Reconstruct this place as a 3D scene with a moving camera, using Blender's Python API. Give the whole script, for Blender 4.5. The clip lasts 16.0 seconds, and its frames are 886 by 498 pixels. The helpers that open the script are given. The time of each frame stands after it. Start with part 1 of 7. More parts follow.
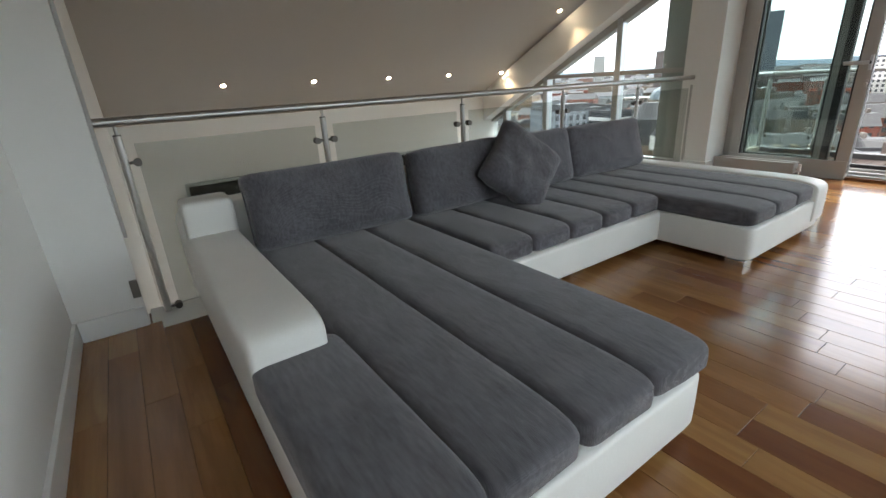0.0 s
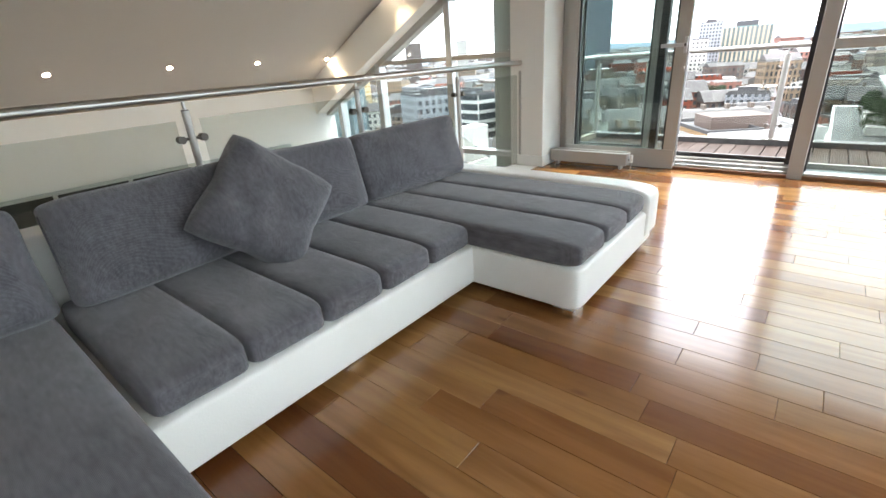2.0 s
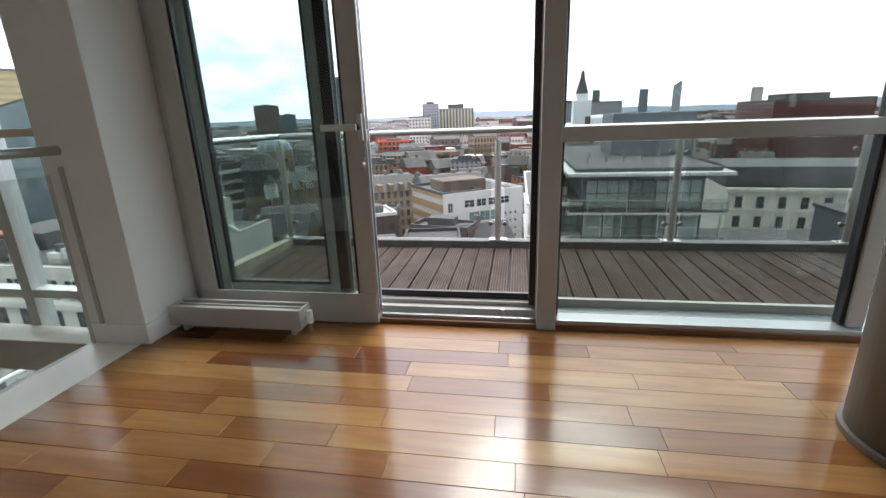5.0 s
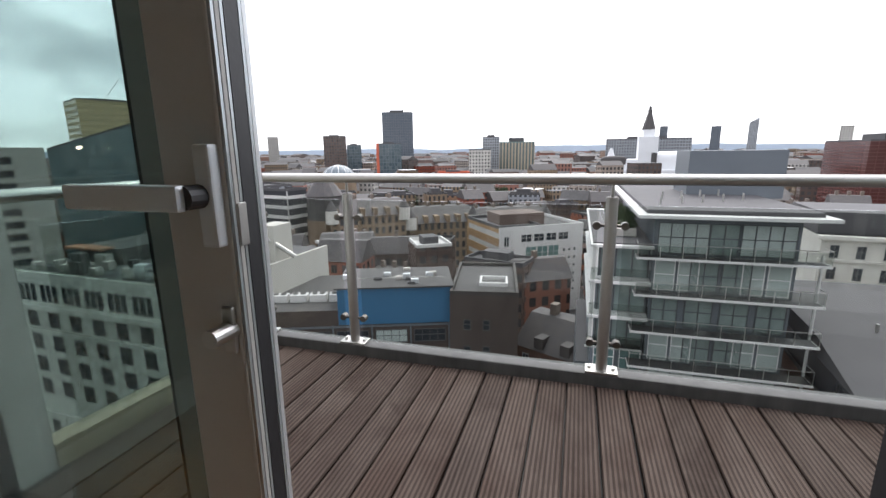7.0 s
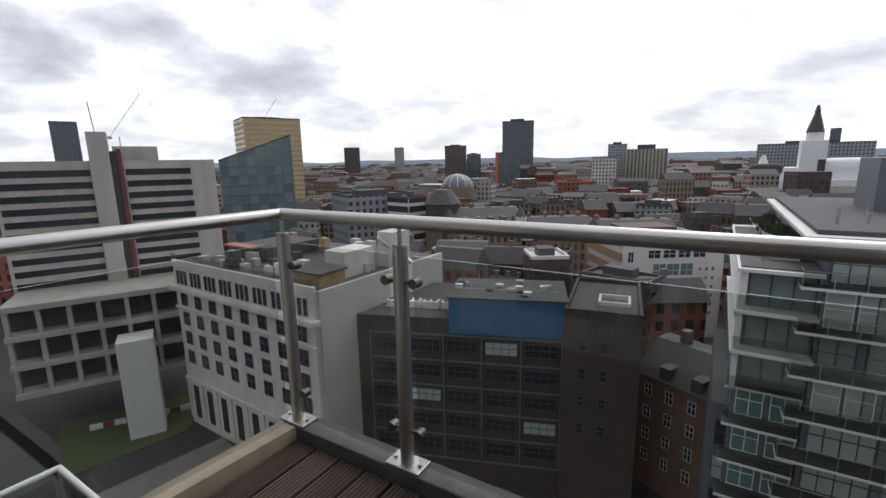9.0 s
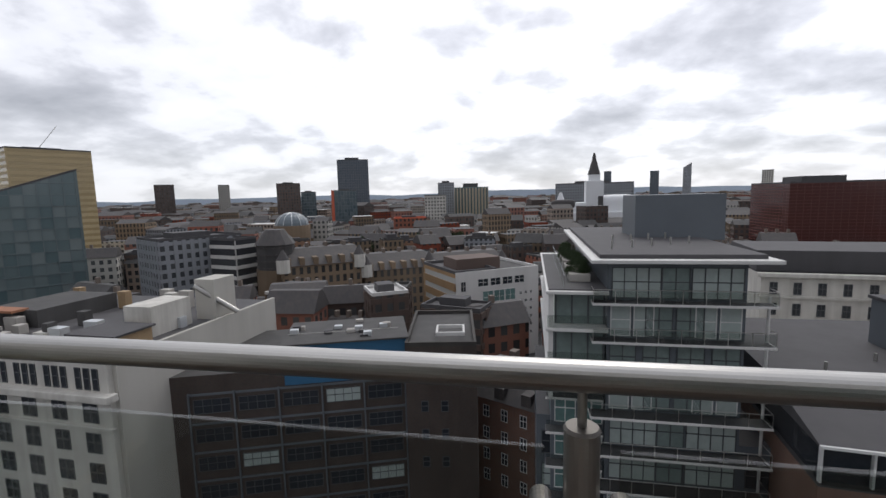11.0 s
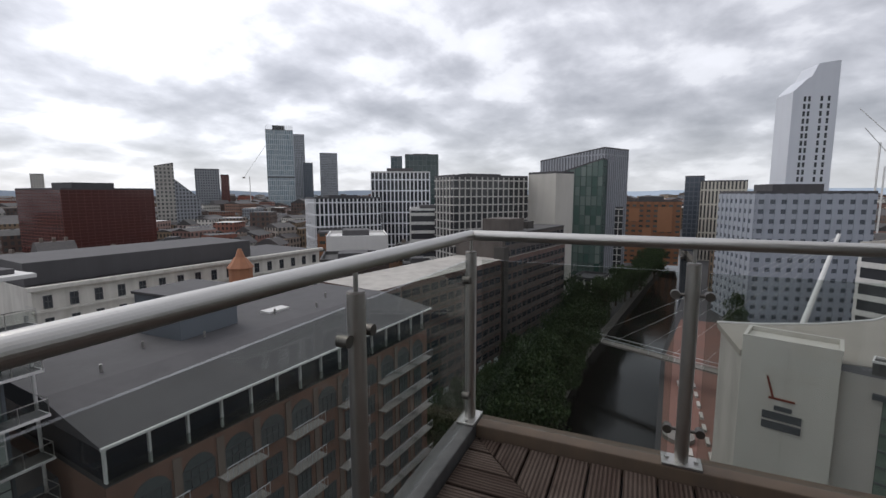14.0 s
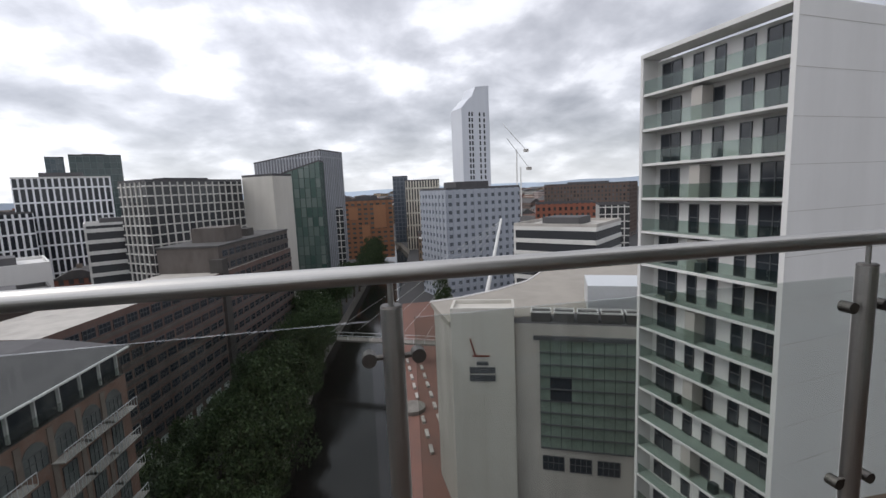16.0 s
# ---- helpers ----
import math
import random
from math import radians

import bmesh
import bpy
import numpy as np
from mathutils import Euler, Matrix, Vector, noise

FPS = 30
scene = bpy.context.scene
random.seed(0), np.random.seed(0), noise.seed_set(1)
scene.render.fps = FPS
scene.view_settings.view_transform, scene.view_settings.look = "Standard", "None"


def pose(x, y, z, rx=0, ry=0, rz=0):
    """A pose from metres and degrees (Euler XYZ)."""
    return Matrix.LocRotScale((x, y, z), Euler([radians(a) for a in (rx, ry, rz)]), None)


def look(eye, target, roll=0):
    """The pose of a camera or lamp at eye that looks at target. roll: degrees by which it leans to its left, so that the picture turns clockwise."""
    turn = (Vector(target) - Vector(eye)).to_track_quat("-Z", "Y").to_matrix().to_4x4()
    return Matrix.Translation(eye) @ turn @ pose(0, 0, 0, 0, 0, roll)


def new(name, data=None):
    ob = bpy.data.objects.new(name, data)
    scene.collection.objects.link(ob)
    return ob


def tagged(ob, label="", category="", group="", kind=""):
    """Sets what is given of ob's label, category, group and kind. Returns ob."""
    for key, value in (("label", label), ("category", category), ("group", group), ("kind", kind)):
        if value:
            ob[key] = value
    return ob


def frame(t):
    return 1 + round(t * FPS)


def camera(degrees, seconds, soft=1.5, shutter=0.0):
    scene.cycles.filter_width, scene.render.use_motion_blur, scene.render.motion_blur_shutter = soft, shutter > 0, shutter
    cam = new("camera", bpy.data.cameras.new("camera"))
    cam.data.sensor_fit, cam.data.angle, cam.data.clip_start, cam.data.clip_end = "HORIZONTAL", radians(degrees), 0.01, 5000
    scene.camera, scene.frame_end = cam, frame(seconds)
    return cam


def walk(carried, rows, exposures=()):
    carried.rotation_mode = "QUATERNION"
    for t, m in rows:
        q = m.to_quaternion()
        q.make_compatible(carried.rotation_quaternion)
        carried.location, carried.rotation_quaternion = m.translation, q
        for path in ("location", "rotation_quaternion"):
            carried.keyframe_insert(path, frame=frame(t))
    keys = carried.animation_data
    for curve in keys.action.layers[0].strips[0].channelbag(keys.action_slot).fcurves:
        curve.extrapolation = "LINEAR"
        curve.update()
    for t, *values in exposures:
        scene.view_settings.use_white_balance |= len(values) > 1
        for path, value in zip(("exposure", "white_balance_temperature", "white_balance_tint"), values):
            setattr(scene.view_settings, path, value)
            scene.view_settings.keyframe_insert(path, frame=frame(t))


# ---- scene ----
cam = camera(89.4, 16.0)

PATH = [
    (0, (3.648, -6.016, 1.165), (2.096, -4.963, 0.471), -3.3),
    (0.5, (3.560, -5.836, 1.120), (1.900, -5.072, 0.306), -4.0),
    (1, (3.441, -5.535, 1.123), (1.920, -4.594, 0.228), -5.7),
    (1.5, (3.400, -5.214, 1.145), (2.092, -3.946, 0.321), -6.5),
    (2, (3.326, -4.822, 1.155), (2.125, -3.425, 0.377), -4.2),
    (2.5, (3.253, -4.457, 1.162), (2.327, -2.842, 0.430), -3.6),
    (3, (3.211, -4.074, 1.208), (2.561, -2.327, 0.483), -5.1),
    (3.5, (3.196, -3.666, 1.214), (2.676, -1.875, 0.492), -3.9),
    (3.7, (3.204, -3.514, 1.205), (2.842, -1.681, 0.483), -2.8),
    (5.8, (2.900, -1.559, 1.162), (2.575, 0.355, 0.667), -1.8),
    (6, (2.861, -1.364, 1.184), (2.426, 0.526, 0.693), -1.2),
    (6.5, (2.788, -0.965, 1.173), (2.327, 0.933, 0.743), -0.1),
    (7, (2.711, -0.514, 1.185), (2.147, 1.356, 0.759), -0.7),
    (7.5, (2.622, -0.162, 1.204), (1.724, 1.566, 0.752), 0.6),
    (8, (2.476, 0.079, 1.235), (1.511, 1.774, 0.792), -1.0),
    (8.2, (2.422, 0.170, 1.225), (1.386, 1.820, 0.768), -1.7),
    (10.5, (2.507, 1.070, 1.344), (1.653, 2.869, 1.163), -0.8),
    (11, (2.797, 1.143, 1.340), (2.409, 3.091, 1.105), -1.4),
    (11.5, (3.109, 1.113, 1.373), (3.095, 3.102, 1.165), 0.2),
    (12, (3.436, 1.199, 1.314), (3.997, 3.107, 1.101), -0.6),
    (12.5, (3.771, 1.284, 1.270), (4.822, 2.971, 1.057), -0.2),
    (13, (4.082, 1.230, 1.285), (5.613, 2.504, 1.103), -1.9),
    (13.5, (4.374, 1.116, 1.292), (6.036, 2.213, 1.107), 1.1),
    (14, (4.699, 1.065, 1.260), (6.516, 1.863, 1.013), -0.1),
    (14.5, (5.009, 1.039, 1.278), (6.970, 1.374, 1.069), -1.6),
    (15, (5.278, 0.966, 1.269), (7.261, 1.168, 1.095), -1.9),
    (15.5, (5.518, 0.924, 1.289), (7.507, 1.071, 1.136), -0.3),
    (16, (5.744, 0.903, 1.257), (7.694, 0.544, 0.993), -2.4),
]
EXPOSURES = [(0, 2.55), (0.5, 3.1), (1.0, 3.3), (1.5, 3.35), (2.5, 3.25), (3.5, 2.78), (3.7, 2.68), (5.8, 1.58), (6.5, 1.5), (7.0, 1.36), (7.5, 1.1), (8.0, 0.72), (10.5, 0.02), (12.0, -0.06), (13.0, -0.05), (14.0, 0.02), (15.0, 0.24), (16, 0.3)]
walk(cam, [(t, look(eye, target, roll)) for t, eye, target, roll in PATH], EXPOSURES)

# ---- light: an overcast sky, brightest towards the hidden sun ----
SUN_ELEVATION, SUN_TURN = radians(48), radians(8)
sky_world = bpy.data.worlds.new("overcast_sky")
scene.world = sky_world
sky_world.use_nodes = True


class Nodes:
    """Short hand for building a node tree."""

    def __init__(self, tree):
        self.tree = tree
        tree.nodes.clear()

    def add(self, kind, **values):
        node = self.tree.nodes.new(kind)
        for key, value in values.items():
            if key == "inputs":
                for name, v in value.items():
                    self.put(node.inputs[name], v)
            elif key == "blend_type":
                node.blend_type = value
            elif key == "operation":
                node.operation = value
            elif key == "data_type":
                node.data_type = value
            elif key == "sky_type":
                node.sky_type = value
            elif key == "wave":
                node.bands_direction = value
        return node

    def put(self, socket, v):
        if isinstance(v, bpy.types.NodeSocket):
            self.tree.links.new(v, socket)
        elif isinstance(v, (tuple, list)) and len(v) == 3 and socket.type == "RGBA":
            socket.default_value = (*v, 1)
        else:
            socket.default_value = v

    def math(self, op, a, b=0.0, c=0.0, clamp=False):
        node = self.tree.nodes.new("ShaderNodeMath")
        node.operation, node.use_clamp = op, clamp
        for n, v in enumerate((a, b, c)):
            self.put(node.inputs[n], v)
        return node.outputs[0]

    def mix(self, fac, a, b, blend="MIX"):
        node = self.tree.nodes.new("ShaderNodeMix")
        node.data_type, node.blend_type = "RGBA", blend
        self.put(node.inputs[0], fac), self.put(node.inputs[6], a), self.put(node.inputs[7], b)
        return node.outputs[2]

    def noise(self, vector, scale, detail=4.0, rough=0.55, distort=0.0):
        node = self.tree.nodes.new("ShaderNodeTexNoise")
        self.put(node.inputs["Vector"], vector)
        for key, v in (("Scale", scale), ("Detail", detail), ("Roughness", rough), ("Distortion", distort)):
            node.inputs[key].default_value = v
        return node.outputs[0]

    def ramp(self, fac, *stops):
        node = self.tree.nodes.new("ShaderNodeValToRGB")
        self.put(node.inputs[0], fac)
        ramp = node.color_ramp
        while len(ramp.elements) < len(stops):
            ramp.elements.new(0.5)
        for e, (place, colour) in zip(ramp.elements, stops):
            e.position = place
            e.color = (*colour, 1) if isinstance(colour, tuple) else (colour, colour, colour, 1)
        return node.outputs[0]

    def stretch(self, vector, scale=(1, 1, 1), turn=(0, 0, 0), move=(0, 0, 0)):
        node = self.tree.nodes.new("ShaderNodeMapping")
        self.put(node.inputs["Vector"], vector)
        node.inputs["Scale"].default_value, node.inputs["Rotation"].default_value, node.inputs["Location"].default_value = scale, turn, move
        return node.outputs[0]


def overcast():
    n = Nodes(sky_world.node_tree)
    way = n.add("ShaderNodeTexCoord").outputs["Generated"]
    parts = n.add("ShaderNodeSeparateXYZ", inputs={"Vector": way})
    up = n.math("MAXIMUM", parts.outputs[2], 0.0)
    lift = n.math("ADD", up, 0.30)
    plane = n.add("ShaderNodeCombineXYZ", inputs={"X": n.math("DIVIDE", parts.outputs[0], lift), "Y": n.math("DIVIDE", parts.outputs[1], lift)}).outputs[0]
    clear = n.add("ShaderNodeTexSky", sky_type="NISHITA")
    clear.sun_disc, clear.sun_elevation, clear.sun_rotation = False, SUN_ELEVATION, SUN_TURN
    blue = n.mix(1.0, clear.outputs[0], (0.10, 0.10, 0.10), "MULTIPLY")
    billow = n.noise(plane, 2.6, 9.0, 0.52, 0.12)
    broad = n.noise(n.stretch(plane, move=(3.1, 1.7, 0)), 1.0, 3.0, 0.5)
    sun_way = n.add("ShaderNodeVectorMath", operation="DOT_PRODUCT")
    n.put(sun_way.inputs[0], way)
    sun_way.inputs[1].default_value = (math.sin(SUN_TURN) * math.cos(SUN_ELEVATION), math.cos(SUN_TURN) * math.cos(SUN_ELEVATION), math.sin(SUN_ELEVATION))
    near_sun = n.math("MULTIPLY_ADD", sun_way.outputs["Value"], 0.5, 0.5, clamp=True)
    thick = n.math("ADD", n.math("MULTIPLY", billow, 0.82), n.math("MULTIPLY", broad, 0.36))
    thick = n.math("ADD", thick, n.math("MULTIPLY", parts.outputs[0], 0.035))
    thick = n.math("SUBTRACT", thick, n.math("MULTIPLY", n.math("POWER", near_sun, 3.0), 0.10))
    cloud = n.ramp(thick, (0.43, (1.06, 1.07, 1.15)), (0.515, (0.96, 0.97, 1.04)), (0.56, (0.77, 0.78, 0.85)), (0.63, (0.60, 0.61, 0.67)), (0.76, (0.40, 0.41, 0.46)))
    glow = n.math("MULTIPLY_ADD", n.math("POWER", near_sun, 2.0), 0.55, 0.72)
    cloud = n.mix(1.0, cloud, n.add("ShaderNodeCombineColor", inputs={"Red": glow, "Green": glow, "Blue": glow}).outputs[0], "MULTIPLY")
    haze = n.math("POWER", n.math("SUBTRACT", 1.0, up, clamp=True), 14.0)
    cloud = n.mix(n.math("MULTIPLY", haze, 0.55), cloud, (0.92, 0.955, 1.0))
    colour = n.mix(0.88, blue, cloud)
    shade = n.add("ShaderNodeBackground", inputs={"Color": colour, "Strength": 1.0})
    n.tree.links.new(shade.outputs[0], n.add("ShaderNodeOutputWorld").inputs[0])


overcast()
sun = new("sun", bpy.data.lights.new("sun", "SUN"))
sun.data.energy, sun.data.angle, sun.data.color = 0.7, radians(25), (1.0, 0.96, 0.9)
sun.matrix_world = look((40 * math.sin(SUN_TURN), 40 * math.cos(SUN_TURN), 45), (0, 0, 0))


# ---- materials ----
def material(name):
    mat = bpy.data.materials.new(name)
    mat.use_nodes = True
    return mat, Nodes(mat.node_tree)


def finish(n, colour, rough=0.6, metal=0.0, bump=None, strength=0.2, depth=0.01, coat=0.0, spec=0.5):
    shade = n.add("ShaderNodeBsdfPrincipled", inputs={"Base Color": colour, "Roughness": rough, "Metallic": metal, "Coat Weight": coat, "Specular IOR Level": spec})
    if bump is not None:
        relief = n.add("ShaderNodeBump", inputs={"Height": bump, "Strength": strength, "Distance": depth})
        n.tree.links.new(relief.outputs[0], shade.inputs["Normal"])
    n.tree.links.new(shade.outputs[0], n.add("ShaderNodeOutputMaterial").inputs[0])


def place(n):
    return n.add("ShaderNodeNewGeometry").outputs["Position"]


def plain(name, colour, rough=0.6, metal=0.0, vary=0.12, scale=6.0, fine=90.0, bump=0.1, coat=0.0, depth=0.004, spec=0.5):
    """A surface with broad tone changes and a fine grain."""
    mat, n = material(name)
    p = place(n)
    broad, grain = n.noise(p, scale, 5.0), n.noise(p, fine, 3.0)
    tone = n.math("MULTIPLY_ADD", broad, 2 * vary, 1 - vary)
    tone = n.math("MULTIPLY", tone, n.math("MULTIPLY_ADD", grain, vary, 1 - vary / 2))
    grey = n.add("ShaderNodeCombineColor", inputs={"Red": tone, "Green": tone, "Blue": tone}).outputs[0]
    rough_out = n.math("MULTIPLY_ADD", broad, 0.2 * rough, 0.9 * rough)
    finish(n, n.mix(1.0, colour, grey, "MULTIPLY"), rough_out, metal, grain, bump, depth, coat, spec)
    return mat


def streaked(name, colour, dirt, rough=0.7, amount=0.5, scale=0.5, bump=0.15):
    """A weathered wall with streaks that run down it."""
    mat, n = material(name)
    p = place(n)
    streak = n.noise(n.stretch(p, (scale * 3, scale * 3, scale * 0.25)), 1.0, 6.0, 0.6)
    blot = n.noise(p, scale, 6.0, 0.6)
    mask = n.math("MULTIPLY", n.ramp(n.math("ADD", n.math("MULTIPLY", streak, 0.6), n.math("MULTIPLY", blot, 0.4)), (0.42, 0.0), (0.68, 1.0)), amount)
    finish(n, n.mix(mask, colour, dirt), rough, 0.0, n.noise(p, 14.0, 4.0), bump, 0.02)
    return mat


def glass(name, tint, base=0.04, gain=0.75, clear=1.0):
    """A thin pane: lets tinted light through and mirrors more at a slant."""
    mat, n = material(name)
    through_it = n.add("ShaderNodeBsdfTransparent", inputs={"Color": tint})
    mirror = n.add("ShaderNodeBsdfGlossy", inputs={"Color": (1, 1, 1), "Roughness": 0.01})
    slant = n.math("POWER", n.add("ShaderNodeLayerWeight", inputs={"Blend": 0.5}).outputs["Facing"], 4.0)
    fac = n.math("MULTIPLY_ADD", slant, gain, base, clamp=True)
    both = n.add("ShaderNodeMixShader")
    n.tree.links.new(fac, both.inputs[0]), n.tree.links.new(through_it.outputs[0], both.inputs[1]), n.tree.links.new(mirror.outputs[0], both.inputs[2])
    n.tree.links.new(both.outputs[0], n.add("ShaderNodeOutputMaterial").inputs[0])
    return mat


SKIN = {}


def window_wall(name, wall, pane, bay, storey, gap, rough=0.7, pale_panes=0.0, hue=0.0):
    """A far facade: a regular grid of panes on a wall, over coordinates in metres."""
    mat, n = material(name)
    uv = n.add("ShaderNodeTexCoord").outputs["UV"]
    grid = n.add("ShaderNodeTexBrick", inputs={"Vector": uv, "Color1": (0, 0, 0), "Color2": (0.6, 0.6, 0.6), "Mortar": (1, 1, 1), "Scale": 1.0, "Mortar Size": gap, "Mortar Smooth": 0.0, "Bias": 0.0, "Brick Width": bay, "Row Height": storey})
    grid.offset, grid.squash = 0.0, 1.0
    p = place(n)
    rand = n.math("FRACT", n.math("ADD", n.add("ShaderNodeObjectInfo").outputs["Random"], n.add("ShaderNodeNewGeometry").outputs["Random Per Island"]))
    tone = n.math("MULTIPLY_ADD", n.noise(p, 0.12, 5.0), 0.5, 0.75)
    tone = n.math("MULTIPLY", tone, n.math("MULTIPLY_ADD", rand, 0.5, 0.75))
    grey = n.add("ShaderNodeCombineColor", inputs={"Red": tone, "Green": tone, "Blue": tone}).outputs[0]
    walls = n.mix(1.0, wall, grey, "MULTIPLY")
    if hue:
        turned = n.add("ShaderNodeHueSaturation", inputs={"Hue": n.math("MULTIPLY_ADD", rand, hue, 0.5 - hue / 2), "Saturation": n.math("MULTIPLY_ADD", rand, -0.9, 1.2), "Color": walls})
        walls = turned.outputs[0]
    split = n.add("ShaderNodeSeparateColor", inputs={"Color": grid.outputs["Color"]}).outputs[0]
    # some panes are paled; on the glassy fronts this paints in reflections
    panes = n.mix(n.math("MULTIPLY", split, pale_panes), pane, (0.45, 0.46, 0.44))
    colour = n.mix(grid.outputs["Fac"], panes, walls)
    finish(n, colour, n.math("MULTIPLY_ADD", grid.outputs["Fac"], rough - 0.12, 0.12), 0.0, grid.outputs["Fac"], 0.5, 0.15)
    SKIN[mat.name] = (streaked(name + "_ribs", wall, tuple(0.7 * c for c in wall), rough, 0.5, 0.3), bay, storey, gap)
    return mat


def parquet():
    mat, n = material("oiled_parquet")
    local = n.add("ShaderNodeTexCoord").outputs["Object"]
    rand = n.add("ShaderNodeObjectInfo").outputs["Random"]
    moved = n.add("ShaderNodeVectorMath", operation="ADD")
    n.put(moved.inputs[0], local), n.put(moved.inputs[1], n.add("ShaderNodeCombineXYZ", inputs={"X": n.math("MULTIPLY", rand, 37.0), "Y": n.math("MULTIPLY", rand, 91.0), "Z": n.math("MULTIPLY", rand, 13.0)}).outputs[0])
    grain = n.noise(n.stretch(moved.outputs[0], (2.2, 34.0, 10.0)), 1.0, 6.0, 0.6, 0.6)
    ring = n.noise(n.stretch(moved.outputs[0], (0.9, 7.0, 4.0)), 1.0, 4.0, 0.5, 1.6)
    knot = n.ramp(n.noise(n.stretch(moved.outputs[0], (3.0, 7.0, 3.0)), 1.0, 2.0), (0.70, 0.0), (0.78, 1.0))
    base = n.ramp(rand, (0.0, (0.135, 0.044, 0.014)), (0.16, (0.215, 0.086, 0.025)), (0.42, (0.29, 0.140, 0.044)), (0.74, (0.36, 0.200, 0.070)), (1.0, (0.235, 0.096, 0.029)))
    dark = n.mix(1.0, base, (0.55, 0.42, 0.34), "MULTIPLY")
    colour = n.mix(n.ramp(ring, (0.36, 0.0), (0.66, 0.55)), base, dark)
    colour = n.mix(n.math("MULTIPLY", n.ramp(grain, (0.48, 0.0), (0.7, 1.0)), 0.35), colour, dark)
    colour = n.mix(n.math("MULTIPLY", knot, 0.75), colour, (0.09, 0.03, 0.012))
    wear = n.noise(place(n), 2.4, 6.0, 0.62)
    finish(n, colour, n.math("MULTIPLY_ADD", wear, 0.18, 0.10), 0.0, n.math("ADD", n.math("MULTIPLY", grain, 0.4), wear), 0.05, 0.004, 0.10, 0.5)
    return mat


def decking():
    mat, n = material("weathered_decking")
    local = n.add("ShaderNodeTexCoord").outputs["Object"]
    rand = n.add("ShaderNodeObjectInfo").outputs["Random"]
    shift = n.add("ShaderNodeCombineXYZ", inputs={"X": n.math("MULTIPLY", rand, 31.0), "Y": n.math("MULTIPLY", rand, 57.0)}).outputs[0]
    moved = n.add("ShaderNodeVectorMath", operation="ADD")
    n.put(moved.inputs[0], local), n.put(moved.inputs[1], shift)
    p = moved.outputs[0]
    wave = n.add("ShaderNodeTexWave", inputs={"Vector": local, "Scale": 16.0, "Distortion": 0.25, "Detail": 1.0}, wave="X")
    groove = n.ramp(wave.outputs["Color"], (0.25, 0.0), (0.6, 1.0))
    grain = n.noise(n.stretch(p, (40.0, 1.6, 8.0)), 1.0, 6.0, 0.65, 0.3)
    blot = n.noise(n.stretch(p, (3.0, 1.4, 1.0)), 1.0, 6.0, 0.62, 0.6)
    knot = n.ramp(n.noise(n.stretch(p, (5.0, 3.2, 1.0), move=(1, 2, 0)), 1.0, 2.0), (0.66, 0.0), (0.76, 1.0))
    base = n.ramp(rand, (0.0, (0.056, 0.038, 0.031)), (0.5, (0.094, 0.065, 0.053)), (1.0, (0.072, 0.052, 0.044)))
    colour = n.mix(n.ramp(blot, (0.38, 0.0), (0.68, 0.75)), base, (0.155, 0.122, 0.104))
    colour = n.mix(n.math("MULTIPLY", n.ramp(grain, (0.5, 0.0), (0.75, 1.0)), 0.5), colour, (0.042, 0.030, 0.025))
    colour = n.mix(n.math("MULTIPLY", knot, 0.6), colour, (0.036, 0.025, 0.02))
    # groove valleys get a darkened copy of the colour, as painted shade
    colour = n.mix(n.math("MULTIPLY_ADD", groove, 0.75, 0.1), n.mix(1.0, colour, (0.42, 0.4, 0.39), "MULTIPLY"), colour)
    height = n.math("ADD", groove, n.math("MULTIPLY", grain, 0.5))
    finish(n, colour, n.math("MULTIPLY_ADD", blot, -0.2, 0.82), 0.0, height, 0.9, 0.007, 0.0, 0.08)
    return mat


def fabric(name, colour, light):
    """Coarse woven upholstery with soft wear."""
    mat, n = material(name)
    p = place(n)
    weave_a = n.add("ShaderNodeTexWave", inputs={"Vector": p, "Scale": 95.0, "Distortion": 2.2, "Detail": 2.0}, wave="X").outputs["Fac"]
    weave_b = n.add("ShaderNodeTexWave", inputs={"Vector": p, "Scale": 120.0, "Distortion": 2.2, "Detail": 2.0}, wave="Y").outputs["Fac"]
    slub = n.noise(n.stretch(p, (14.0, 70.0, 40.0)), 1.0, 4.0, 0.6)
    rub = n.noise(p, 5.0, 5.0, 0.6)
    weave = n.math("MULTIPLY", weave_a, weave_b)
    fac = n.math("ADD", n.math("MULTIPLY", slub, 0.55), n.math("ADD", n.math("MULTIPLY", rub, 0.45), n.math("MULTIPLY", weave, 0.12)))
    colour_out = n.ramp(fac, (0.3, colour), (0.85, light))
    shade = n.add("ShaderNodeBsdfPrincipled", inputs={"Base Color": colour_out, "Roughness": 0.95, "Sheen Weight": 0.35, "Sheen Roughness": 0.5, "Specular IOR Level": 0.15})
    height = n.math("ADD", n.math("MULTIPLY", weave, 0.2), n.math("ADD", n.math("MULTIPLY", slub, 0.5), n.math("MULTIPLY", rub, 1.4)))
    relief = n.add("ShaderNodeBump", inputs={"Height": height, "Strength": 0.55, "Distance": 0.006})
    n.tree.links.new(relief.outputs[0], shade.inputs["Normal"])
    n.tree.links.new(shade.outputs[0], n.add("ShaderNodeOutputMaterial").inputs[0])
    return mat


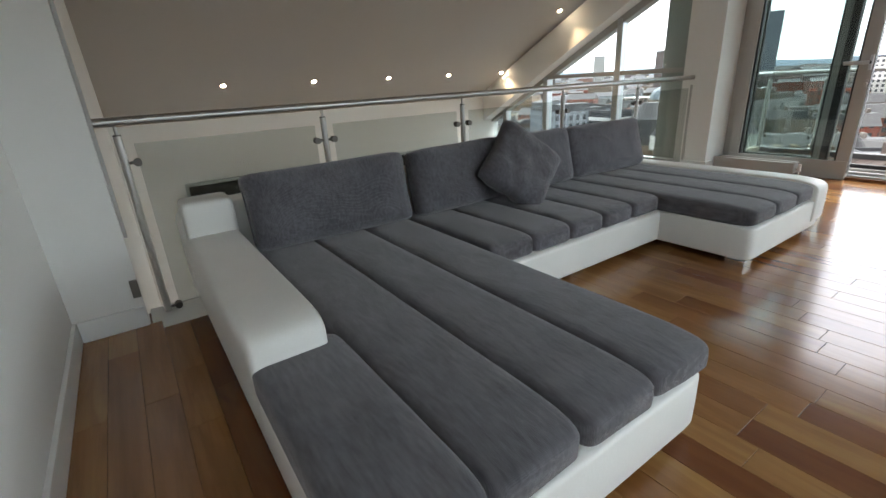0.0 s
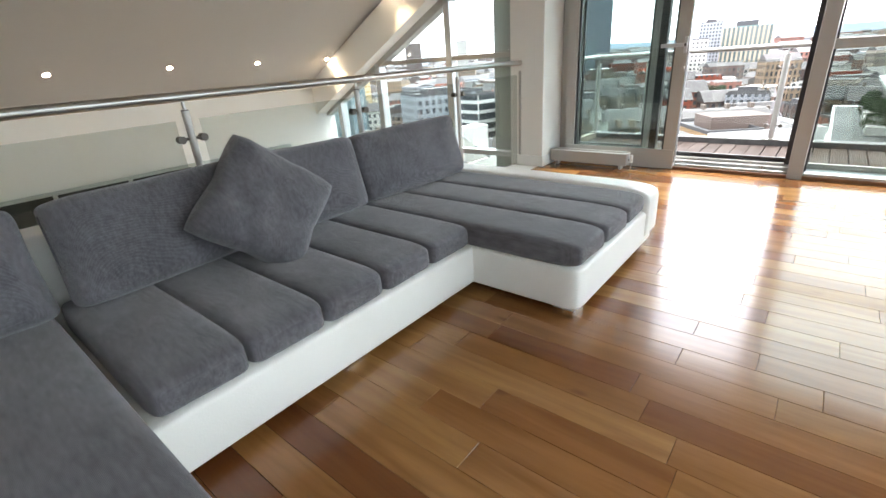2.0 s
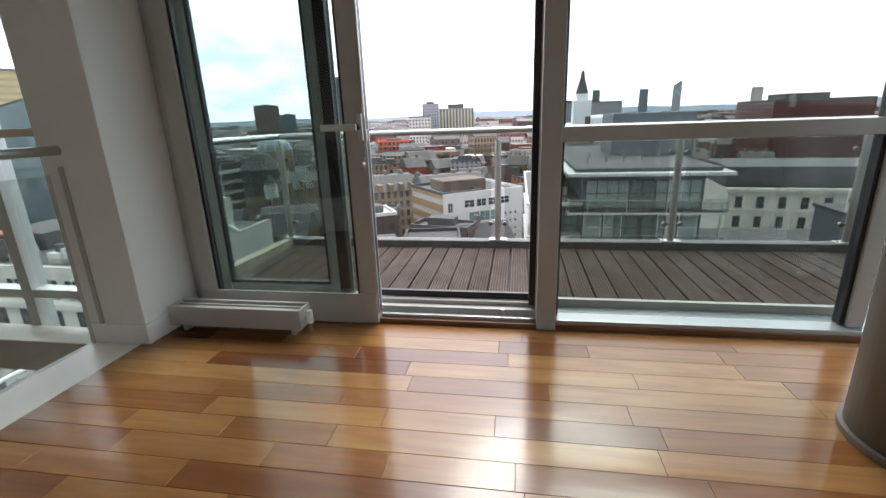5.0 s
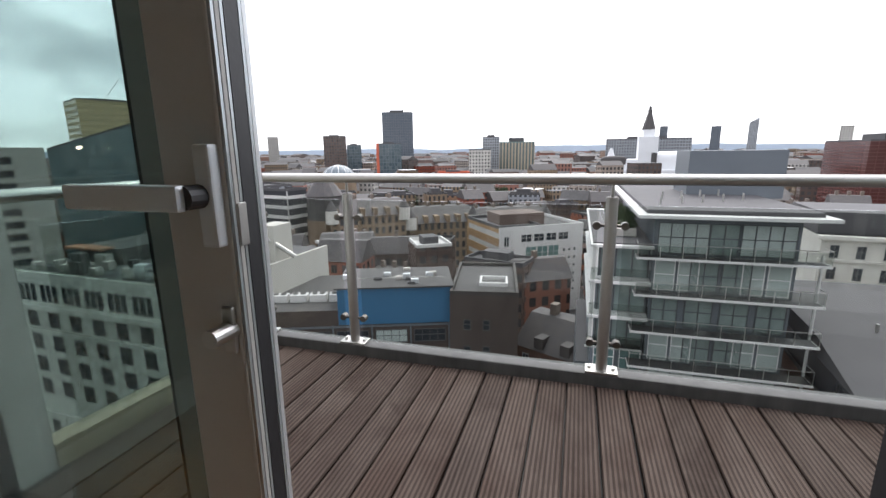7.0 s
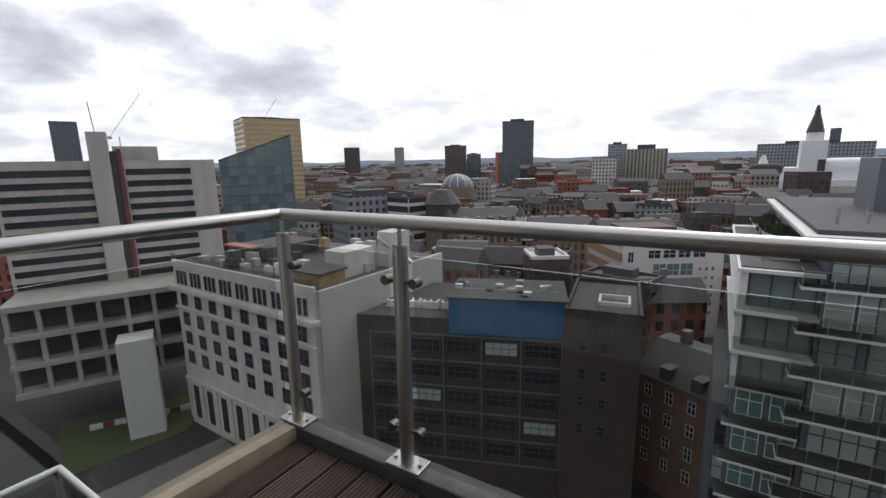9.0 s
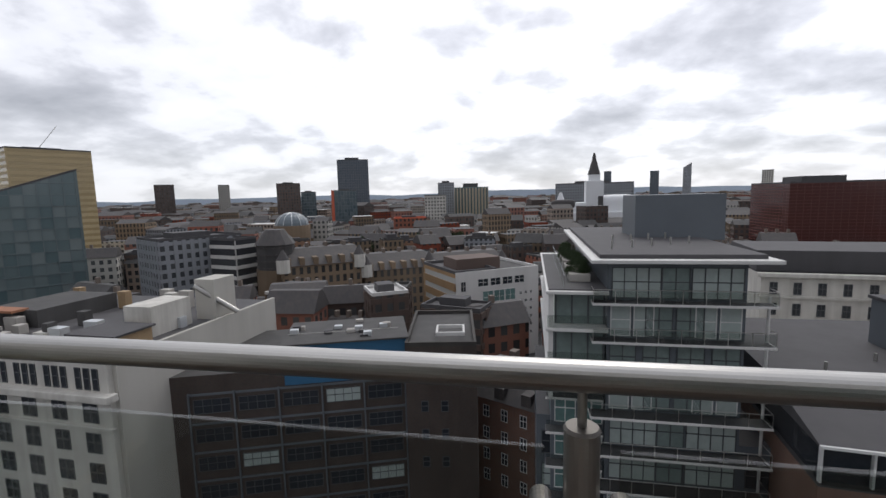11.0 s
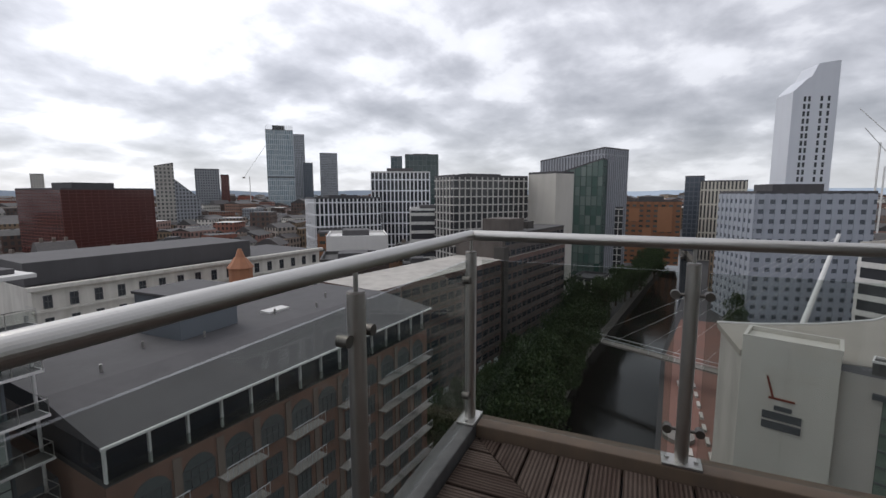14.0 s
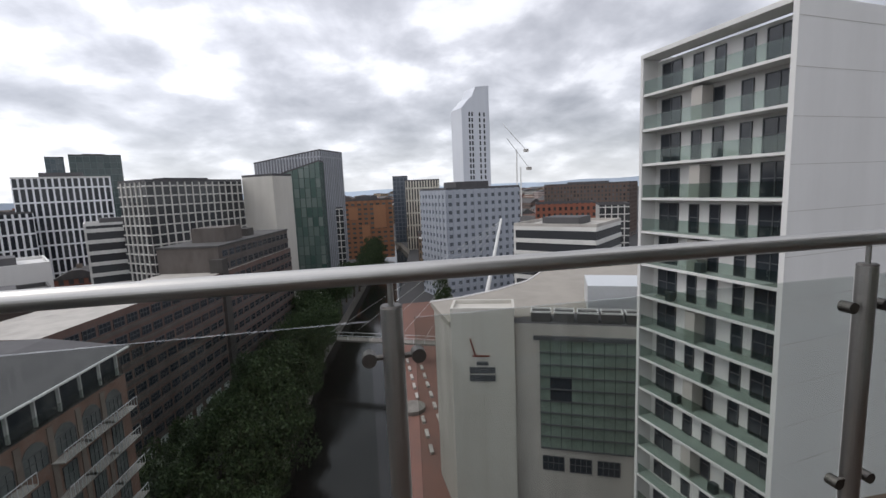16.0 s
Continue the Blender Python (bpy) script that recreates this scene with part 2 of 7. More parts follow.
def brickwork(name, a, b, joint):
    mat, n = material(name)
    uv = n.add("ShaderNodeTexCoord").outputs["UV"]
    grid = n.add("ShaderNodeTexBrick", inputs={"Vector": uv, "Color1": a, "Color2": b, "Mortar": joint, "Scale": 1.0, "Mortar Size": 0.012, "Brick Width": 0.225, "Row Height": 0.075})
    p = place(n)
    stain = n.noise(n.stretch(p, (0.6, 0.6, 0.25)), 1.0, 6.0, 0.6)
    colour = n.mix(n.ramp(stain, (0.4, 0.0), (0.75, 0.6)), grid.outputs["Color"], n.mix(1.0, grid.outputs["Color"], (0.5, 0.46, 0.45), "MULTIPLY"))
    finish(n, colour, 0.85, 0.0, grid.outputs["Fac"], -0.3, 0.01)
    return mat


def emitter(name, colour, strength):
    mat, n = material(name)
    lit = n.add("ShaderNodeEmission", inputs={"Color": colour, "Strength": strength})
    n.tree.links.new(lit.outputs[0], n.add("ShaderNodeOutputMaterial").inputs[0])
    return mat


def leafy(name):
    mat, n = material(name)
    rand = n.add("ShaderNodeNewGeometry").outputs["Random Per Island"]
    colour = n.ramp(rand, (0.0, (0.013, 0.024, 0.009)), (0.5, (0.028, 0.050, 0.017)), (1.0, (0.055, 0.080, 0.028)))
    finish(n, colour, 0.6, 0.0, None, 0, 0, 0.0, 0.3)
    return mat


WALL = plain("white_emulsion", (0.78, 0.77, 0.74), 0.75, 0, 0.03, 1.2, 220.0, 0.06)
# the slope's dimness is put into this plaster colour; walls stay far whiter
CEILING = plain("dimmed_warm_plaster", (0.46, 0.44, 0.415), 0.85, 0, 0.03, 0.8, 180.0, 0.05)
TRIM = plain("white_gloss_paint", (0.80, 0.80, 0.78), 0.35, 0, 0.03, 3.0, 120.0, 0.04)
PARQUET, DECKING = parquet(), decking()
STEEL = plain("brushed_steel", (0.48, 0.468, 0.445), 0.33, 1.0, 0.10, 9.0, 260.0, 0.05)
CLAMP = plain("tarnished_clamp_steel", (0.14, 0.13, 0.118), 0.45, 1.0, 0.15, 9.0, 160.0, 0.05)
STEEL_DULL = plain("dull_steel", (0.42, 0.41, 0.39), 0.42, 1.0, 0.15, 9.0, 160.0, 0.08)
ALUMINIUM = plain("grey_powder_coat", (0.42, 0.41, 0.385), 0.42, 0.0, 0.05, 2.0, 150.0, 0.04)
ALU_LIGHT = plain("pale_aluminium", (0.58, 0.60, 0.61), 0.35, 0.4, 0.06, 3.0, 150.0, 0.04)
GASKET = plain("black_rubber", (0.018, 0.018, 0.02), 0.5, 0.0, 0.1, 8.0, 80.0, 0.1)
FABRIC = fabric("grey_weave", (0.055, 0.053, 0.058), (0.190, 0.184, 0.203))
LEATHER = plain("cream_leatherette", (0.745, 0.735, 0.70), 0.42, 0.0, 0.05, 4.0, 130.0, 0.25, 0.0, 0.003)
CHROME = plain("chrome", (0.75, 0.75, 0.75), 0.08, 1.0, 0.05, 8.0, 100.0, 0.02)
COLUMN = streaked("grey_brown_column_paint", (0.165, 0.148, 0.125), (0.125, 0.11, 0.09), 0.5, 0.5, 0.8, 0.05)
PANE = glass("window_glass", (0.90, 0.95, 0.94), 0.025, 0.6)
PANE_TINT = glass("lightly_tinted_glass", (0.68, 0.73, 0.71), 0.03, 0.6)
PANE_DARK = glass("tinted_window_glass", (0.62, 0.685, 0.668), 0.05, 0.6)
GUARD = glass("guard_glass", (0.835, 0.855, 0.842), 0.025, 0.5)
ENAMEL = plain("radiator_enamel", (0.44, 0.43, 0.41), 0.4, 0, 0.04, 4.0, 120.0, 0.04)
SILL = plain("sill_metal", (0.40, 0.43, 0.44), 0.22, 0.5, 0.06, 3.0, 120.0, 0.04)
KERB = streaked("stained_kerb", (0.36, 0.30, 0.21), (0.20, 0.17, 0.13), 0.7, 0.7, 3.0)
KERB_WOOD = streaked("weathered_timber_kerb", (0.115, 0.078, 0.052), (0.065, 0.050, 0.040), 0.75, 0.7, 3.0)
LEAD = streaked("weathered_kerb_metal", (0.055, 0.054, 0.053), (0.12, 0.117, 0.112), 0.65, 0.6, 4.0)
SPOT_LIT = emitter("lit_lamp", (1.0, 0.80, 0.55), 22.0)
WOOD_EDGE = plain("dark_wood_edge", (0.17, 0.075, 0.03), 0.4, 0, 0.25, 6.0, 60.0, 0.1)
LOWER_FLOOR = plain("low_bounce_floor", (0.27, 0.17, 0.09), 0.35, 0, 0.2, 3.0, 60.0, 0.05)
DARK_SCREEN = plain("dark_glazed_panel", (0.03, 0.035, 0.035), 0.08, 0, 0.05, 4.0, 60.0, 0.0)


# ---- mesh helpers ----
def mesh_of(name, bm, mat):
    me = bpy.data.meshes.new(name)
    bm.normal_update()
    bm.to_mesh(me)
    bm.free()
    for m in mat if isinstance(mat, (list, tuple)) else (mat,):
        me.materials.append(m)
    return me


def smooth(me, on=True):
    for poly in me.polygons:
        poly.use_smooth = on
    return me


def part(name, bm, mat, parent=None, label="", soft=False):
    """Links a bmesh, or a ready mesh, as one object under a thing or a part."""
    me = bm if isinstance(bm, bpy.types.Mesh) else mesh_of(name, bm, mat)
    if soft:
        smooth(me)
    ob = new(name, me)
    if parent is not None:
        ob.parent = parent
    return tagged(ob, label)


def thing(name, label, category, group="", kind="", at=(0, 0, 0)):
    ob = new(name)
    ob.location = at
    ob.empty_display_size = 0.1
    return tagged(ob, label, category, group, kind)


def structure(name, bm, mat, label, category):
    return tagged(part(name, bm, mat), label, category, "", "structure")


def box(bm, x0, x1, y0, y1, z0, z1, bevel=0.0, m=None):
    made = bmesh.ops.create_cube(bm, size=1.0, matrix=Matrix.LocRotScale(((x0 + x1) / 2, (y0 + y1) / 2, (z0 + z1) / 2), None, (abs(x1 - x0), abs(y1 - y0), abs(z1 - z0))))
    verts = made["verts"]
    if bevel:
        edges = list({e for v in verts for e in v.link_edges})
        verts = bmesh.ops.bevel(bm, geom=edges, offset=bevel, segments=2, affect="EDGES", profile=0.6)["verts"]
    if m is not None:
        bmesh.ops.transform(bm, matrix=m, verts=[v for v in verts if v.is_valid])
    return bm


def boxed(*span, bevel=0.0, m=None):
    return box(bmesh.new(), *span, bevel=bevel, m=m)


def tube(bm, a, b, radius, sides=16, radius_end=None):
    a, b = Vector(a), Vector(b)
    turn = (b - a).to_track_quat("Z", "Y").to_matrix().to_4x4()
    bmesh.ops.create_cone(bm, cap_ends=True, segments=sides, radius1=radius, radius2=radius if radius_end is None else radius_end, depth=(b - a).length, matrix=Matrix.Translation((a + b) / 2) @ turn)
    return bm


def prism(bm, outline, low, high, axis="y"):
    """An outline in two axes, drawn out along the third."""
    def at(u, v, w):
        return {"y": (u, w, v), "x": (w, u, v), "z": (u, v, w)}[axis]
    rows = [[bm.verts.new(at(u, v, w)) for u, v in outline] for w in (low, high)]
    bm.faces.new(rows[0]), bm.faces.new(rows[1][::-1])
    for i in range(len(outline)):
        j = (i + 1) % len(outline)
        bm.faces.new((rows[0][i], rows[1][i], rows[1][j], rows[0][j]))
    bmesh.ops.recalc_face_normals(bm, faces=bm.faces)
    return bm


def signed_power(v, e):
    return math.copysign(abs(v) ** e, v)


def cushion(centre, size, round_flat=0.28, round_side=0.28, turn=(0, 0, 0), crease=0.0, seed=0.0, around=56, over=28, upright=False):
    """A stuffed, rounded block; an upright one has its broad sides along x."""
    bm = bmesh.new()
    m = Matrix.LocRotScale(centre, Euler([radians(a) for a in turn]), None)
    if upright:
        size = (size[1], size[2], size[0])
        m = m @ Matrix(((0, 0, 1, 0), (1, 0, 0, 0), (0, 1, 0, 0), (0, 0, 0, 1)))
    rows = []
    for i in range(over + 1):
        lat = -math.pi / 2 + math.pi * i / over
        ring = []
        for j in range(around):
            lon = 2 * math.pi * j / around
            c = signed_power(math.cos(lat), round_side)
            p = Vector((size[0] / 2 * c * signed_power(math.cos(lon), round_flat), size[1] / 2 * c * signed_power(math.sin(lon), round_flat), size[2] / 2 * signed_power(math.sin(lat), round_side)))
            if crease:
                k = noise.noise(p * 3.1 + Vector((seed, 0, 0))) + 0.5 * noise.noise(p * 8.0 + Vector((0, seed, 0)))
                p *= 1 + crease * k
                if upright:
                    p.z += 0.3 * crease * k * math.cos(lat * 0.5)
            ring.append(bm.verts.new(m @ p))
        rows.append(ring)
    for a, b in zip(rows, rows[1:]):
        for j in range(around):
            bm.faces.new((a[j], a[(j + 1) % around], b[(j + 1) % around], b[j]))
    bm.faces.new(rows[0][::-1]), bm.faces.new(rows[-1])
    bmesh.ops.remove_doubles(bm, verts=bm.verts, dist=0.0005)
    bmesh.ops.recalc_face_normals(bm, faces=bm.faces)
    return bm


# ---- the room: shell ----
ROOM_X0, ROOM_X1, ROOM_BACK = 0.70, 5.33, -6.45
GABLE_Y, CEIL_Z, DECK_Z = 0.50, 2.62, -0.062


def slope_z(x):
    """Height of the sloping ceiling."""
    return 2.12 + 0.565 * (x + 1.63)


floor = structure("floor", boxed(ROOM_X0, ROOM_X1 - 0.01, ROOM_BACK, 0.0, -0.3, -0.014), WOOD_EDGE, "oiled hardwood strip floor with a worn gloss", "floor")
structure("floor_edge", boxed(0.66, 0.985, -6.12, -0.40, -0.30, -0.002, bevel=0.006), TRIM, "pale floor edging along the open void", "floor edging")
structure("wall_back", boxed(0.88, 6.0, -6.70, ROOM_BACK, -0.3, 2.9), WALL, "plain white painted wall", "wall")
structure("wall_stub", boxed(-5.2, 0.88, -6.70, -6.13, -3.0, 2.9), WALL, "white wall end beside the void", "wall")
structure("baseboard", boxed(0.885, 5.3, ROOM_BACK - 0.001, ROOM_BACK + 0.018, 0.0, 0.115, bevel=0.004), TRIM, "white painted baseboard along the back wall", "baseboard")
structure("baseboard_stub", boxed(0.881, 0.899, -6.428, -6.135, 0.0, 0.115, bevel=0.004), TRIM, "white painted baseboard on the wall end", "baseboard")
structure("wall_trim", boxed(0.83, 0.878, -6.128, -6.112, 0.5, 2.4, bevel=0.003), ALUMINIUM, "thin grey trim strip on the wall end", "trim")
structure("wall_light_switch", boxed(0.86, 0.892, -6.168, -6.131, 0.17, 0.27, bevel=0.004), COLUMN, "small grey-brown socket low on the wall end", "socket")
structure("wall_knee", boxed(-4.0, -3.75, -6.13, 0.60, -3.0, 0.94), WALL, "white knee wall below the slope", "wall")
# the floor below is assumed; its brown keeps bounced light off the slope
structure("floor_lower", boxed(-4.6, 0.66, -6.2, 0.6, -3.05, -2.85), LOWER_FLOOR, "assumed floor of the storey below, brown to cut bounce", "floor")
structure("wall_under", boxed(0.60, 0.655, -6.12, 0.0, -2.85, -0.31), WALL, "white wall under the floor edge", "wall")

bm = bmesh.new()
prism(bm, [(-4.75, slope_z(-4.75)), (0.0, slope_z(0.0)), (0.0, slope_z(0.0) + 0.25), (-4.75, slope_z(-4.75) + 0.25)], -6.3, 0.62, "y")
structure("ceiling_slope", bm, CEILING, "sloping plaster ceiling over the void, dimness in its colour", "ceiling")
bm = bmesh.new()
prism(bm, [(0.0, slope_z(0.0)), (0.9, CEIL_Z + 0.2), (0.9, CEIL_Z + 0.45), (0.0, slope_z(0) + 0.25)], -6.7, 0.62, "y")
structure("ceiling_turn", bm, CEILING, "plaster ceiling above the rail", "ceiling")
# unseen flat ceiling, kept wall-white so that it bounces light into the room
structure("ceiling", boxed(0.9, 6.0, -6.7, 0.35, CEIL_Z, CEIL_Z + 0.3), WALL, "flat white plaster ceiling", "ceiling")
bm = bmesh.new()
prism(bm, [(-4.6, 0.02), (-4.6, slope_z(-4.6) + 0.1), (0.45, slope_z(0.0) + 0.05), (0.45, 2.62), (-4.2, 0.16)], 0.20, 0.56, "y")
structure("gable_rib", bm, WALL, "white plaster rib along the gable glazing", "wall")
bm = bmesh.new()
prism(bm, [(-4.3, 0.06), (-4.3, 0.14), (0.6, 2.68), (0.6, 2.56)], 0.42, 0.58, "y")
structure("gable_frame", bm, ALUMINIUM, "dark grey sloping window frame", "window frame")

pier = structure("pier", boxed(0.64, 1.03, -0.385, 0.11, -3.0, 2.7, bevel=0.006), WALL, "white plastered pier beside the glazing", "pier")
structure("pier_baseboard", boxed(0.66, 1.046, -0.401, 0.03, 0.0, 0.115, bevel=0.004), TRIM, "white baseboard round the pier", "baseboard")
bm = tube(bmesh.new(), (4.51, -0.80, 0), (4.51, -0.80, CEIL_Z + 0.05), 0.245, 48)
column = structure("column", bm, COLUMN, "round grey-brown painted structural column", "column")
smooth(column.data)
part("column_foot", tube(bmesh.new(), (4.51, -0.80, 0), (4.51, -0.80, 0.025), 0.262, 48), COLUMN, column)
structure("wall_head", boxed(1.0, 6.0, 0.02, 0.34, 2.34, 2.95), WALL, "white wall above the glazing", "wall")

# ---- gable window beyond the void ----
gable = thing("window_gable", "tall grey-framed gable window beside the void", "window", kind="structure")
for x, top in ((-0.83, 1.92), (-2.28, 1.16), (-3.35, 0.62)):
    part("mullion", boxed(x - 0.05, x + 0.05, 0.42, 0.56, -2.85, top, bevel=0.005), ALU_LIGHT, gable)
for z in (-0.09, -1.4):
    part("transom", boxed(-3.74, 0.562, 0.43, 0.55, z - 0.035, z + 0.035, bevel=0.005), ALU_LIGHT, gable)
part("transom", boxed(-2.35, 0.562, 0.43, 0.55, 1.13, 1.19, bevel=0.005), ALUMINIUM, gable)
bm = bmesh.new()
prism(bm, [(-3.74, -2.85), (0.56, -2.85), (0.56, 2.58), (-3.74, 0.38)], 0.488, 0.492, "y")
pane = part("pane", bm, PANE, gable)
pane.visible_shadow = False
structure("floor_edge_beam", boxed(-3.74, 0.562, 0.16, 0.42, -0.62, -0.36, bevel=0.01), ALUMINIUM, "grey beam across the gable at floor level", "beam")
structure("pier_infill", boxed(0.565, 0.665, 0.12, 0.60, -3.0, 2.7), ALUMINIUM, "grey clad return beside the gable window", "pier")


# ---- glazed front ----
def framed_pane(parent, x0, x1, z0, z1, y, wide, deep, mat_frame, mat_pane, names=("stile", "rail")):
    """A framed leaf in the plane of the front."""
    for a in (x0, x1 - wide):
        part(names[0], boxed(a, a + wide, y - deep / 2, y + deep / 2, z0, z1, bevel=0.004), mat_frame, parent)
    for a in (z0, z1 - wide):
        part(names[1], boxed(x0 + wide, x1 - wide, y - deep / 2 + 0.002, y + deep / 2 - 0.002, a, a + wide, bevel=0.004), mat_frame, parent)
    for a, b in ((x0 + wide, x0 + wide + 0.018), (x1 - wide - 0.018, x1 - wide)):
        part("gasket", boxed(a, b, y - 0.016, y + 0.016, z0 + wide, z1 - wide), GASKET, parent)
    for a in (z0 + wide, z1 - wide - 0.018):
        part("gasket", boxed(x0 + wide + 0.018, x1 - wide - 0.018, y - 0.016, y + 0.016, a, a + 0.018), GASKET, parent)
    p = part("pane", boxed(x0 + wide + 0.004, x1 - wide - 0.004, y - 0.003, y + 0.003, z0 + wide + 0.004, z1 - wide - 0.004), mat_pane, parent)
    p.visible_shadow = False


HEAD = 2.32
frame_front = thing("window_front", "grey aluminium glazed front with a sill", "window frame", kind="structure")
part("jamb", boxed(1.035, 1.13, 0.03, 0.22, 0.0, HEAD, bevel=0.005), ALUMINIUM, frame_front)
part("post", boxed(3.175, 3.28, -0.02, 0.22, 0.0, HEAD, bevel=0.006), ALUMINIUM, frame_front)
part("jamb_liner", boxed(3.170, 3.174, 0.075, 0.20, 0.10, HEAD, bevel=0.001), ALUMINIUM, frame_front)
part("gasket", boxed(3.135, 3.169, 0.09, 0.19, 0.10, HEAD), GASKET, frame_front)
part("sill", boxed(2.27, 3.174, 0.012, 0.036, 0.0, 0.052, bevel=0.004), SILL, frame_front)
part("track", boxed(1.13, 3.174, 0.077, 0.125, 0.0, 0.075, bevel=0.003), ALUMINIUM, frame_front)
part("track", boxed(1.13, 3.174, 0.128, 0.20, 0.0, 0.10, bevel=0.003), ALUMINIUM, frame_front)
part("gasket", boxed(2.21, 3.134, 0.172, 0.20, 0.102, 0.140), GASKET, frame_front)
part("sill_edge", boxed(1.05, 5.28, -0.012, 0.010, 0.0, 0.030, bevel=0.003), WOOD_EDGE, frame_front)
part("catch", tube(bmesh.new(), (2.985, 0.055, 0.053), (2.985, 0.055, 0.085), 0.012, 12), STEEL, frame_front)
part("head", boxed(1.03, 5.33, 0.02, 0.22, HEAD, HEAD + 0.06), ALUMINIUM, frame_front)

slider = thing("sliding_door", "grey aluminium sliding door leaf standing open", "door")
framed_pane(slider, 1.12, 2.262, 0.004, HEAD - 0.02, 0.012, 0.105, 0.070, ALUMINIUM, PANE_DARK)
for y0, y1, mat in ((-0.020, -0.015, SILL), (-0.013, -0.006, ALUMINIUM), (-0.004, 0.001, SILL), (0.003, 0.028, GASKET), (0.030, 0.036, SILL), (0.037, 0.045, ALU_LIGHT)):
    part("edge_strip", boxed(2.2615, 2.267, y0, y1, 0.065, HEAD - 0.025), mat, slider)
part("edge_keep", boxed(2.267, 2.2695, -0.012, 0.004, 1.06, 1.12, bevel=0.001), STEEL, slider)
part("bottom_rail", boxed(1.13, 2.258, -0.032, -0.0235, 0.004, 0.19, bevel=0.002), ALUMINIUM, slider)
grip = part("handle", boxed(2.231, 2.258, -0.042, -0.0232, 1.062, 1.198, bevel=0.004), ALU_LIGHT, slider, "pale lever handle")
part("lever", boxed(2.045, 2.240, -0.082, -0.064, 1.114, 1.148, bevel=0.005), ALU_LIGHT, grip)
part("lever_neck", tube(bmesh.new(), (2.236, -0.07, 1.131), (2.236, -0.03, 1.131), 0.016, 14), GASKET, grip)
lock = part("lock", tube(bmesh.new(), (2.246, -0.066, 0.940), (2.246, -0.02, 0.940), 0.013, 16), STEEL, slider, "steel thumb turn")
part("escutcheon", boxed(2.236, 2.256, -0.032, -0.0235, 0.905, 0.975, bevel=0.003), STEEL, lock)
fixed = thing("fixed_door", "fixed tinted glass door leaf behind the slider", "door")
framed_pane(fixed, 1.14, 1.962, 0.105, HEAD - 0.02, 0.182, 0.06, 0.05, ALUMINIUM, PANE)
part("edge_gasket", boxed(1.963, 2.03, 0.158, 0.205, 0.105, HEAD - 0.02), GASKET, fixed)
part("edge_cover", boxed(1.955, 2.036, 0.206, 0.216, 0.105, HEAD - 0.02, bevel=0.002), ALUMINIUM, fixed)

panel = thing("window_fixed", "large fixed window with a transom rail", "window", kind="structure")
part("sill", boxed(3.282, 5.24, 0.0, 0.20, 0.0, 0.055, bevel=0.004), SILL, panel)
part("transom", boxed(3.282, 4.75, 0.04, 0.16, 1.025, 1.10, bevel=0.005), ALUMINIUM, panel)
part("stile", boxed(4.75, 4.82, 0.04, 0.16, 0.057, HEAD, bevel=0.005), ALUMINIUM, panel)
part("gasket", boxed(4.728, 4.749, 0.07, 0.13, 0.057, HEAD), GASKET, panel)
part("gasket", boxed(3.282, 3.298, 0.07, 0.13, 0.057, HEAD), GASKET, panel)
for z0, z1 in ((0.058, 1.023), (1.102, HEAD)):
    p = part("pane", boxed(3.30, 4.727, 0.096, 0.102, z0, z1), PANE_TINT, panel)
    p.visible_shadow = False
p = part("pane", boxed(4.822, 5.25, 0.096, 0.102, 0.06, HEAD), PANE, panel)
p.visible_shadow = False
side = thing("window_side", "glazed side wall with pale sill and frames", "window", kind="structure")
part("corner_post", boxed(5.25, 5.35, 0.02, 0.20, 0.0, HEAD, bevel=0.005), ALU_LIGHT, side)
part("sill", boxed(5.20, 5.42, -6.4, 0.0, 0.0, 0.055, bevel=0.004), SILL, side)
for y in (-0.42, -1.62, -2.82, -4.02, -5.22):
    part("mullion", boxed(5.27, 5.35, y - 0.04, y + 0.04, 0.057, HEAD, bevel=0.005), ALU_LIGHT, side)
part("transom", boxed(5.275, 5.345, -6.4, 0.02, 1.085, 1.155, bevel=0.004), ALU_LIGHT, side)
p = part("pane", boxed(5.306, 5.312, -6.4, 0.02, 0.06, HEAD), PANE, side)
p.visible_shadow = False
structure("wall_side_head", boxed(5.26, 6.0, -6.45, 0.02, HEAD + 0.002, 2.95), WALL, "white wall above the side glazing", "wall")


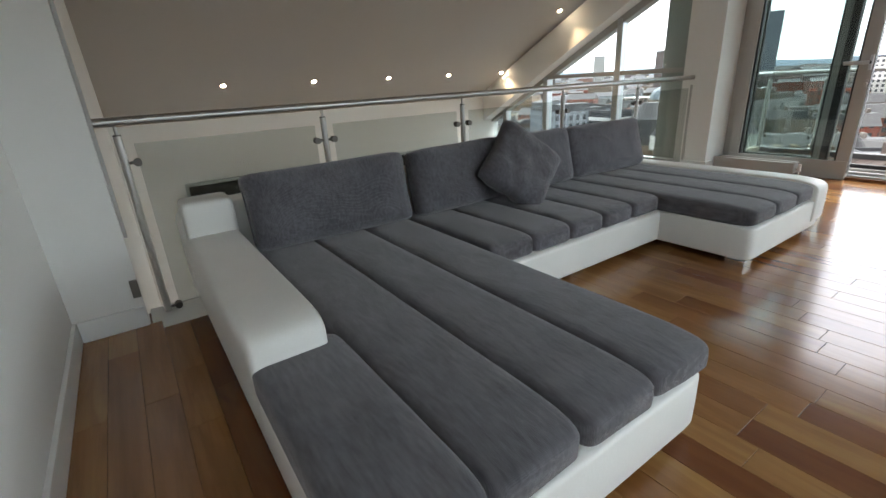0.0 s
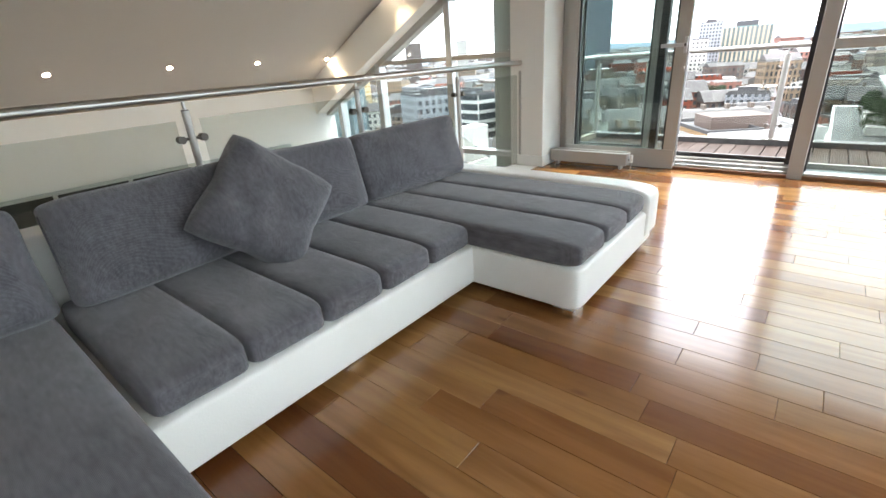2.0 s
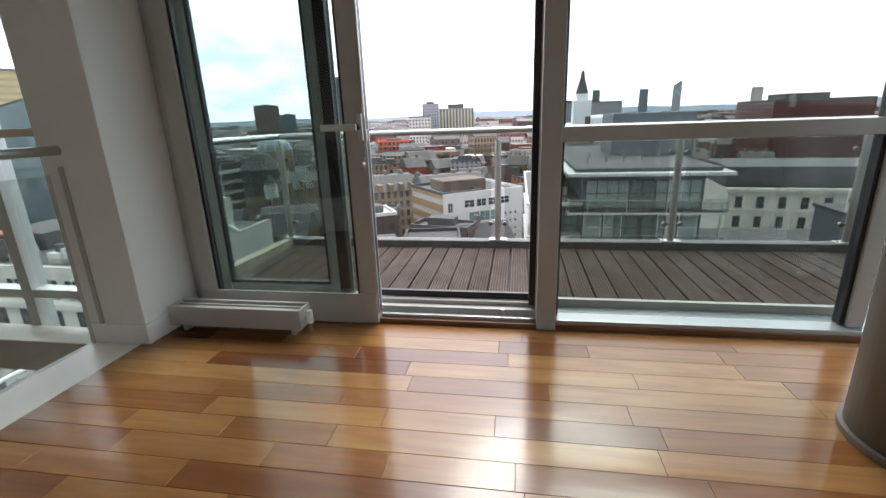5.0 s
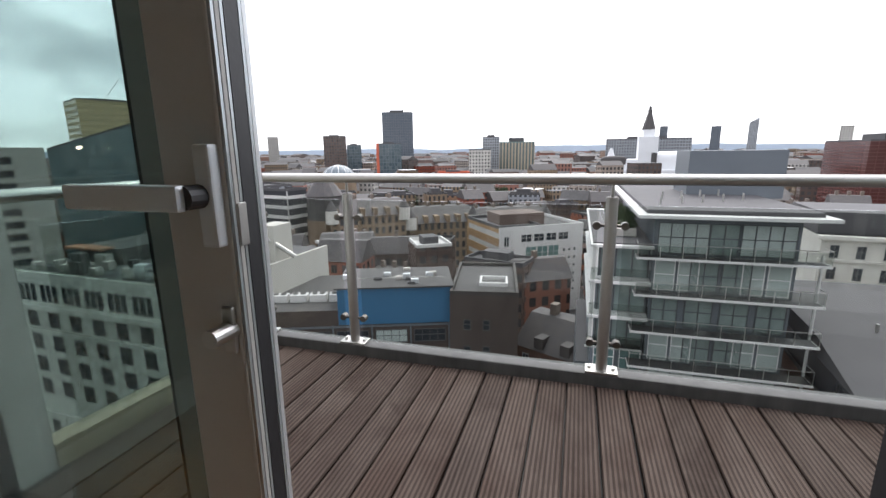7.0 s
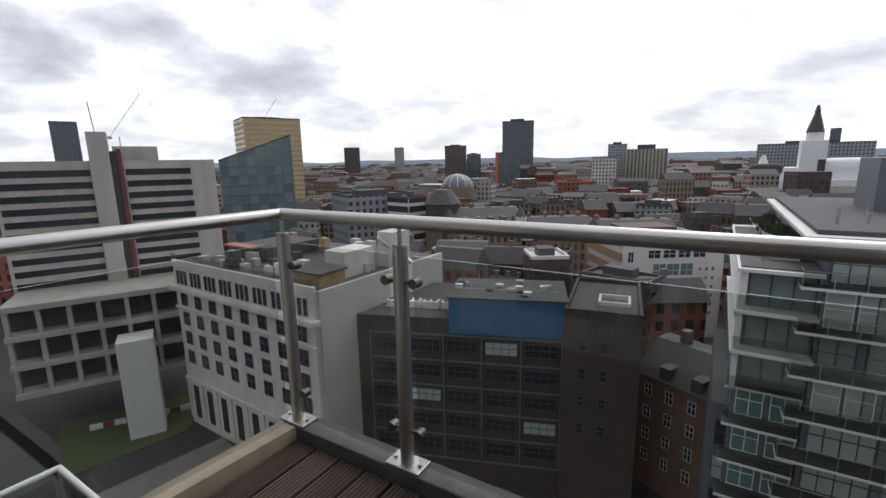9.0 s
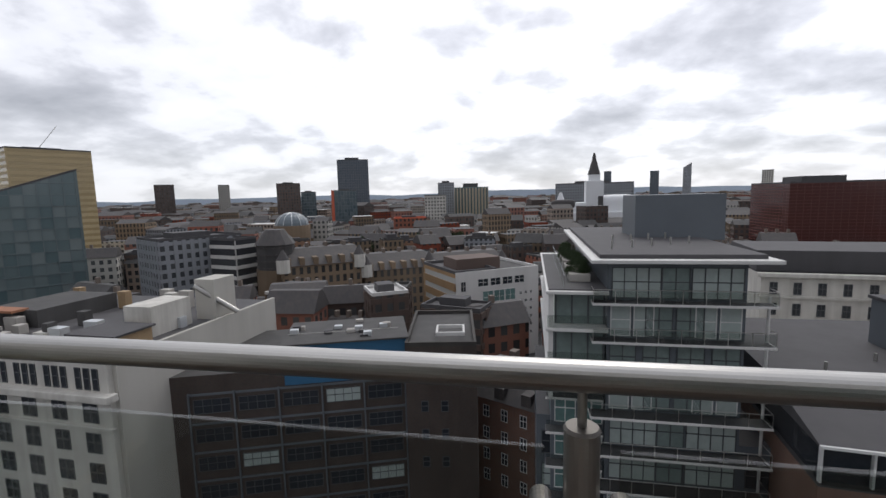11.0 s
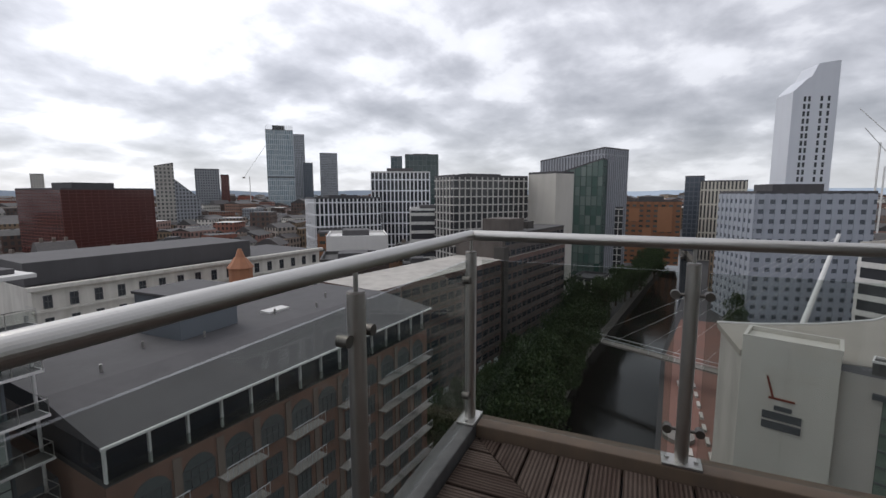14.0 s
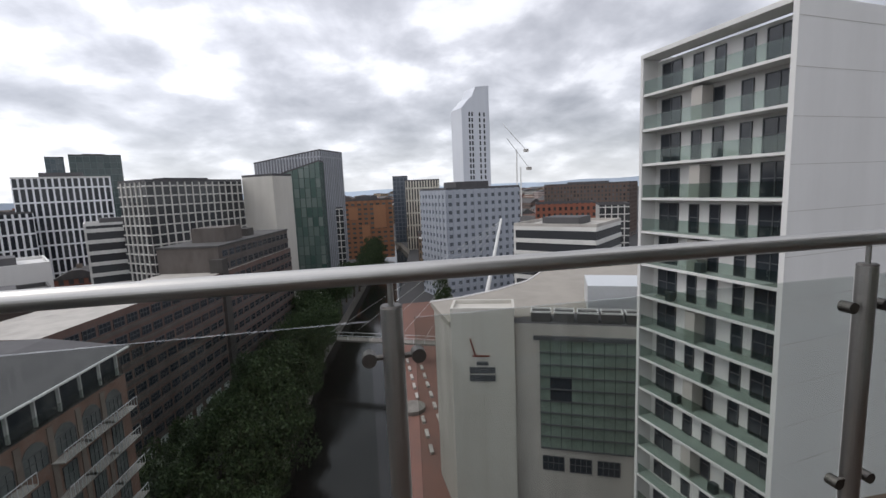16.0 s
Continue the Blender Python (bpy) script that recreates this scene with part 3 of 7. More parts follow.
# ---- radiators ----
def radiator(label, length, m):
    top = thing("radiator", label, "radiator")
    h, d = 0.165, 0.13
    part("front_panel", boxed(0, length, 0, 0.018, 0.045, h, bevel=0.005), ENAMEL, top)
    part("back_panel", boxed(0, length, d - 0.018, d, 0.045, h, bevel=0.005), ENAMEL, top)
    for a in (0.0, length - 0.014):
        part("end_cap", boxed(a, a + 0.014, 0.019, d - 0.019, 0.05, h - 0.002, bevel=0.003), ENAMEL, top)
    for y in (0.042, 0.078):
        part("grille", boxed(0.016, length - 0.016, y, y + 0.012, h - 0.06, h - 0.012), ENAMEL, top)
    part("convector", boxed(0.016, length - 0.016, 0.02, d - 0.02, 0.06, h - 0.07), STEEL_DULL, top)
    for a in (0.05, length - 0.08):
        part("foot", boxed(a, a + 0.025, 0.03, d - 0.03, 0.0, 0.05), ENAMEL, top)
    valve = part("valve", tube(bmesh.new(), (length + 0.004, 0.05, 0.10), (length + 0.05, 0.05, 0.10), 0.012, 12), CHROME, top)
    part("valve_head", tube(bmesh.new(), (length + 0.035, 0.05, 0.075), (length + 0.035, 0.05, 0.15), 0.018, 14, 0.016), TRIM, valve, "white valve head")
    part("pipe", tube(bmesh.new(), (length + 0.035, 0.05, 0.0), (length + 0.035, 0.05, 0.076), 0.008, 10), CHROME, valve)
    top.matrix_world = m
    return top


radiator("low white radiator beside the sliding door", 0.82, pose(1.06, -0.245, 0))
radiator("low white radiator along the side glazing", 1.6, pose(5.02, -0.78, 0, 0, 0, -90))


# ---- balustrades ----
def post(parent, x, y, low, high, rail_z, radius, along, sides=(1, -1), plate=True, mat=STEEL):
    """A steel post with a stem to the rail and clamps that hold the glass."""
    p = part("post", tube(bmesh.new(), (x, y, low), (x, y, high), radius, 24), mat, parent, soft=False)
    part("cap", tube(bmesh.new(), (x, y, high), (x, y, high + 0.006), radius * 1.04, 24, radius * 0.9), CLAMP, p)
    part("stem", tube(bmesh.new(), (x, y, high + 0.005), (x, y, rail_z), 0.008, 12), mat, p)
    dx, dy = along
    for z in (high - 0.14, low + 0.16):
        for s in sides:
            bm = tube(bmesh.new(), (x + s * dx * radius * 0.8, y + s * dy * radius * 0.8, z), (x + s * dx * (radius + 0.032), y + s * dy * (radius + 0.032), z), 0.008, 10)
            cx, cy = x + s * dx * (radius + 0.038), y + s * dy * (radius + 0.038)
            tube(bm, (cx - dy * 0.020, cy + dx * 0.020, z), (cx + dy * 0.020, cy - dx * 0.020, z), 0.020, 18)
            part("glass_clamp", bm, CLAMP, p)
    if plate:
        bm = boxed(x - 0.085, x + 0.085, y - 0.05, y + 0.05, low - 0.004, low + 0.010, bevel=0.004) if abs(dx) > 0.5 else boxed(x - 0.05, x + 0.05, y - 0.085, y + 0.085, low - 0.004, low + 0.010, bevel=0.004)
        for s in (-1, 1):
            tube(bm, (x + s * dx * 0.062, y + s * dy * 0.062, low + 0.008), (x + s * dx * 0.062, y + s * dy * 0.062, low + 0.020), 0.010, 6)
        part("base_plate", bm, STEEL_DULL, p)
    return p


def glass_leaf(parent, x0, y0, x1, y1, z0, z1):
    a, b = Vector((x0, y0)), Vector((x1, y1))
    d = (b - a).normalized() * 0.062
    a, b = a + d, b - d
    nrm = Vector((-d.y, d.x)).normalized() * 0.006
    bm = bmesh.new()
    prism(bm, [tuple(a + nrm), tuple(b + nrm), tuple(b - nrm), tuple(a - nrm)], z0, z1, "z")
    g = part("glass_panel", bm, GUARD, parent)
    g.visible_shadow = False


RX, POSTS_IN = 0.760, (-6.03, -4.93, -3.80, -2.64, -1.475)
rail_in = thing("interior_balustrade", "steel and glass balustrade along the open void", "balustrade")
bm = tube(bmesh.new(), (RX, -6.128, 1.070), (RX, -0.26, 1.070), 0.024, 24)
part("handrail", bm, STEEL, rail_in)
for y in POSTS_IN:
    post(rail_in, RX, y, -0.14, 1.0, 1.05, 0.019, (0, 1), (1,) if y < -6 else (1, -1), False)
ends = (*POSTS_IN, -0.40)
for a, b in zip(ends, ends[1:]):
    glass_leaf(rail_in, RX, a, RX, b, 0.03, 0.955)
part("end_bracket", boxed(RX - 0.012, RX + 0.012, -0.40, -0.386, 0.05, 0.99, bevel=0.003), STEEL, rail_in)
part("wall_flange", tube(bmesh.new(), (RX, -0.31, 1.070), (RX, -0.386, 1.070), 0.010, 16), STEEL, rail_in)

RAIL_Z, RAIL_Y, RAIL_L, RAIL_R, POST_LOW = 1.038, 1.885, 0.720, 6.942, 0.006
rail_out = thing("balcony_balustrade", "weathered steel and glass balcony balustrade", "balustrade")
bm = tube(bmesh.new(), (RAIL_L, RAIL_Y, RAIL_Z), (RAIL_R, RAIL_Y, RAIL_Z), 0.027, 28)
part("handrail", bm, STEEL, rail_out)
part("handrail", tube(bmesh.new(), (RAIL_L, RAIL_Y, RAIL_Z), (0.629, 0.598, RAIL_Z), 0.027, 28), STEEL, rail_out)
part("handrail", tube(bmesh.new(), (RAIL_R, RAIL_Y, RAIL_Z), (RAIL_R, -4.0, RAIL_Z), 0.027, 28), STEEL, rail_out)
for x in (RAIL_L, RAIL_R):
    bm = bmesh.new()
    bmesh.ops.create_uvsphere(bm, u_segments=20, v_segments=12, radius=0.0275, matrix=Matrix.Translation((x, RAIL_Y, RAIL_Z)))
    part("rail_corner", bm, STEEL, rail_out)
FRONT_POSTS = (RAIL_L, 1.395, 2.880, 4.450, 5.872, RAIL_R)
SIDE_POSTS = (0.833, -0.77, -2.3, -3.85)
for x in FRONT_POSTS:
    post(rail_out, x, RAIL_Y, POST_LOW, 0.945, RAIL_Z, 0.030, (1, 0), (1, -1) if RAIL_L < x < RAIL_R else ((1,) if x == RAIL_L else (-1,)))
for y in SIDE_POSTS:
    post(rail_out, RAIL_R, y, POST_LOW, 0.945, RAIL_Z, 0.030, (0, 1))
for a, b in zip(FRONT_POSTS, FRONT_POSTS[1:]):
    glass_leaf(rail_out, a, RAIL_Y, b, RAIL_Y, 0.02, 0.91)
for a, b in zip((RAIL_Y, *SIDE_POSTS), SIDE_POSTS):
    glass_leaf(rail_out, RAIL_R, a, RAIL_R, b, 0.02, 0.91)
glass_leaf(rail_out, RAIL_L, RAIL_Y, 0.633, 0.665, 0.02, 0.91)

# ---- balcony ----
deck = structure("balcony_deck", boxed(0.64, RAIL_R + 0.05, 0.235, RAIL_Y - 0.06, -0.50, DECK_Z - 0.045), GASKET, "grooved brown timber decking, weathered and damp", "deck")
structure("balcony_slab", boxed(0.30, RAIL_R + 0.10, -6.7, RAIL_Y + 0.10, -0.85, -0.505), WALL, "concrete balcony slab", "slab")
structure("deck_side_base", boxed(5.45, RAIL_R + 0.05, -6.6, 0.215, -0.50, DECK_Z - 0.045), GASKET, "deck joists on the side balcony", "deck")
structure("kerb_front", boxed(0.66, RAIL_R + 0.08, RAIL_Y - 0.05, RAIL_Y + 0.068, -0.504, 0.002, bevel=0.008), LEAD, "worn grey metal-capped kerb along the balcony edge", "kerb")
structure("kerb_right", boxed(RAIL_R - 0.05, RAIL_R + 0.08, -6.6, RAIL_Y - 0.052, -0.504, 0.002, bevel=0.008), KERB_WOOD, "worn kerb at the balcony end", "kerb")
bm = bmesh.new()
prism(bm, [(0.76, RAIL_Y - 0.054), (0.67, 0.605), (0.565, 0.605), (0.655, RAIL_Y - 0.054)], -0.504, 0.004, "z")
structure("kerb_left", bm, KERB, "stained beige kerb at the balcony end", "kerb")
structure("threshold", boxed(1.03, 5.30, 0.201, 0.232, -0.30, 0.10), ALUMINIUM, "grey metal threshold face below the glazing", "threshold")
structure("outer_return", boxed(-0.2, 0.56, 0.60, 0.66, -3.0, 3.0), ALUMINIUM, "grey cladding beside the balcony", "cladding")


# ---- terrace one storey down ----
lower = thing("lower_terrace_balustrade", "white-railed glass balustrade of the terrace below", "balustrade")
LOW_LINE = ((-3.04, 0.70), (-3.01, 1.90), (0.05, 1.87))
for (xa, ya), (xb, yb) in zip(LOW_LINE, LOW_LINE[1:]):
    part("handrail", tube(bmesh.new(), (xa, ya, -1.69), (xb, yb, -1.69), 0.028, 16), TRIM, lower, "white handrail")
    glass_leaf(lower, xa, ya, xb, yb, -2.6, -1.78)
for x, y in ((-3.01, 1.90), (-1.5, 1.885), (0.05, 1.87)):
    part("post", tube(bmesh.new(), (x, y, -2.7), (x, y, -1.69), 0.022, 14), STEEL, lower)
structure("lower_terrace", boxed(-3.15, 0.54, 0.67, 1.98, -3.0, -2.7, bevel=0.02), KERB, "stained terrace slab one storey down", "terrace")


# ---- sofa ----
def sofa():
    s = thing("corner_sofa", "U-shaped grey fabric sofa with cream leatherette base", "sofa")
    base_z0, base_z1 = 0.055, 0.262
    L = (LEATHER, s)
    part("back_frame", cushion((0.93, -3.93, 0.345), (0.20, 3.90, 0.57), 0.1, 0.16), *L, soft=True)
    part("base", cushion((1.43, -3.86, 0.152), (1.25, 1.75, 0.224), 0.06, 0.13), *L, soft=True)
    part("chaise_base", cushion((2.01, -5.255, 0.152), (2.22, 1.22, 0.224), 0.08, 0.13), *L, soft=True)
    part("chaise_base", cushion((1.75, -2.555, 0.152), (1.77, 1.11, 0.224), 0.07, 0.12), *L, soft=True)
    part("arm", cushion((1.60, -5.74, 0.285), (1.52, 0.265, 0.41), 0.12, 0.22), *L, soft=True)
    part("low_arm", cushion((1.765, -2.085, 0.225), (1.77, 0.20, 0.335), 0.10, 0.26), *L, soft=True)
    part("back_pad", cushion((1.01, -5.735, 0.46), (0.20, 0.25, 0.42), 0.2, 0.2), *L, soft=True)
    for k in range(4):
        y = -5.713 + 0.303 * k
        x0, x1 = (1.10, 3.125)
        if k == 0:
            x0 = 2.26
        part("seat_panel", cushion(((x0 + x1) / 2, y, 0.315), (x1 - x0, 0.307, 0.135), 0.16, 0.36, crease=0.010, seed=k), FABRIC, s, soft=True)
    for k in range(5):
        y = -4.468 + 0.304 * k
        part("seat_panel", cushion((1.57, y, 0.312), (0.95, 0.308, 0.135), 0.18, 0.38, crease=0.012, seed=5 + k), FABRIC, s, soft=True)
    for k in range(3):
        y = -2.953 + 0.311 * k
        part("seat_panel", cushion((1.855, y, 0.315), (1.55, 0.315, 0.135), 0.16, 0.36, crease=0.010, seed=11 + k), FABRIC, s, soft=True)
    for x, y in ((2.555, -3.04), (2.555, -2.12), (1.10, -2.12), (3.03, -5.78), (3.03, -4.72), (1.0, -5.78), (1.0, -3.2), (1.95, -3.9)):
        bm = boxed(x - 0.055, x + 0.055, y - 0.055, y + 0.055, 0.0, 0.045, bevel=0.006)
        part("foot", bm, CHROME, s, "chrome foot")
    return s


sofa()


def back_cushion(label, y0, y1, lean=-14.0, seed=0, yaw=0.0, high=0.42):
    c = thing("back_cushion", label, "cushion", "cushions on the sofa", at=(0, 0, 0))
    w = y1 - y0
    middle = (1.215, (y0 + y1) / 2, 0.365 + high / 2)
    part("cover", cushion(middle, (0.25, w, high), 0.15, 0.58, (0, lean, yaw), 0.045, seed, 72, 36, True), FABRIC, c, soft=True)
    m = Matrix.LocRotScale(middle, Euler((0, radians(lean), radians(yaw))), None)
    for s in (-1, 1):
        part("piping", tube(bmesh.new(), m @ Vector((0.012, s * (w / 2 - 0.004), 0.05 - high / 2)), m @ Vector((0.012, s * (w / 2 - 0.004), high / 2 - 0.05)), 0.005, 6), FABRIC, c)


back_cushion("wide grey fabric back cushion on the long chaise", -5.58, -4.64, -13, 1.0)
back_cushion("grey fabric back cushion on the sofa seat", -4.58, -3.86, -14, 4.0, 2.0)
back_cushion("grey fabric back cushion behind the scatter pillow", -3.86, -3.12, -13, 7.0, -2.0)
back_cushion("grey fabric back cushion on the short chaise", -3.11, -2.17, -13, 9.0)


def scatter_pillow():
    t = thing("scatter_pillow", "square grey scatter pillow propped on its corner", "pillow", "cushions on the sofa")
    bm = bmesh.new()
    half, steps = 0.265, 22
    rows = {}
    for side in (1, -1):
        for i in range(steps + 1):
            for j in range(steps + 1):
                u, v = 2 * i / steps - 1, 2 * j / steps - 1
                rim = (1 - u ** 4) * (1 - v ** 4)
                pinch = 1 - 0.10 * (1 - abs(u * v)) * max(abs(u), abs(v)) ** 3
                pinch *= 1 - 0.07 * (u * v) ** 4
                d = 0.118 * max(rim, 0) ** 0.55
                d += 0.020 * noise.noise(Vector((u * 3.2, v * 3.2, side * 2.0))) * (rim > 0.02)
                fold = 0.018 * math.exp(-((u + v * 0.6 + 0.55) / 0.10) ** 2) * (rim > 0.05)
                rows[side, i, j] = bm.verts.new((u * half * pinch, v * half * pinch, side * (d - fold)))
        for i in range(steps):
            for j in range(steps):
                q = (rows[side, i, j], rows[side, i + 1, j], rows[side, i + 1, j + 1], rows[side, i, j + 1])
                bm.faces.new(q if side > 0 else q[::-1])
    bmesh.ops.remove_doubles(bm, verts=bm.verts, dist=0.0008)
    # local z faces into the room, the square stands on one corner
    m = Matrix.Translation((1.44, -3.84, 0.60)) @ Euler((0, 0, radians(-8))).to_matrix().to_4x4() @ Euler((0, radians(90 - 27), 0)).to_matrix().to_4x4() @ Euler((0, 0, radians(47))).to_matrix().to_4x4()
    bmesh.ops.transform(bm, matrix=m, verts=bm.verts)
    part("cover", bm, FABRIC, t, soft=True)


scatter_pillow()


# ---- recessed spots in the slope ----
def ceiling_spot(x, y):
    z = slope_z(x)
    tilt = math.atan(0.565)
    s = thing("ceiling_spot", "small lit recessed spotlight in the sloping ceiling", "spotlight", "spotlights in the slope", at=(x, y, z))
    s.rotation_euler = (0, -tilt, 0)
    bm = tube(bmesh.new(), (0, 0, -0.006), (0, 0, 0.004), 0.042, 24)
    part("bezel", bm, CHROME, s)
    part("lamp", tube(bmesh.new(), (0, 0, -0.010), (0, 0, -0.0065), 0.030, 20), SPOT_LIT, s, "glowing warm lamp")
    light = new("spot_light", bpy.data.lights.new("spot_light", "SPOT"))
    light.data.energy, light.data.color, light.data.spot_size, light.data.spot_blend, light.data.shadow_soft_size = 9.0, (1.0, 0.72, 0.42), radians(75), 0.6, 0.03
    light.parent = s
    light.location = (0, 0, -0.014)


for y in (-4.76, -3.53, -2.30, -1.11, 0.11):
    ceiling_spot(-3.10, y)
ceiling_spot(-1.63, -0.0)

RIBBON = plain("pale_grey_green_frame", (0.40, 0.44, 0.42), 0.4, 0.0, 0.06, 3.0, 120.0, 0.04)
ribbon = thing("void_window", "long low grey-green framed ribbon window in the knee wall", "window")
part("head", boxed(-3.748, -3.70, -5.43, -0.45, -0.045, 0.0, bevel=0.005), RIBBON, ribbon)
part("sill", boxed(-3.748, -3.68, -5.43, -0.45, -0.64, -0.585, bevel=0.005), RIBBON, ribbon)
for k in range(7):
    y = -5.41 + 0.823 * k
    part("mullion", boxed(-3.748, -3.703, y - 0.022, y + 0.022, -0.584, -0.046, bevel=0.004), RIBBON, ribbon)
    if k < 6:
        part("pane", boxed(-3.746, -3.735, y + 0.023, y + 0.80, -0.584, -0.046), DARK_SCREEN, ribbon)


# ---- the city: ground and river ----
STREET, WATER = -42.0, -46.0
SHELL = set(bpy.data.objects)
ASPHALT = streaked("asphalt", (0.042, 0.042, 0.044), (0.062, 0.060, 0.058), 0.85, 0.7, 0.05)
QUAY = streaked("quay_stone", (0.20, 0.185, 0.165), (0.09, 0.085, 0.075), 0.85, 0.7, 0.2)
PAVING = streaked("red_paving", (0.17, 0.085, 0.065), (0.12, 0.075, 0.062), 0.8, 0.6, 0.15)
GRASS = streaked("rough_grass", (0.06, 0.085, 0.03), (0.10, 0.09, 0.045), 0.9, 0.7, 0.3)
RIVER_LINE = ((-4000, 30), (-400, 12), (-90, 14), (0, 10), (66, 8), (135, 4), (250, -12), (330, -24), (500, -20), (4000, 60))


def river_water():
    mat, n = material("river_water")
    p = place(n)
    ripple = n.math("ADD", n.noise(n.stretch(p, (0.5, 1.2, 1.0)), 1.0, 5.0, 0.6), n.math("MULTIPLY", n.noise(p, 3.0, 3.0), 0.3))
    finish(n, n.mix(n.noise(p, 0.05, 3.0), (0.008, 0.009, 0.009), (0.016, 0.016, 0.014)), 0.10, 0.0, ripple, 0.12, 0.10, 0.0, 0.22)
    return mat


def ground_sheet():
    """The land on both banks, with quay walls down to the river."""
    bm = bmesh.new()
    half = 9.5
    for s in (1, -1):
        bank = [bm.verts.new((x, y + s * half, STREET)) for x, y in RIVER_LINE]
        foot = [bm.verts.new((x, y + s * half, WATER - 1)) for x, y in RIVER_LINE]
        edge = [bm.verts.new((x, s * 4800, STREET)) for x, _ in RIVER_LINE]
        for i in range(len(RIVER_LINE) - 1):
            f = bm.faces.new((bank[i], bank[i + 1], edge[i + 1], edge[i]))
            f.material_index = 0
            f = bm.faces.new((bank[i], foot[i], foot[i + 1], bank[i + 1]))
            f.material_index = 1
    bmesh.ops.recalc_face_normals(bm, faces=bm.faces)
    return structure("ground", bm, (ASPHALT, QUAY), "city ground of dark asphalt streets and quays", "ground")


ground_sheet()
bm = bmesh.new()
for (xa, ya), (xb, yb) in zip(RIVER_LINE, RIVER_LINE[1:]):
    vs = [bm.verts.new(v) for v in ((xa, ya - 9.6, WATER), (xb, yb - 9.6, WATER), (xb, yb + 9.6, WATER), (xa, ya + 9.6, WATER))]
    bm.faces.new(vs)
structure("river", bm, river_water(), "dark slow river between stone quays", "water")

# ---- building kit ----
STONE_PALE = streaked("pale_portland_stone", (0.60, 0.58, 0.53), (0.28, 0.26, 0.23), 0.8, 0.55, 0.35)
STONE_BLANK = streaked("pale_render", (0.50, 0.48, 0.435), (0.38, 0.36, 0.32), 0.8, 0.6, 0.12)
BROWN_BRICK = brickwork("dark_brown_brick", (0.062, 0.045, 0.038), (0.085, 0.060, 0.048), (0.06, 0.055, 0.05))
RED_BRICK = brickwork("old_red_brick", (0.22, 0.105, 0.07), (0.17, 0.085, 0.06), (0.19, 0.155, 0.13))
SLAB_BRICK = brickwork("red_brown_brick", (0.155, 0.082, 0.064), (0.12, 0.068, 0.056), (0.11, 0.095, 0.085))
BLUE_PANEL = plain("blue_cladding", (0.035, 0.13, 0.24), 0.45, 0, 0.10, 0.4, 20.0, 0.05)
BLUE_GREY = plain("blue_grey_cladding", (0.118, 0.134, 0.15), 0.45, 0, 0.12, 0.5, 20.0, 0.05)
ROOF_GREY = streaked("grey_roof_felt", (0.078, 0.075, 0.078), (0.052, 0.050, 0.052), 0.8, 0.6, 0.2)
ROOF_DARK = streaked("dark_roof_felt", (0.06, 0.058, 0.057), (0.10, 0.096, 0.093), 0.85, 0.6, 0.2)
SLATE = streaked("roof_slate", (0.058, 0.054, 0.055), (0.102, 0.087, 0.077), 0.7, 0.6, 0.4)
WHITE_PANEL = streaked("white_cladding", (0.62, 0.61, 0.59), (0.48, 0.47, 0.45), 0.6, 0.5, 0.12)
CONCRETE = streaked("board_concrete", (0.43, 0.405, 0.37), (0.23, 0.215, 0.195), 0.85, 0.7, 0.12)
WINDOW_DARK = plain("dark_window_glass", (0.03, 0.035, 0.042), 0.08, 0, 0.3, 0.6, 3.0, 0.0)
WINDOW_PALE = plain("curtained_window", (0.38, 0.43, 0.41), 0.15, 0, 0.2, 0.9, 3.0, 0.0)
WINDOW_MID = plain("half_curtained_glass", (0.19, 0.235, 0.225), 0.10, 0, 0.3, 0.8, 3.0, 0.0)
WINDOW_GREEN = plain("green_window_glass", (0.12, 0.20, 0.19), 0.06, 0, 0.35, 0.25, 3.0, 0.0)
WINDOW_GREY = plain("grey_window_glass", (0.10, 0.115, 0.115), 0.08, 0, 0.4, 0.4, 3.0, 0.0)
FRAME_WHITE = plain("white_window_frame", (0.66, 0.66, 0.64), 0.5, 0, 0.05, 3.0, 30.0, 0.0)
FRAME_DARK = plain("dark_window_frame", (0.07, 0.075, 0.08), 0.5, 0, 0.05, 3.0, 30.0, 0.0)
WRAP_WHITE = plain("white_scaffold_sheeting", (0.72, 0.73, 0.74), 0.6, 0, 0.08, 0.1, 2.0, 0.3, 0, 0.3)

F_STONE = window_wall("facade_stone", (0.205, 0.148, 0.097), (0.028, 0.028, 0.028), 2.4, 3.6, 0.62, 0.8, 0.2)
F_BRICK = window_wall("facade_brick", (0.27, 0.10, 0.062), (0.03, 0.028, 0.028), 3.0, 3.5, 0.8, 0.85, 0.2, 0.02)
F_MIXED = window_wall("facade_mixed", (0.28, 0.165, 0.105), (0.03, 0.029, 0.03), 2.9, 3.4, 0.7, 0.8, 0.25, 0.06)
F_PALE = window_wall("facade_pale", (0.46, 0.44, 0.40), (0.05, 0.052, 0.056), 3.0, 3.3, 0.75, 0.75, 0.3)
F_BANDS = window_wall("facade_bands", (0.60, 0.59, 0.56), (0.035, 0.037, 0.042), 60.0, 3.5, 0.6, 0.7, 0.15)
F_GRID = window_wall("facade_white_grid", (0.54, 0.525, 0.49), (0.03, 0.031, 0.034), 2.5, 3.0, 0.21, 0.7, 0.12)
F_FINS = window_wall("facade_fins", (0.80, 0.81, 0.83), (0.012, 0.015, 0.022), 2.3, 6.4, 0.36, 0.5, 0.1)
F_GLASS = window_wall("facade_glass", (0.12, 0.15, 0.17), (0.055, 0.085, 0.10), 3.0, 3.6, 0.14, 0.3, 0.25)
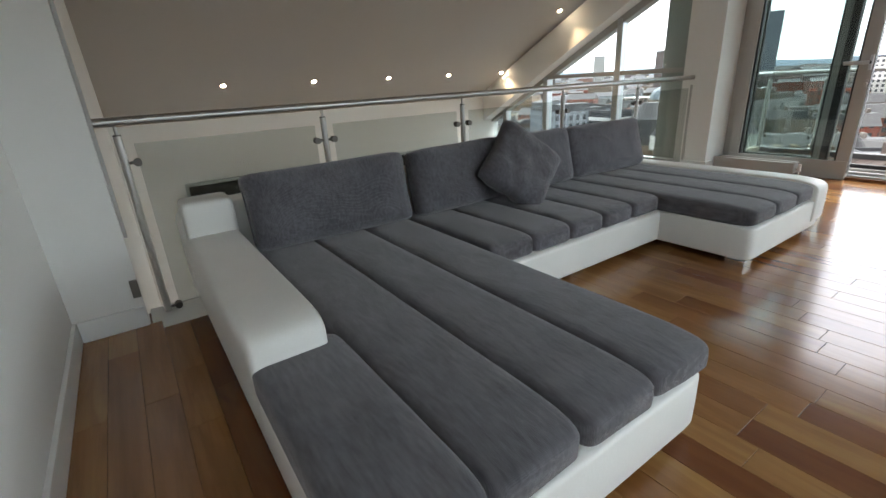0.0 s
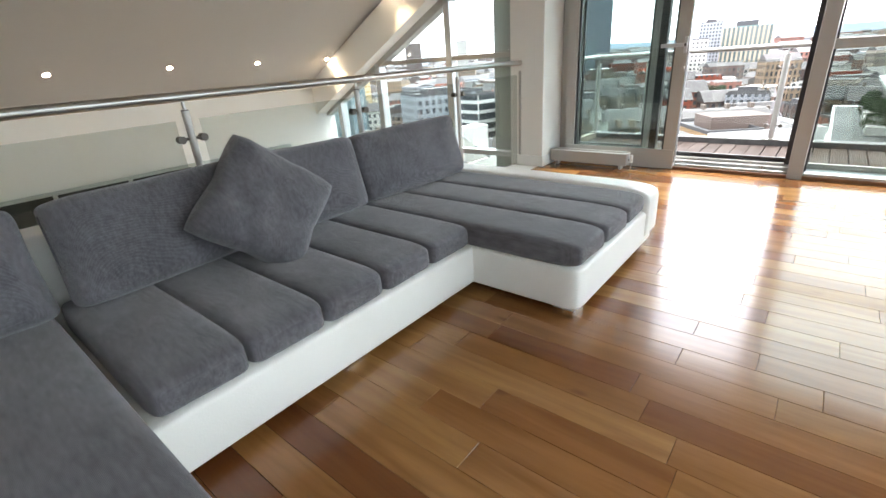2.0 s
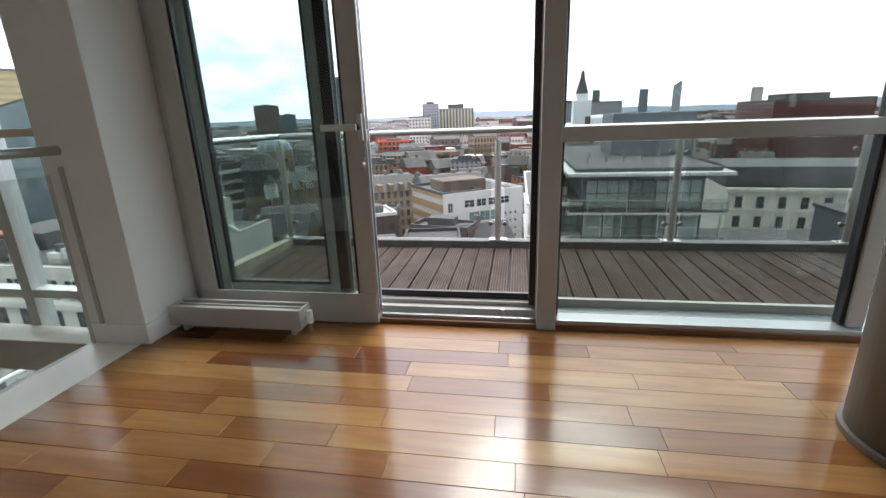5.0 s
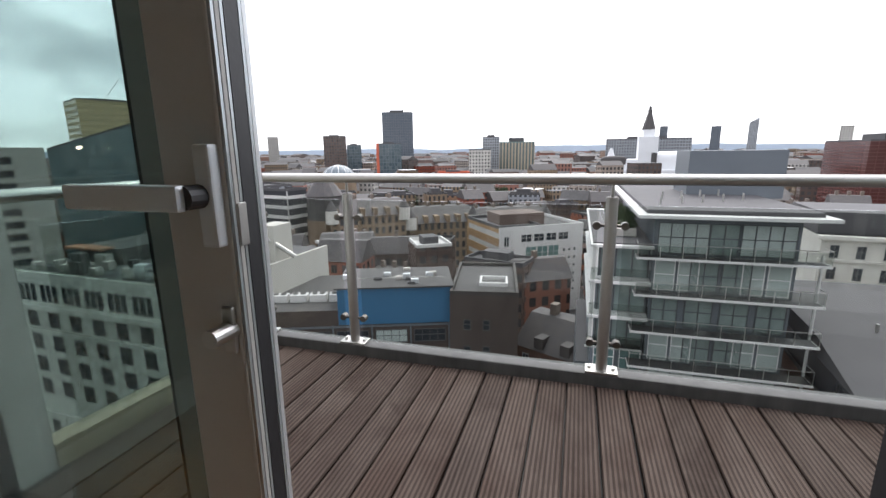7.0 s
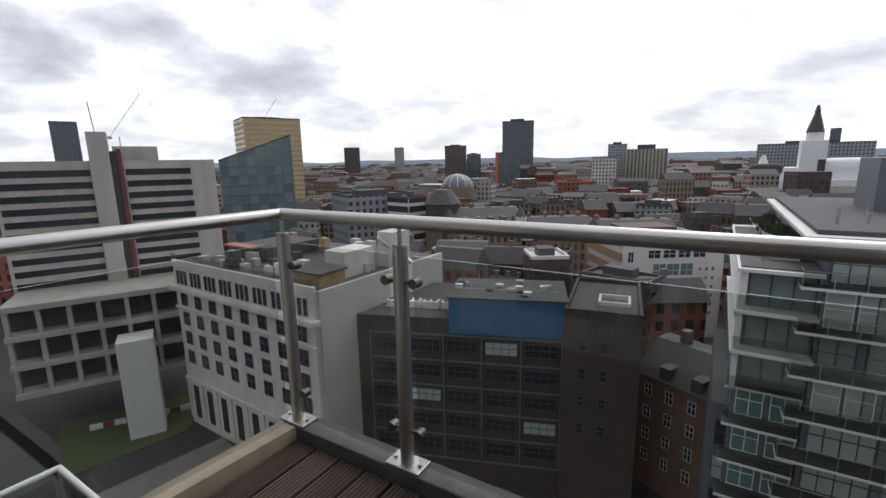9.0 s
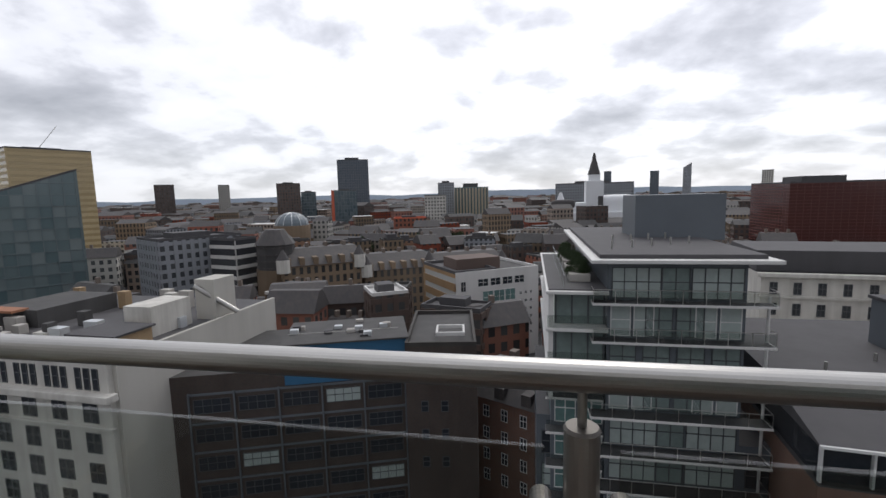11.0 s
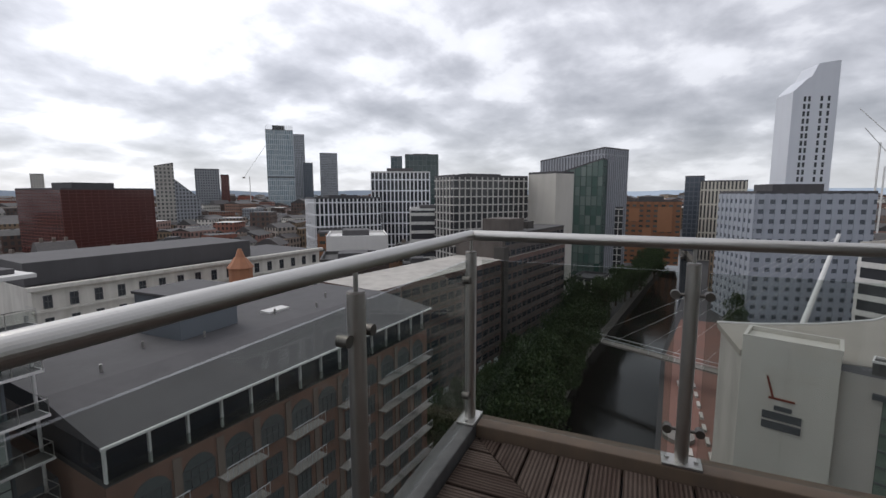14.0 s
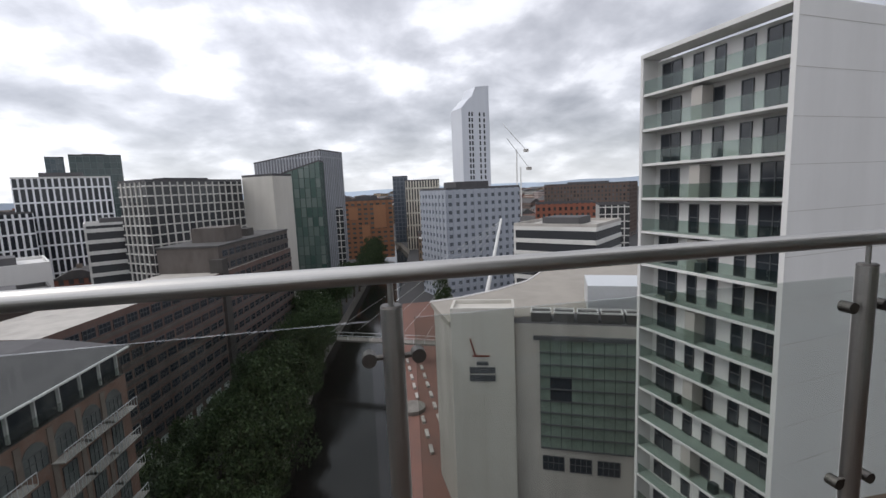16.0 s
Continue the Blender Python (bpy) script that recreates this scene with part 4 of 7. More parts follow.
F_GREEN = window_wall("facade_green_glass", (0.10, 0.14, 0.14), (0.035, 0.06, 0.06), 3.6, 3.9, 0.16, 0.3, 0.2)
F_BLACK = window_wall("facade_black", (0.11, 0.125, 0.15), (0.065, 0.082, 0.105), 3.0, 3.4, 0.3, 0.4, 0.1)
F_GOLD = window_wall("facade_gold", (0.46, 0.36, 0.20), (0.36, 0.275, 0.145), 60.0, 3.4, 0.9, 0.6)
F_GREY = window_wall("facade_grey", (0.27, 0.285, 0.305), (0.045, 0.05, 0.058), 2.6, 3.0, 0.62, 0.6, 0.2)
F_SILVER = window_wall("facade_silver", (0.62, 0.64, 0.68), (0.26, 0.28, 0.31), 4.4, 60.0, 1.55, 0.5, 0.1)
F_ORANGE = window_wall("facade_orange", (0.22, 0.10, 0.05), (0.04, 0.048, 0.045), 4.0, 3.1, 0.9, 0.75, 0.3)
F_REDDARK = window_wall("facade_dark_red", (0.115, 0.042, 0.034), (0.085, 0.032, 0.028), 3.0, 1.5, 0.10, 0.75)
F_STRIPE = window_wall("facade_upright_stripes", (0.55, 0.52, 0.44), (0.05, 0.05, 0.052), 2.0, 9.0, 0.5, 0.7, 0.1)
F_TOWER = window_wall("facade_blue_stripes", (0.36, 0.41, 0.44), (0.13, 0.19, 0.215), 2.9, 8.0, 0.55, 0.35, 0.7)
F_DOMED = window_wall("facade_domed_office", (0.34, 0.29, 0.21), (0.06, 0.09, 0.09), 3.2, 60.0, 0.8, 0.7, 0.3)
F_OCHRE = window_wall("facade_ochre", (0.27, 0.17, 0.085), (0.46, 0.46, 0.44), 60.0, 3.4, 1.0, 0.8)
# court panes vary to pale, reflections put into the colour
F_COURT = window_wall("facade_court_glass", (0.09, 0.125, 0.115), (0.05, 0.10, 0.082), 2.4, 4.2, 0.14, 0.25, 0.55)
F_BLUEGREY = window_wall("facade_blue_grey_panels", (0.34, 0.365, 0.41), (0.10, 0.115, 0.135), 3.1, 3.0, 0.8, 0.5, 0.2)
F_RIBS = window_wall("facade_ribbed_metal", (0.30, 0.31, 0.335), (0.17, 0.175, 0.19), 1.6, 60.0, 0.35, 0.45)
# wedge glass likewise carries its reflections as paler panes
F_WEDGE = window_wall("facade_wedge_glass", (0.15, 0.19, 0.20), (0.085, 0.135, 0.145), 3.2, 3.6, 0.12, 0.2, 0.45)
TERRACOTTA = streaked("terracotta", (0.34, 0.15, 0.08), (0.22, 0.11, 0.07), 0.8, 0.5, 1.0)
TIMBER = streaked("tan_timber", (0.34, 0.235, 0.13), (0.22, 0.15, 0.09), 0.7, 0.5, 1.0)
BRIGHT_RED = plain("orange_red_roof", (0.55, 0.12, 0.06), 0.6, 0, 0.1, 0.5, 20.0, 0.0)
ORANGE_PANEL = plain("orange_panel", (0.27, 0.125, 0.06), 0.6, 0, 0.1, 0.5, 20.0, 0.0)
SILVER = streaked("silver_cladding", (0.60, 0.62, 0.66), (0.50, 0.52, 0.56), 0.5, 0.5, 0.1)
F_BROWN = window_wall("facade_brown", (0.10, 0.07, 0.058), (0.04, 0.04, 0.042), 2.8, 3.2, 0.65, 0.8, 0.3)


def walls(width, depth, low, high, mats, slant=0.0):
    """Four walls and a flat top over a plan of width by depth; the near left corner is the origin. Coordinates of the skin are metres."""
    bm = bmesh.new()
    uv = bm.loops.layers.uv.new("skin")
    plan = ((0, 0), (width, 0), (width, depth), (0, depth))
    tops = [high + slant * (x / width) for x, _ in plan]
    lo = [bm.verts.new((x, y, low)) for x, y in plan]
    hi = [bm.verts.new((x, y, t)) for (x, y), t in zip(plan, tops)]
    run = 0.0
    for i in range(4):
        j = (i + 1) % 4
        step = math.dist(plan[i], plan[j])
        f = bm.faces.new((lo[i], lo[j], hi[j], hi[i]))
        for loop, c in zip(f.loops, ((run, 0), (run + step, 0), (run + step, tops[j] - low), (run, tops[i] - low))):
            loop[uv].uv = c
        run += step
    top = bm.faces.new(hi)
    top.material_index = len(mats) - 1
    for loop, c in zip(top.loops, plan):
        loop[uv].uv = c
    return mesh_of("wall", bm, mats)


def stand(ob, left, right):
    """Sets a building so that its front runs from left to right, in plan."""
    ob.matrix_world = pose(left[0], left[1], 0, 0, 0, math.degrees(math.atan2(right[1] - left[1], right[0] - left[0])))
    return math.dist(left, right)


def parapet(width, depth, z, thick=0.35, high=0.9):
    """A rim round a flat roof, in one piece."""
    bm = bmesh.new()
    rings = []
    for inset, h in ((0, z), (0, z + high), (thick, z + high), (thick, z)):
        rings.append([bm.verts.new((x, y, h)) for x, y in ((inset, inset), (width - inset, inset), (width - inset, depth - inset), (inset, depth - inset))])
    for k in range(4):
        lower, upper = rings[k], rings[(k + 1) % 4]
        for i in range(4):
            j = (i + 1) % 4
            bm.faces.new((lower[i], lower[j], upper[j], upper[i]))
    bmesh.ops.recalc_face_normals(bm, faces=bm.faces)
    return bm


dice = random.Random(3)


def facade_ribs(b, w, depth, low, top, slant, skin):
    """Piers and floor bands that stand proud of the panes, on the sides that face the balcony."""
    if skin.name not in SKIN or skin.name in ("facade_dark_red", "facade_gold", "facade_silver"):
        return
    mat, bay, storey, gap = SKIN[skin.name]
    seen = b.matrix_world.inverted() @ Vector((3.0, 0.0, 0.0))
    if seen.length > 430:
        return
    faces = []
    if seen.y < 0:
        faces.append((w, 0.0, Matrix.Identity(4), (top, slant)))
    if seen.x > w:
        faces.append((depth, w, pose(w, 0, 0, 0, 0, 90), (top + slant, 0.0)))
    if seen.x < 0:
        faces.append((depth, 2 * w + depth, pose(0, depth, 0, 0, 0, -90), (top, 0.0)))
    base = max(low, -38.0)
    for run, start, m, (high, rise) in faces:
        peak = min(high, high + rise) if rise else high
        if bay < 20:
            k = math.ceil((start + gap) / bay)
            while k * bay - start < run - gap:
                x = k * bay - start
                ob = part("pier", boxed(x - gap, x + gap, -0.30, -0.004, base, high + rise * x / run - 0.01), mat, b)
                ob.matrix_local = m
                k += 1
        if storey < 20:
            band = mesh_of("floor_band", boxed(0.02, run - 0.02, -0.22, -0.004, -gap, gap), mat)
            k = math.ceil((base - low) / storey)
            while low + k * storey < peak - gap:
                part("floor_band", band, None, b).matrix_local = m @ Matrix.Translation((0, 0, low + k * storey))
                k += 1


def building(name, label, left, right, depth, top, skin, roof=ROOF_GREY, plant=0.0, low=STREET, slant=0.0, category="building", rim=True):
    """A building further off: walls, roof rim and a plant room."""
    b = thing(name, label, category)
    w = stand(b, left, right)
    part("wall", walls(w, depth, low, top, (skin, roof), slant), skin, b)
    if slant:
        part("roof", prism(bmesh.new(), [(-0.1, top + 0.01), (w + 0.1, top + slant + 0.01), (w + 0.1, top + slant + 0.6), (-0.1, top + 0.6)], -0.1, depth + 0.1, "y"), roof, b)
    facade_ribs(b, w, depth, low, top, slant, skin)
    if rim and not slant:
        part("parapet", parapet(w, depth, top, 0.4, 0.8), roof, b)
    if plant:
        part("plant_room", boxed(w * 0.25, w * 0.7, depth * 0.3, depth * 0.75, top, top + plant), ROOF_GREY, b)
    return b


def gabled(name, label, left, right, depth, eaves, ridge, skin, roof=SLATE, chimneys=2):
    """An old building with a pitched roof and chimneys."""
    b = thing(name, label, "building")
    w = stand(b, left, right)
    part("wall", walls(w, depth, STREET, eaves, (skin, roof)), skin, b)
    bm = bmesh.new()
    prism(bm, [(-0.5, eaves), (depth + 0.5, eaves), (depth * 0.62, ridge), (depth * 0.38, ridge)], -0.4, w + 0.4, "x")
    part("roof", bm, roof, b)
    for k in range(chimneys):
        x = w * (k + 0.5) / chimneys
        part("chimney", boxed(x - 0.5, x + 0.5, depth * 0.44, depth * 0.56, eaves, ridge + 1.6), RED_BRICK, b)
    return b


# panes shared by all windows of a kind
def window_mesh(w, h, bars=1, frame=FRAME_WHITE, pane=WINDOW_DARK, deep=0.12, arch=False):
    """A window set in a reveal: frame, bars and panes in one part. It looks along -y from the wall at y = 0."""
    bm = bmesh.new()
    t = 0.07
    pane_bm = bmesh.new()
    if arch:
        outline = [(-w / 2, 0), (w / 2, 0)] + [(w / 2 * math.cos(a), h - w / 2 + w / 2 * math.sin(a)) for a in [math.pi * k / 10 for k in range(11)]]
        prism(pane_bm, outline, -0.03, 0.05, "y")
    else:
        box(pane_bm, -w / 2, w / 2, -0.03, 0.05, 0, h)
    tall = h - w * 0.35 if arch else h
    xs = sorted({round(v, 4) for k in range(bars + 2) for v in (-w / 2 + (w - t) * k / (bars + 1), -w / 2 + (w - t) * k / (bars + 1) + t)})
    zs = [0, t, tall * 0.52, tall * 0.52 + t, tall - t, tall]
    grid = [[bm.verts.new((x, -0.02, z)) for x in xs] for z in zs]
    faces = []
    for i in range(len(zs) - 1):
        for j in range(len(xs) - 1):
            if i % 2 == 0 or j % 2 == 0:
                faces.append(bm.faces.new((grid[i][j], grid[i][j + 1], grid[i + 1][j + 1], grid[i + 1][j])))
    moved = bmesh.ops.extrude_face_region(bm, geom=faces)["geom"]
    bmesh.ops.translate(bm, vec=(0, -0.07, 0), verts=[v for v in moved if isinstance(v, bmesh.types.BMVert)])
    bmesh.ops.recalc_face_normals(bm, faces=bm.faces)
    return mesh_of("window", bm, frame), mesh_of("pane", pane_bm, pane)


def window_at(parent, kind, m):
    """One window with its pane, at a pose on its building."""
    ob = part("window", kind[0], None, parent)
    ob.matrix_local = m
    part("pane", kind[1], None, ob)
    return ob


def window_rows(parent, mesh, xs, zs, y=0.0, turn=0.0, skip=()):
    for r, z in enumerate(zs):
        for c, x in enumerate(xs):
            if (r, c) in skip:
                continue
            window_at(parent, mesh, pose(x, y, z, 0, 0, turn))


def spread(a, b, n):
    return [a + (b - a) * k / (n - 1) for k in range(n)] if n > 1 else [(a + b) / 2]


# ---- near buildings ----
def stone_office():
    """The pale classical office block with a bowed front."""
    b = thing("stone_office_block", "soot-streaked pale stone office with rows of sash windows", "building")
    w = stand(b, (-72.0, 38.2), (-38.5, 37.0))
    top = -13.3
    part("wall", walls(w, 27.5, STREET, top - 1.0, (STONE_PALE, ROOF_GREY)), STONE_PALE, b)
    part("side_wall", boxed(w + 0.01, w + 0.5, 0.6, 27.5, STREET, top - 0.6), STONE_BLANK, b, "blank pale rendered side wall")
    part("cornice", boxed(-0.9, w + 0.7, -0.9, 0.4, top - 4.9, top - 4.1, bevel=0.15), STONE_PALE, b)
    part("string_course", boxed(-0.3, w + 0.2, -0.3, 0.2, top - 20.6, top - 20.1, bevel=0.06), STONE_PALE, b)
    part("string_course", boxed(-0.3, w + 0.2, -0.3, 0.2, top - 8.0, top - 7.7, bevel=0.06), STONE_PALE, b)
    part("parapet", boxed(-0.1, w + 0.1, -0.1, 0.5, top - 1.0, top, bevel=0.05), STONE_PALE, b)
    attic = window_mesh(0.75, 2.3, 0, FRAME_DARK, WINDOW_DARK)
    for c in spread(2.4, w - 2.6, 8):
        window_rows(b, attic, (c - 1.1, c, c + 1.1), (top - 3.9,))
    sash = window_mesh(1.9, 2.2, 1, FRAME_DARK, WINDOW_DARK)
    window_rows(b, sash, spread(2.4, w - 2.6, 8), [top - 7.4 - 3.3 * k for k in range(4)])
    tall = window_mesh(1.5, 5.8, 2, FRAME_DARK, WINDOW_DARK)
    window_rows(b, tall, spread(2.4, w - 2.6, 8), (top - 27.2,))
    for x in spread(0.3, w - 0.5, 9):
        part("pilaster", boxed(x - 0.35, x + 0.35, -0.22, 0.1, top - 27.5, top - 20.7, bevel=0.05), STONE_PALE, b)
    part("roof_house", boxed(w - 6.5, w - 2.6, 8, 14, top - 1.0, top + 2.6), STONE_PALE, b)
    part("roof_house", boxed(w - 3.6, w - 0.6, 16, 20, top - 1.0, top + 4.4), STONE_BLANK, b)
    part("roof_shed", boxed(w - 7.0, w - 1.0, 2.0, 6.5, top - 1.0, top + 0.9, bevel=0.1), TIMBER, b, "tan timber roof shed")
    part("shed_roof", boxed(w - 7.3, w - 0.7, 1.7, 6.8, top + 0.901, top + 1.15, bevel=0.05), ROOF_GREY, b)
    part("roof_terrace", boxed(3, 12, 9, 20, top - 1.0, top + 1.3), ROOF_DARK, b)
    part("awning", boxed(2.5, 10, 7.5, 9.5, top + 1.2, top + 1.5), TERRACOTTA, b, "orange-brown timber canopy")
    for k in range(26):
        x, y = dice.uniform(2, w - 2), dice.uniform(3, 24)
        s = dice.uniform(0.4, 1.1)
        part("roof_box", boxed(x - s, x + s, y - 0.5, y + 0.6, top - 1.0, top + dice.uniform(-0.2, 1.7), bevel=0.05), (ALU_LIGHT, ROOF_DARK, CONCRETE, TIMBER, STONE_PALE)[k % 5], b)
    for k in range(7):
        x, y = 2.5 + 1.9 * k, 3.0 + (k % 3) * 1.5
        part("roof_unit", boxed(x, x + 1.2, y, y + 1.1, top - 1.0, top + 0.2, bevel=0.05), CONCRETE, b)
    bm = tube(bmesh.new(), (w - 3.2, 15.5, top + 3.6), (w + 1.6, 17.5, top - 0.2), 0.35, 12)
    part("flue", bm, STEEL_DULL, b, "slanting steel flue")
    pane = boxed(-0.4, w, -0.05, 0.0, top, top + 1.0)
    part("glass_guard", pane, GUARD, b)


def brown_office():
    """The dark brick office with a blue top."""
    b = thing("brown_brick_office", "dark brown brick office with blue roof cladding", "building")
    w = stand(b, (-37.9, 43.55), (-12.2, 52.9))
    top = -18.5
    part("wall", walls(w, 17, STREET, top, (BROWN_BRICK, ROOF_DARK)), BROWN_BRICK, b)
    part("blue_storey", boxed(w - 14.6, w - 0.05, -0.12, 9.0, top - 2.0, top + 2.8, bevel=0.05), BLUE_PANEL, b, "bright blue clad plant storey")
    part("blue_storey_roof", boxed(w - 14.9, w + 0.2, -0.4, 9.4, top + 2.81, top + 3.0), ROOF_DARK, b)
    strip = window_mesh(4.1, 1.75, 3, FRAME_DARK, WINDOW_DARK, 0.1)
    pale = window_mesh(4.1, 1.75, 3, FRAME_DARK, WINDOW_PALE, 0.1)
    cols = spread(4.5, w - 2.9, 5)
    for r in range(5):
        for c, x in enumerate(cols):
            window_at(b, pale if (r, c) in ((0, 3), (2, 1), (3, 4)) else strip, pose(x, 0, top - 4.6 - 3.55 * r))
    for x in [c - 2.5 for c in cols] + [w - 0.4]:
        part("fin", boxed(x - 0.09, x + 0.09, -0.22, 0.05, STREET + 4, top - 2.05), BLUE_GREY, b)
    for r in range(6):
        part("sill_band", boxed(2, w, -0.1, 0.02, top - 2.4 - 3.55 * r, top - 2.15 - 3.55 * r), BLUE_GREY, b)
    for k in range(4):
        x = 3.2 + 2.6 * k
        unit = part("roof_unit", boxed(x, x + 2.2, 3.5, 5.0, top, top + 1.0, bevel=0.05), WHITE_PANEL, b)
        for s in range(2):
            part("fan", tube(bmesh.new(), (x + 0.6 + s, 4.25, top + 1.0), (x + 0.6 + s, 4.25, top + 1.12), 0.38, 14), ROOF_DARK, unit)
    for k in range(14):
        x, y = dice.uniform(w - 14, w - 2), dice.uniform(1, 8)
        part("roof_box", boxed(x - 0.5, x + 0.5, y - 0.3, y + 0.4, top + 3.0, top + dice.uniform(3.2, 3.9), bevel=0.04), (ALU_LIGHT, ROOF_GREY, CONCRETE)[k % 3], b)
    part("guard_rail", tube(bmesh.new(), (1, 1.0, top + 1.0), (w - 15, 1.0, top + 1.0), 0.04, 6), STEEL_DULL, b)
    part("guard_rail", tube(bmesh.new(), (w - 14, 0.8, top + 3.9), (w - 1, 0.8, top + 3.9), 0.04, 6), STEEL_DULL, b)
    s = thing("brick_stair_tower", "dark brown brick stair tower with roof hatch", "building")
    w2 = stand(s, (-12.0, 51.2), (-3.6, 52.6))
    top += 1.6
    part("wall", walls(w2, 15, STREET, top + 0.6, (BROWN_BRICK, ROOF_DARK)), BROWN_BRICK, s)
    part("parapet", parapet(w2, 15, top + 0.6, 0.35, 0.5), BROWN_BRICK, s)
    part("hatch", parapet(3.6, 3.4, top + 1.15, 0.25, 0.45), WHITE_PANEL, s, "pale roof hatch kerb").location = (3.6, 2.2, 0)
    slit = window_mesh(0.9, 1.4, 0, FRAME_DARK, WINDOW_DARK)
    window_rows(s, slit, (2.2, 4.6), [top - 4 - 3.55 * r for r in range(4)])


def red_terrace():
    b = gabled("red_brick_terrace", "small red brick terrace with slate roof", (-4.6, 61.0), (5.5, 56.0), 11, -26.2, -22.5, RED_BRICK)
    w = 11.3
    sash = window_mesh(1.0, 1.7, 1, FRAME_WHITE, WINDOW_DARK)
    window_rows(b, sash, spread(1.4, w - 1.4, 4), [-29.0 - 3.1 * k for k in range(4)])
    for x in (3.5, 7.5):
        part("dormer", boxed(x - 0.7, x + 0.7, -0.2, 3.0, -26.3, -24.4, bevel=0.05), SLATE, b)


def balcony_block():
    """The stepped glass flats with wrap-round balconies."""
    b = thing("glass_apartment_block", "stepped glass apartment block with white-edged balconies", "building")
    x0, x1, y0 = 8.6, 18.4, 37.8
    roof, storey = -3.45, 3.0
    b.location = (0, 0, 0)
    part("wall", walls(x1 - x0, 27, STREET, roof - 0.55, (BLUE_GREY, ROOF_GREY)), BLUE_GREY, b).location = (x0, y0, 0)
    part("roof_slab", boxed(7.2, 20.1, 36.3, 66.0, roof - 0.50, roof - 0.22, bevel=0.05), WHITE_PANEL, b, "overhanging pale roof edge")
    part("roof_deck", boxed(7.9, 19.4, 37.2, 65.5, roof - 0.219, roof + 0.10, bevel=0.05), ROOF_GREY, b)
    part("plant_room", boxed(13.2, 21.6, 50.5, 57.0, roof - 0.2, roof + 4.4), BLUE_GREY, b, "blue-grey louvred plant room")
    for k in range(9):
        part("roof_vent", tube(bmesh.new(), (9.4 + 0.9 * k, 41 + (k * 5) % 9, roof + 0.09), (9.4 + 0.9 * k, 41 + (k * 5) % 9, roof + 0.75), 0.09, 8), STEEL_DULL, b)
    wide = window_mesh(3.6, 2.45, 3, FRAME_DARK, WINDOW_PALE, 0.1)
    mixed = window_mesh(2.0, 2.45, 1, FRAME_DARK, WINDOW_MID, 0.1)
    tall = window_mesh(1.5, 2.45, 0, FRAME_WHITE, WINDOW_PALE, 0.1)
    for k in range(11):
        z = roof - 0.55 - storey * (k + 1)
        out = 0.0 if k < 2 else (0.5 if k < 4 else 1.0)
        if k % 5 in (0, 4):
            window_rows(b, wide, (x0 + 2.1, x1 - 2.0), (z + 0.15,), y0)
            window_rows(b, mixed, ((x0 + x1) / 2,), (z + 0.15,), y0)
        elif k % 5 in (1, 3):
            window_rows(b, tall, (x0 + 1.0, x0 + 2.7, x1 - 1.0, x1 - 2.7), (z + 0.15,), y0)
            window_rows(b, mixed, ((x0 + x1) / 2 - 1.1, (x0 + x1) / 2 + 1.1), (z + 0.15,), y0)
        else:
            window_rows(b, mixed, spread(x0 + 1.2, x1 - 1.2, 4), (z + 0.15,), y0)
        bx0, bx1, by0 = 7.35 - out * 0.2, 20.0, 36.5 - out * 0.4
        slab = part("balcony", boxed(bx0 + 0.06, bx1 - 0.06, by0 + 0.06, y0 - 0.02, z - 0.17, z - 0.01), ROOF_GREY, b, "grey balcony slab")
        edge = bmesh.new()
        box(edge, bx0, bx1, by0, by0 + 0.058, z - 0.17, z + 0.01)
        box(edge, bx0, bx0 + 0.058, by0 + 0.06, y0 - 0.02, z - 0.17, z + 0.01)
        box(edge, bx1 - 0.058, bx1, by0 + 0.06, y0 - 0.02, z - 0.17, z + 0.01)
        part("slab_edge", edge, WHITE_PANEL, slab, "white slab edge")
        rail = bmesh.new()
        tube(rail, (bx0 + 0.06, by0 + 0.06, z + 1.05), (bx1 - 0.06, by0 + 0.06, z + 1.05), 0.03, 6)
        tube(rail, (bx0 + 0.06, by0 + 0.06, z + 1.05), (bx0 + 0.06, y0, z + 1.05), 0.03, 6)
        tube(rail, (bx1 - 0.06, by0 + 0.06, z + 1.05), (bx1 - 0.06, y0, z + 1.05), 0.03, 6)
        part("balcony_rail", rail, STEEL, slab)
        for x in spread(bx0 + 0.06, bx1 - 0.06, 9):
            part("baluster", tube(bmesh.new(), (x, by0 + 0.06, z), (x, by0 + 0.06, z + 1.05), 0.025, 6), STEEL, slab)
        g = part("balcony_glass", boxed(bx0 + 0.1, bx1 - 0.1, by0 + 0.05, by0 + 0.07, z + 0.08, z + 0.95), GUARD, slab)
        g.visible_shadow = False
    for z in spread(-9, -33, 5):
        part("column", tube(bmesh.new(), (20.0, 38.0, z - 4), (20.0, 38.0, z + 2.4), 0.11, 10), WHITE_PANEL, b)
    w = thing("glass_apartment_wing", "lower apartment wing with planted roof terrace", "building")
    part("wall", walls(4.2, 22, STREET, -9.2, (BLUE_GREY, ROOF_GREY)), BLUE_GREY, w).location = (4.35, 38.2, 0)
    for k in range(3):
        z = -6.15 - 2.95 * k
        part("floor_slab", boxed(3.9, 8.55, 36.6, 60, z - 0.25, z, bevel=0.04), WHITE_PANEL, w)
        part("corner_pier", boxed(4.1, 4.45, 36.9, 37.4, z - 2.95, z - 0.26), WHITE_PANEL, w)
        part("back_glass", boxed(4.6, 8.5, 38.02, 38.12, z - 2.9, z - 0.26), WINDOW_MID, w)
        for x in (4.7, 5.95, 7.2, 8.4):
            part("mullion", boxed(x - 0.06, x + 0.06, 37.94, 38.01, z - 2.9, z - 0.26), FRAME_DARK, w)
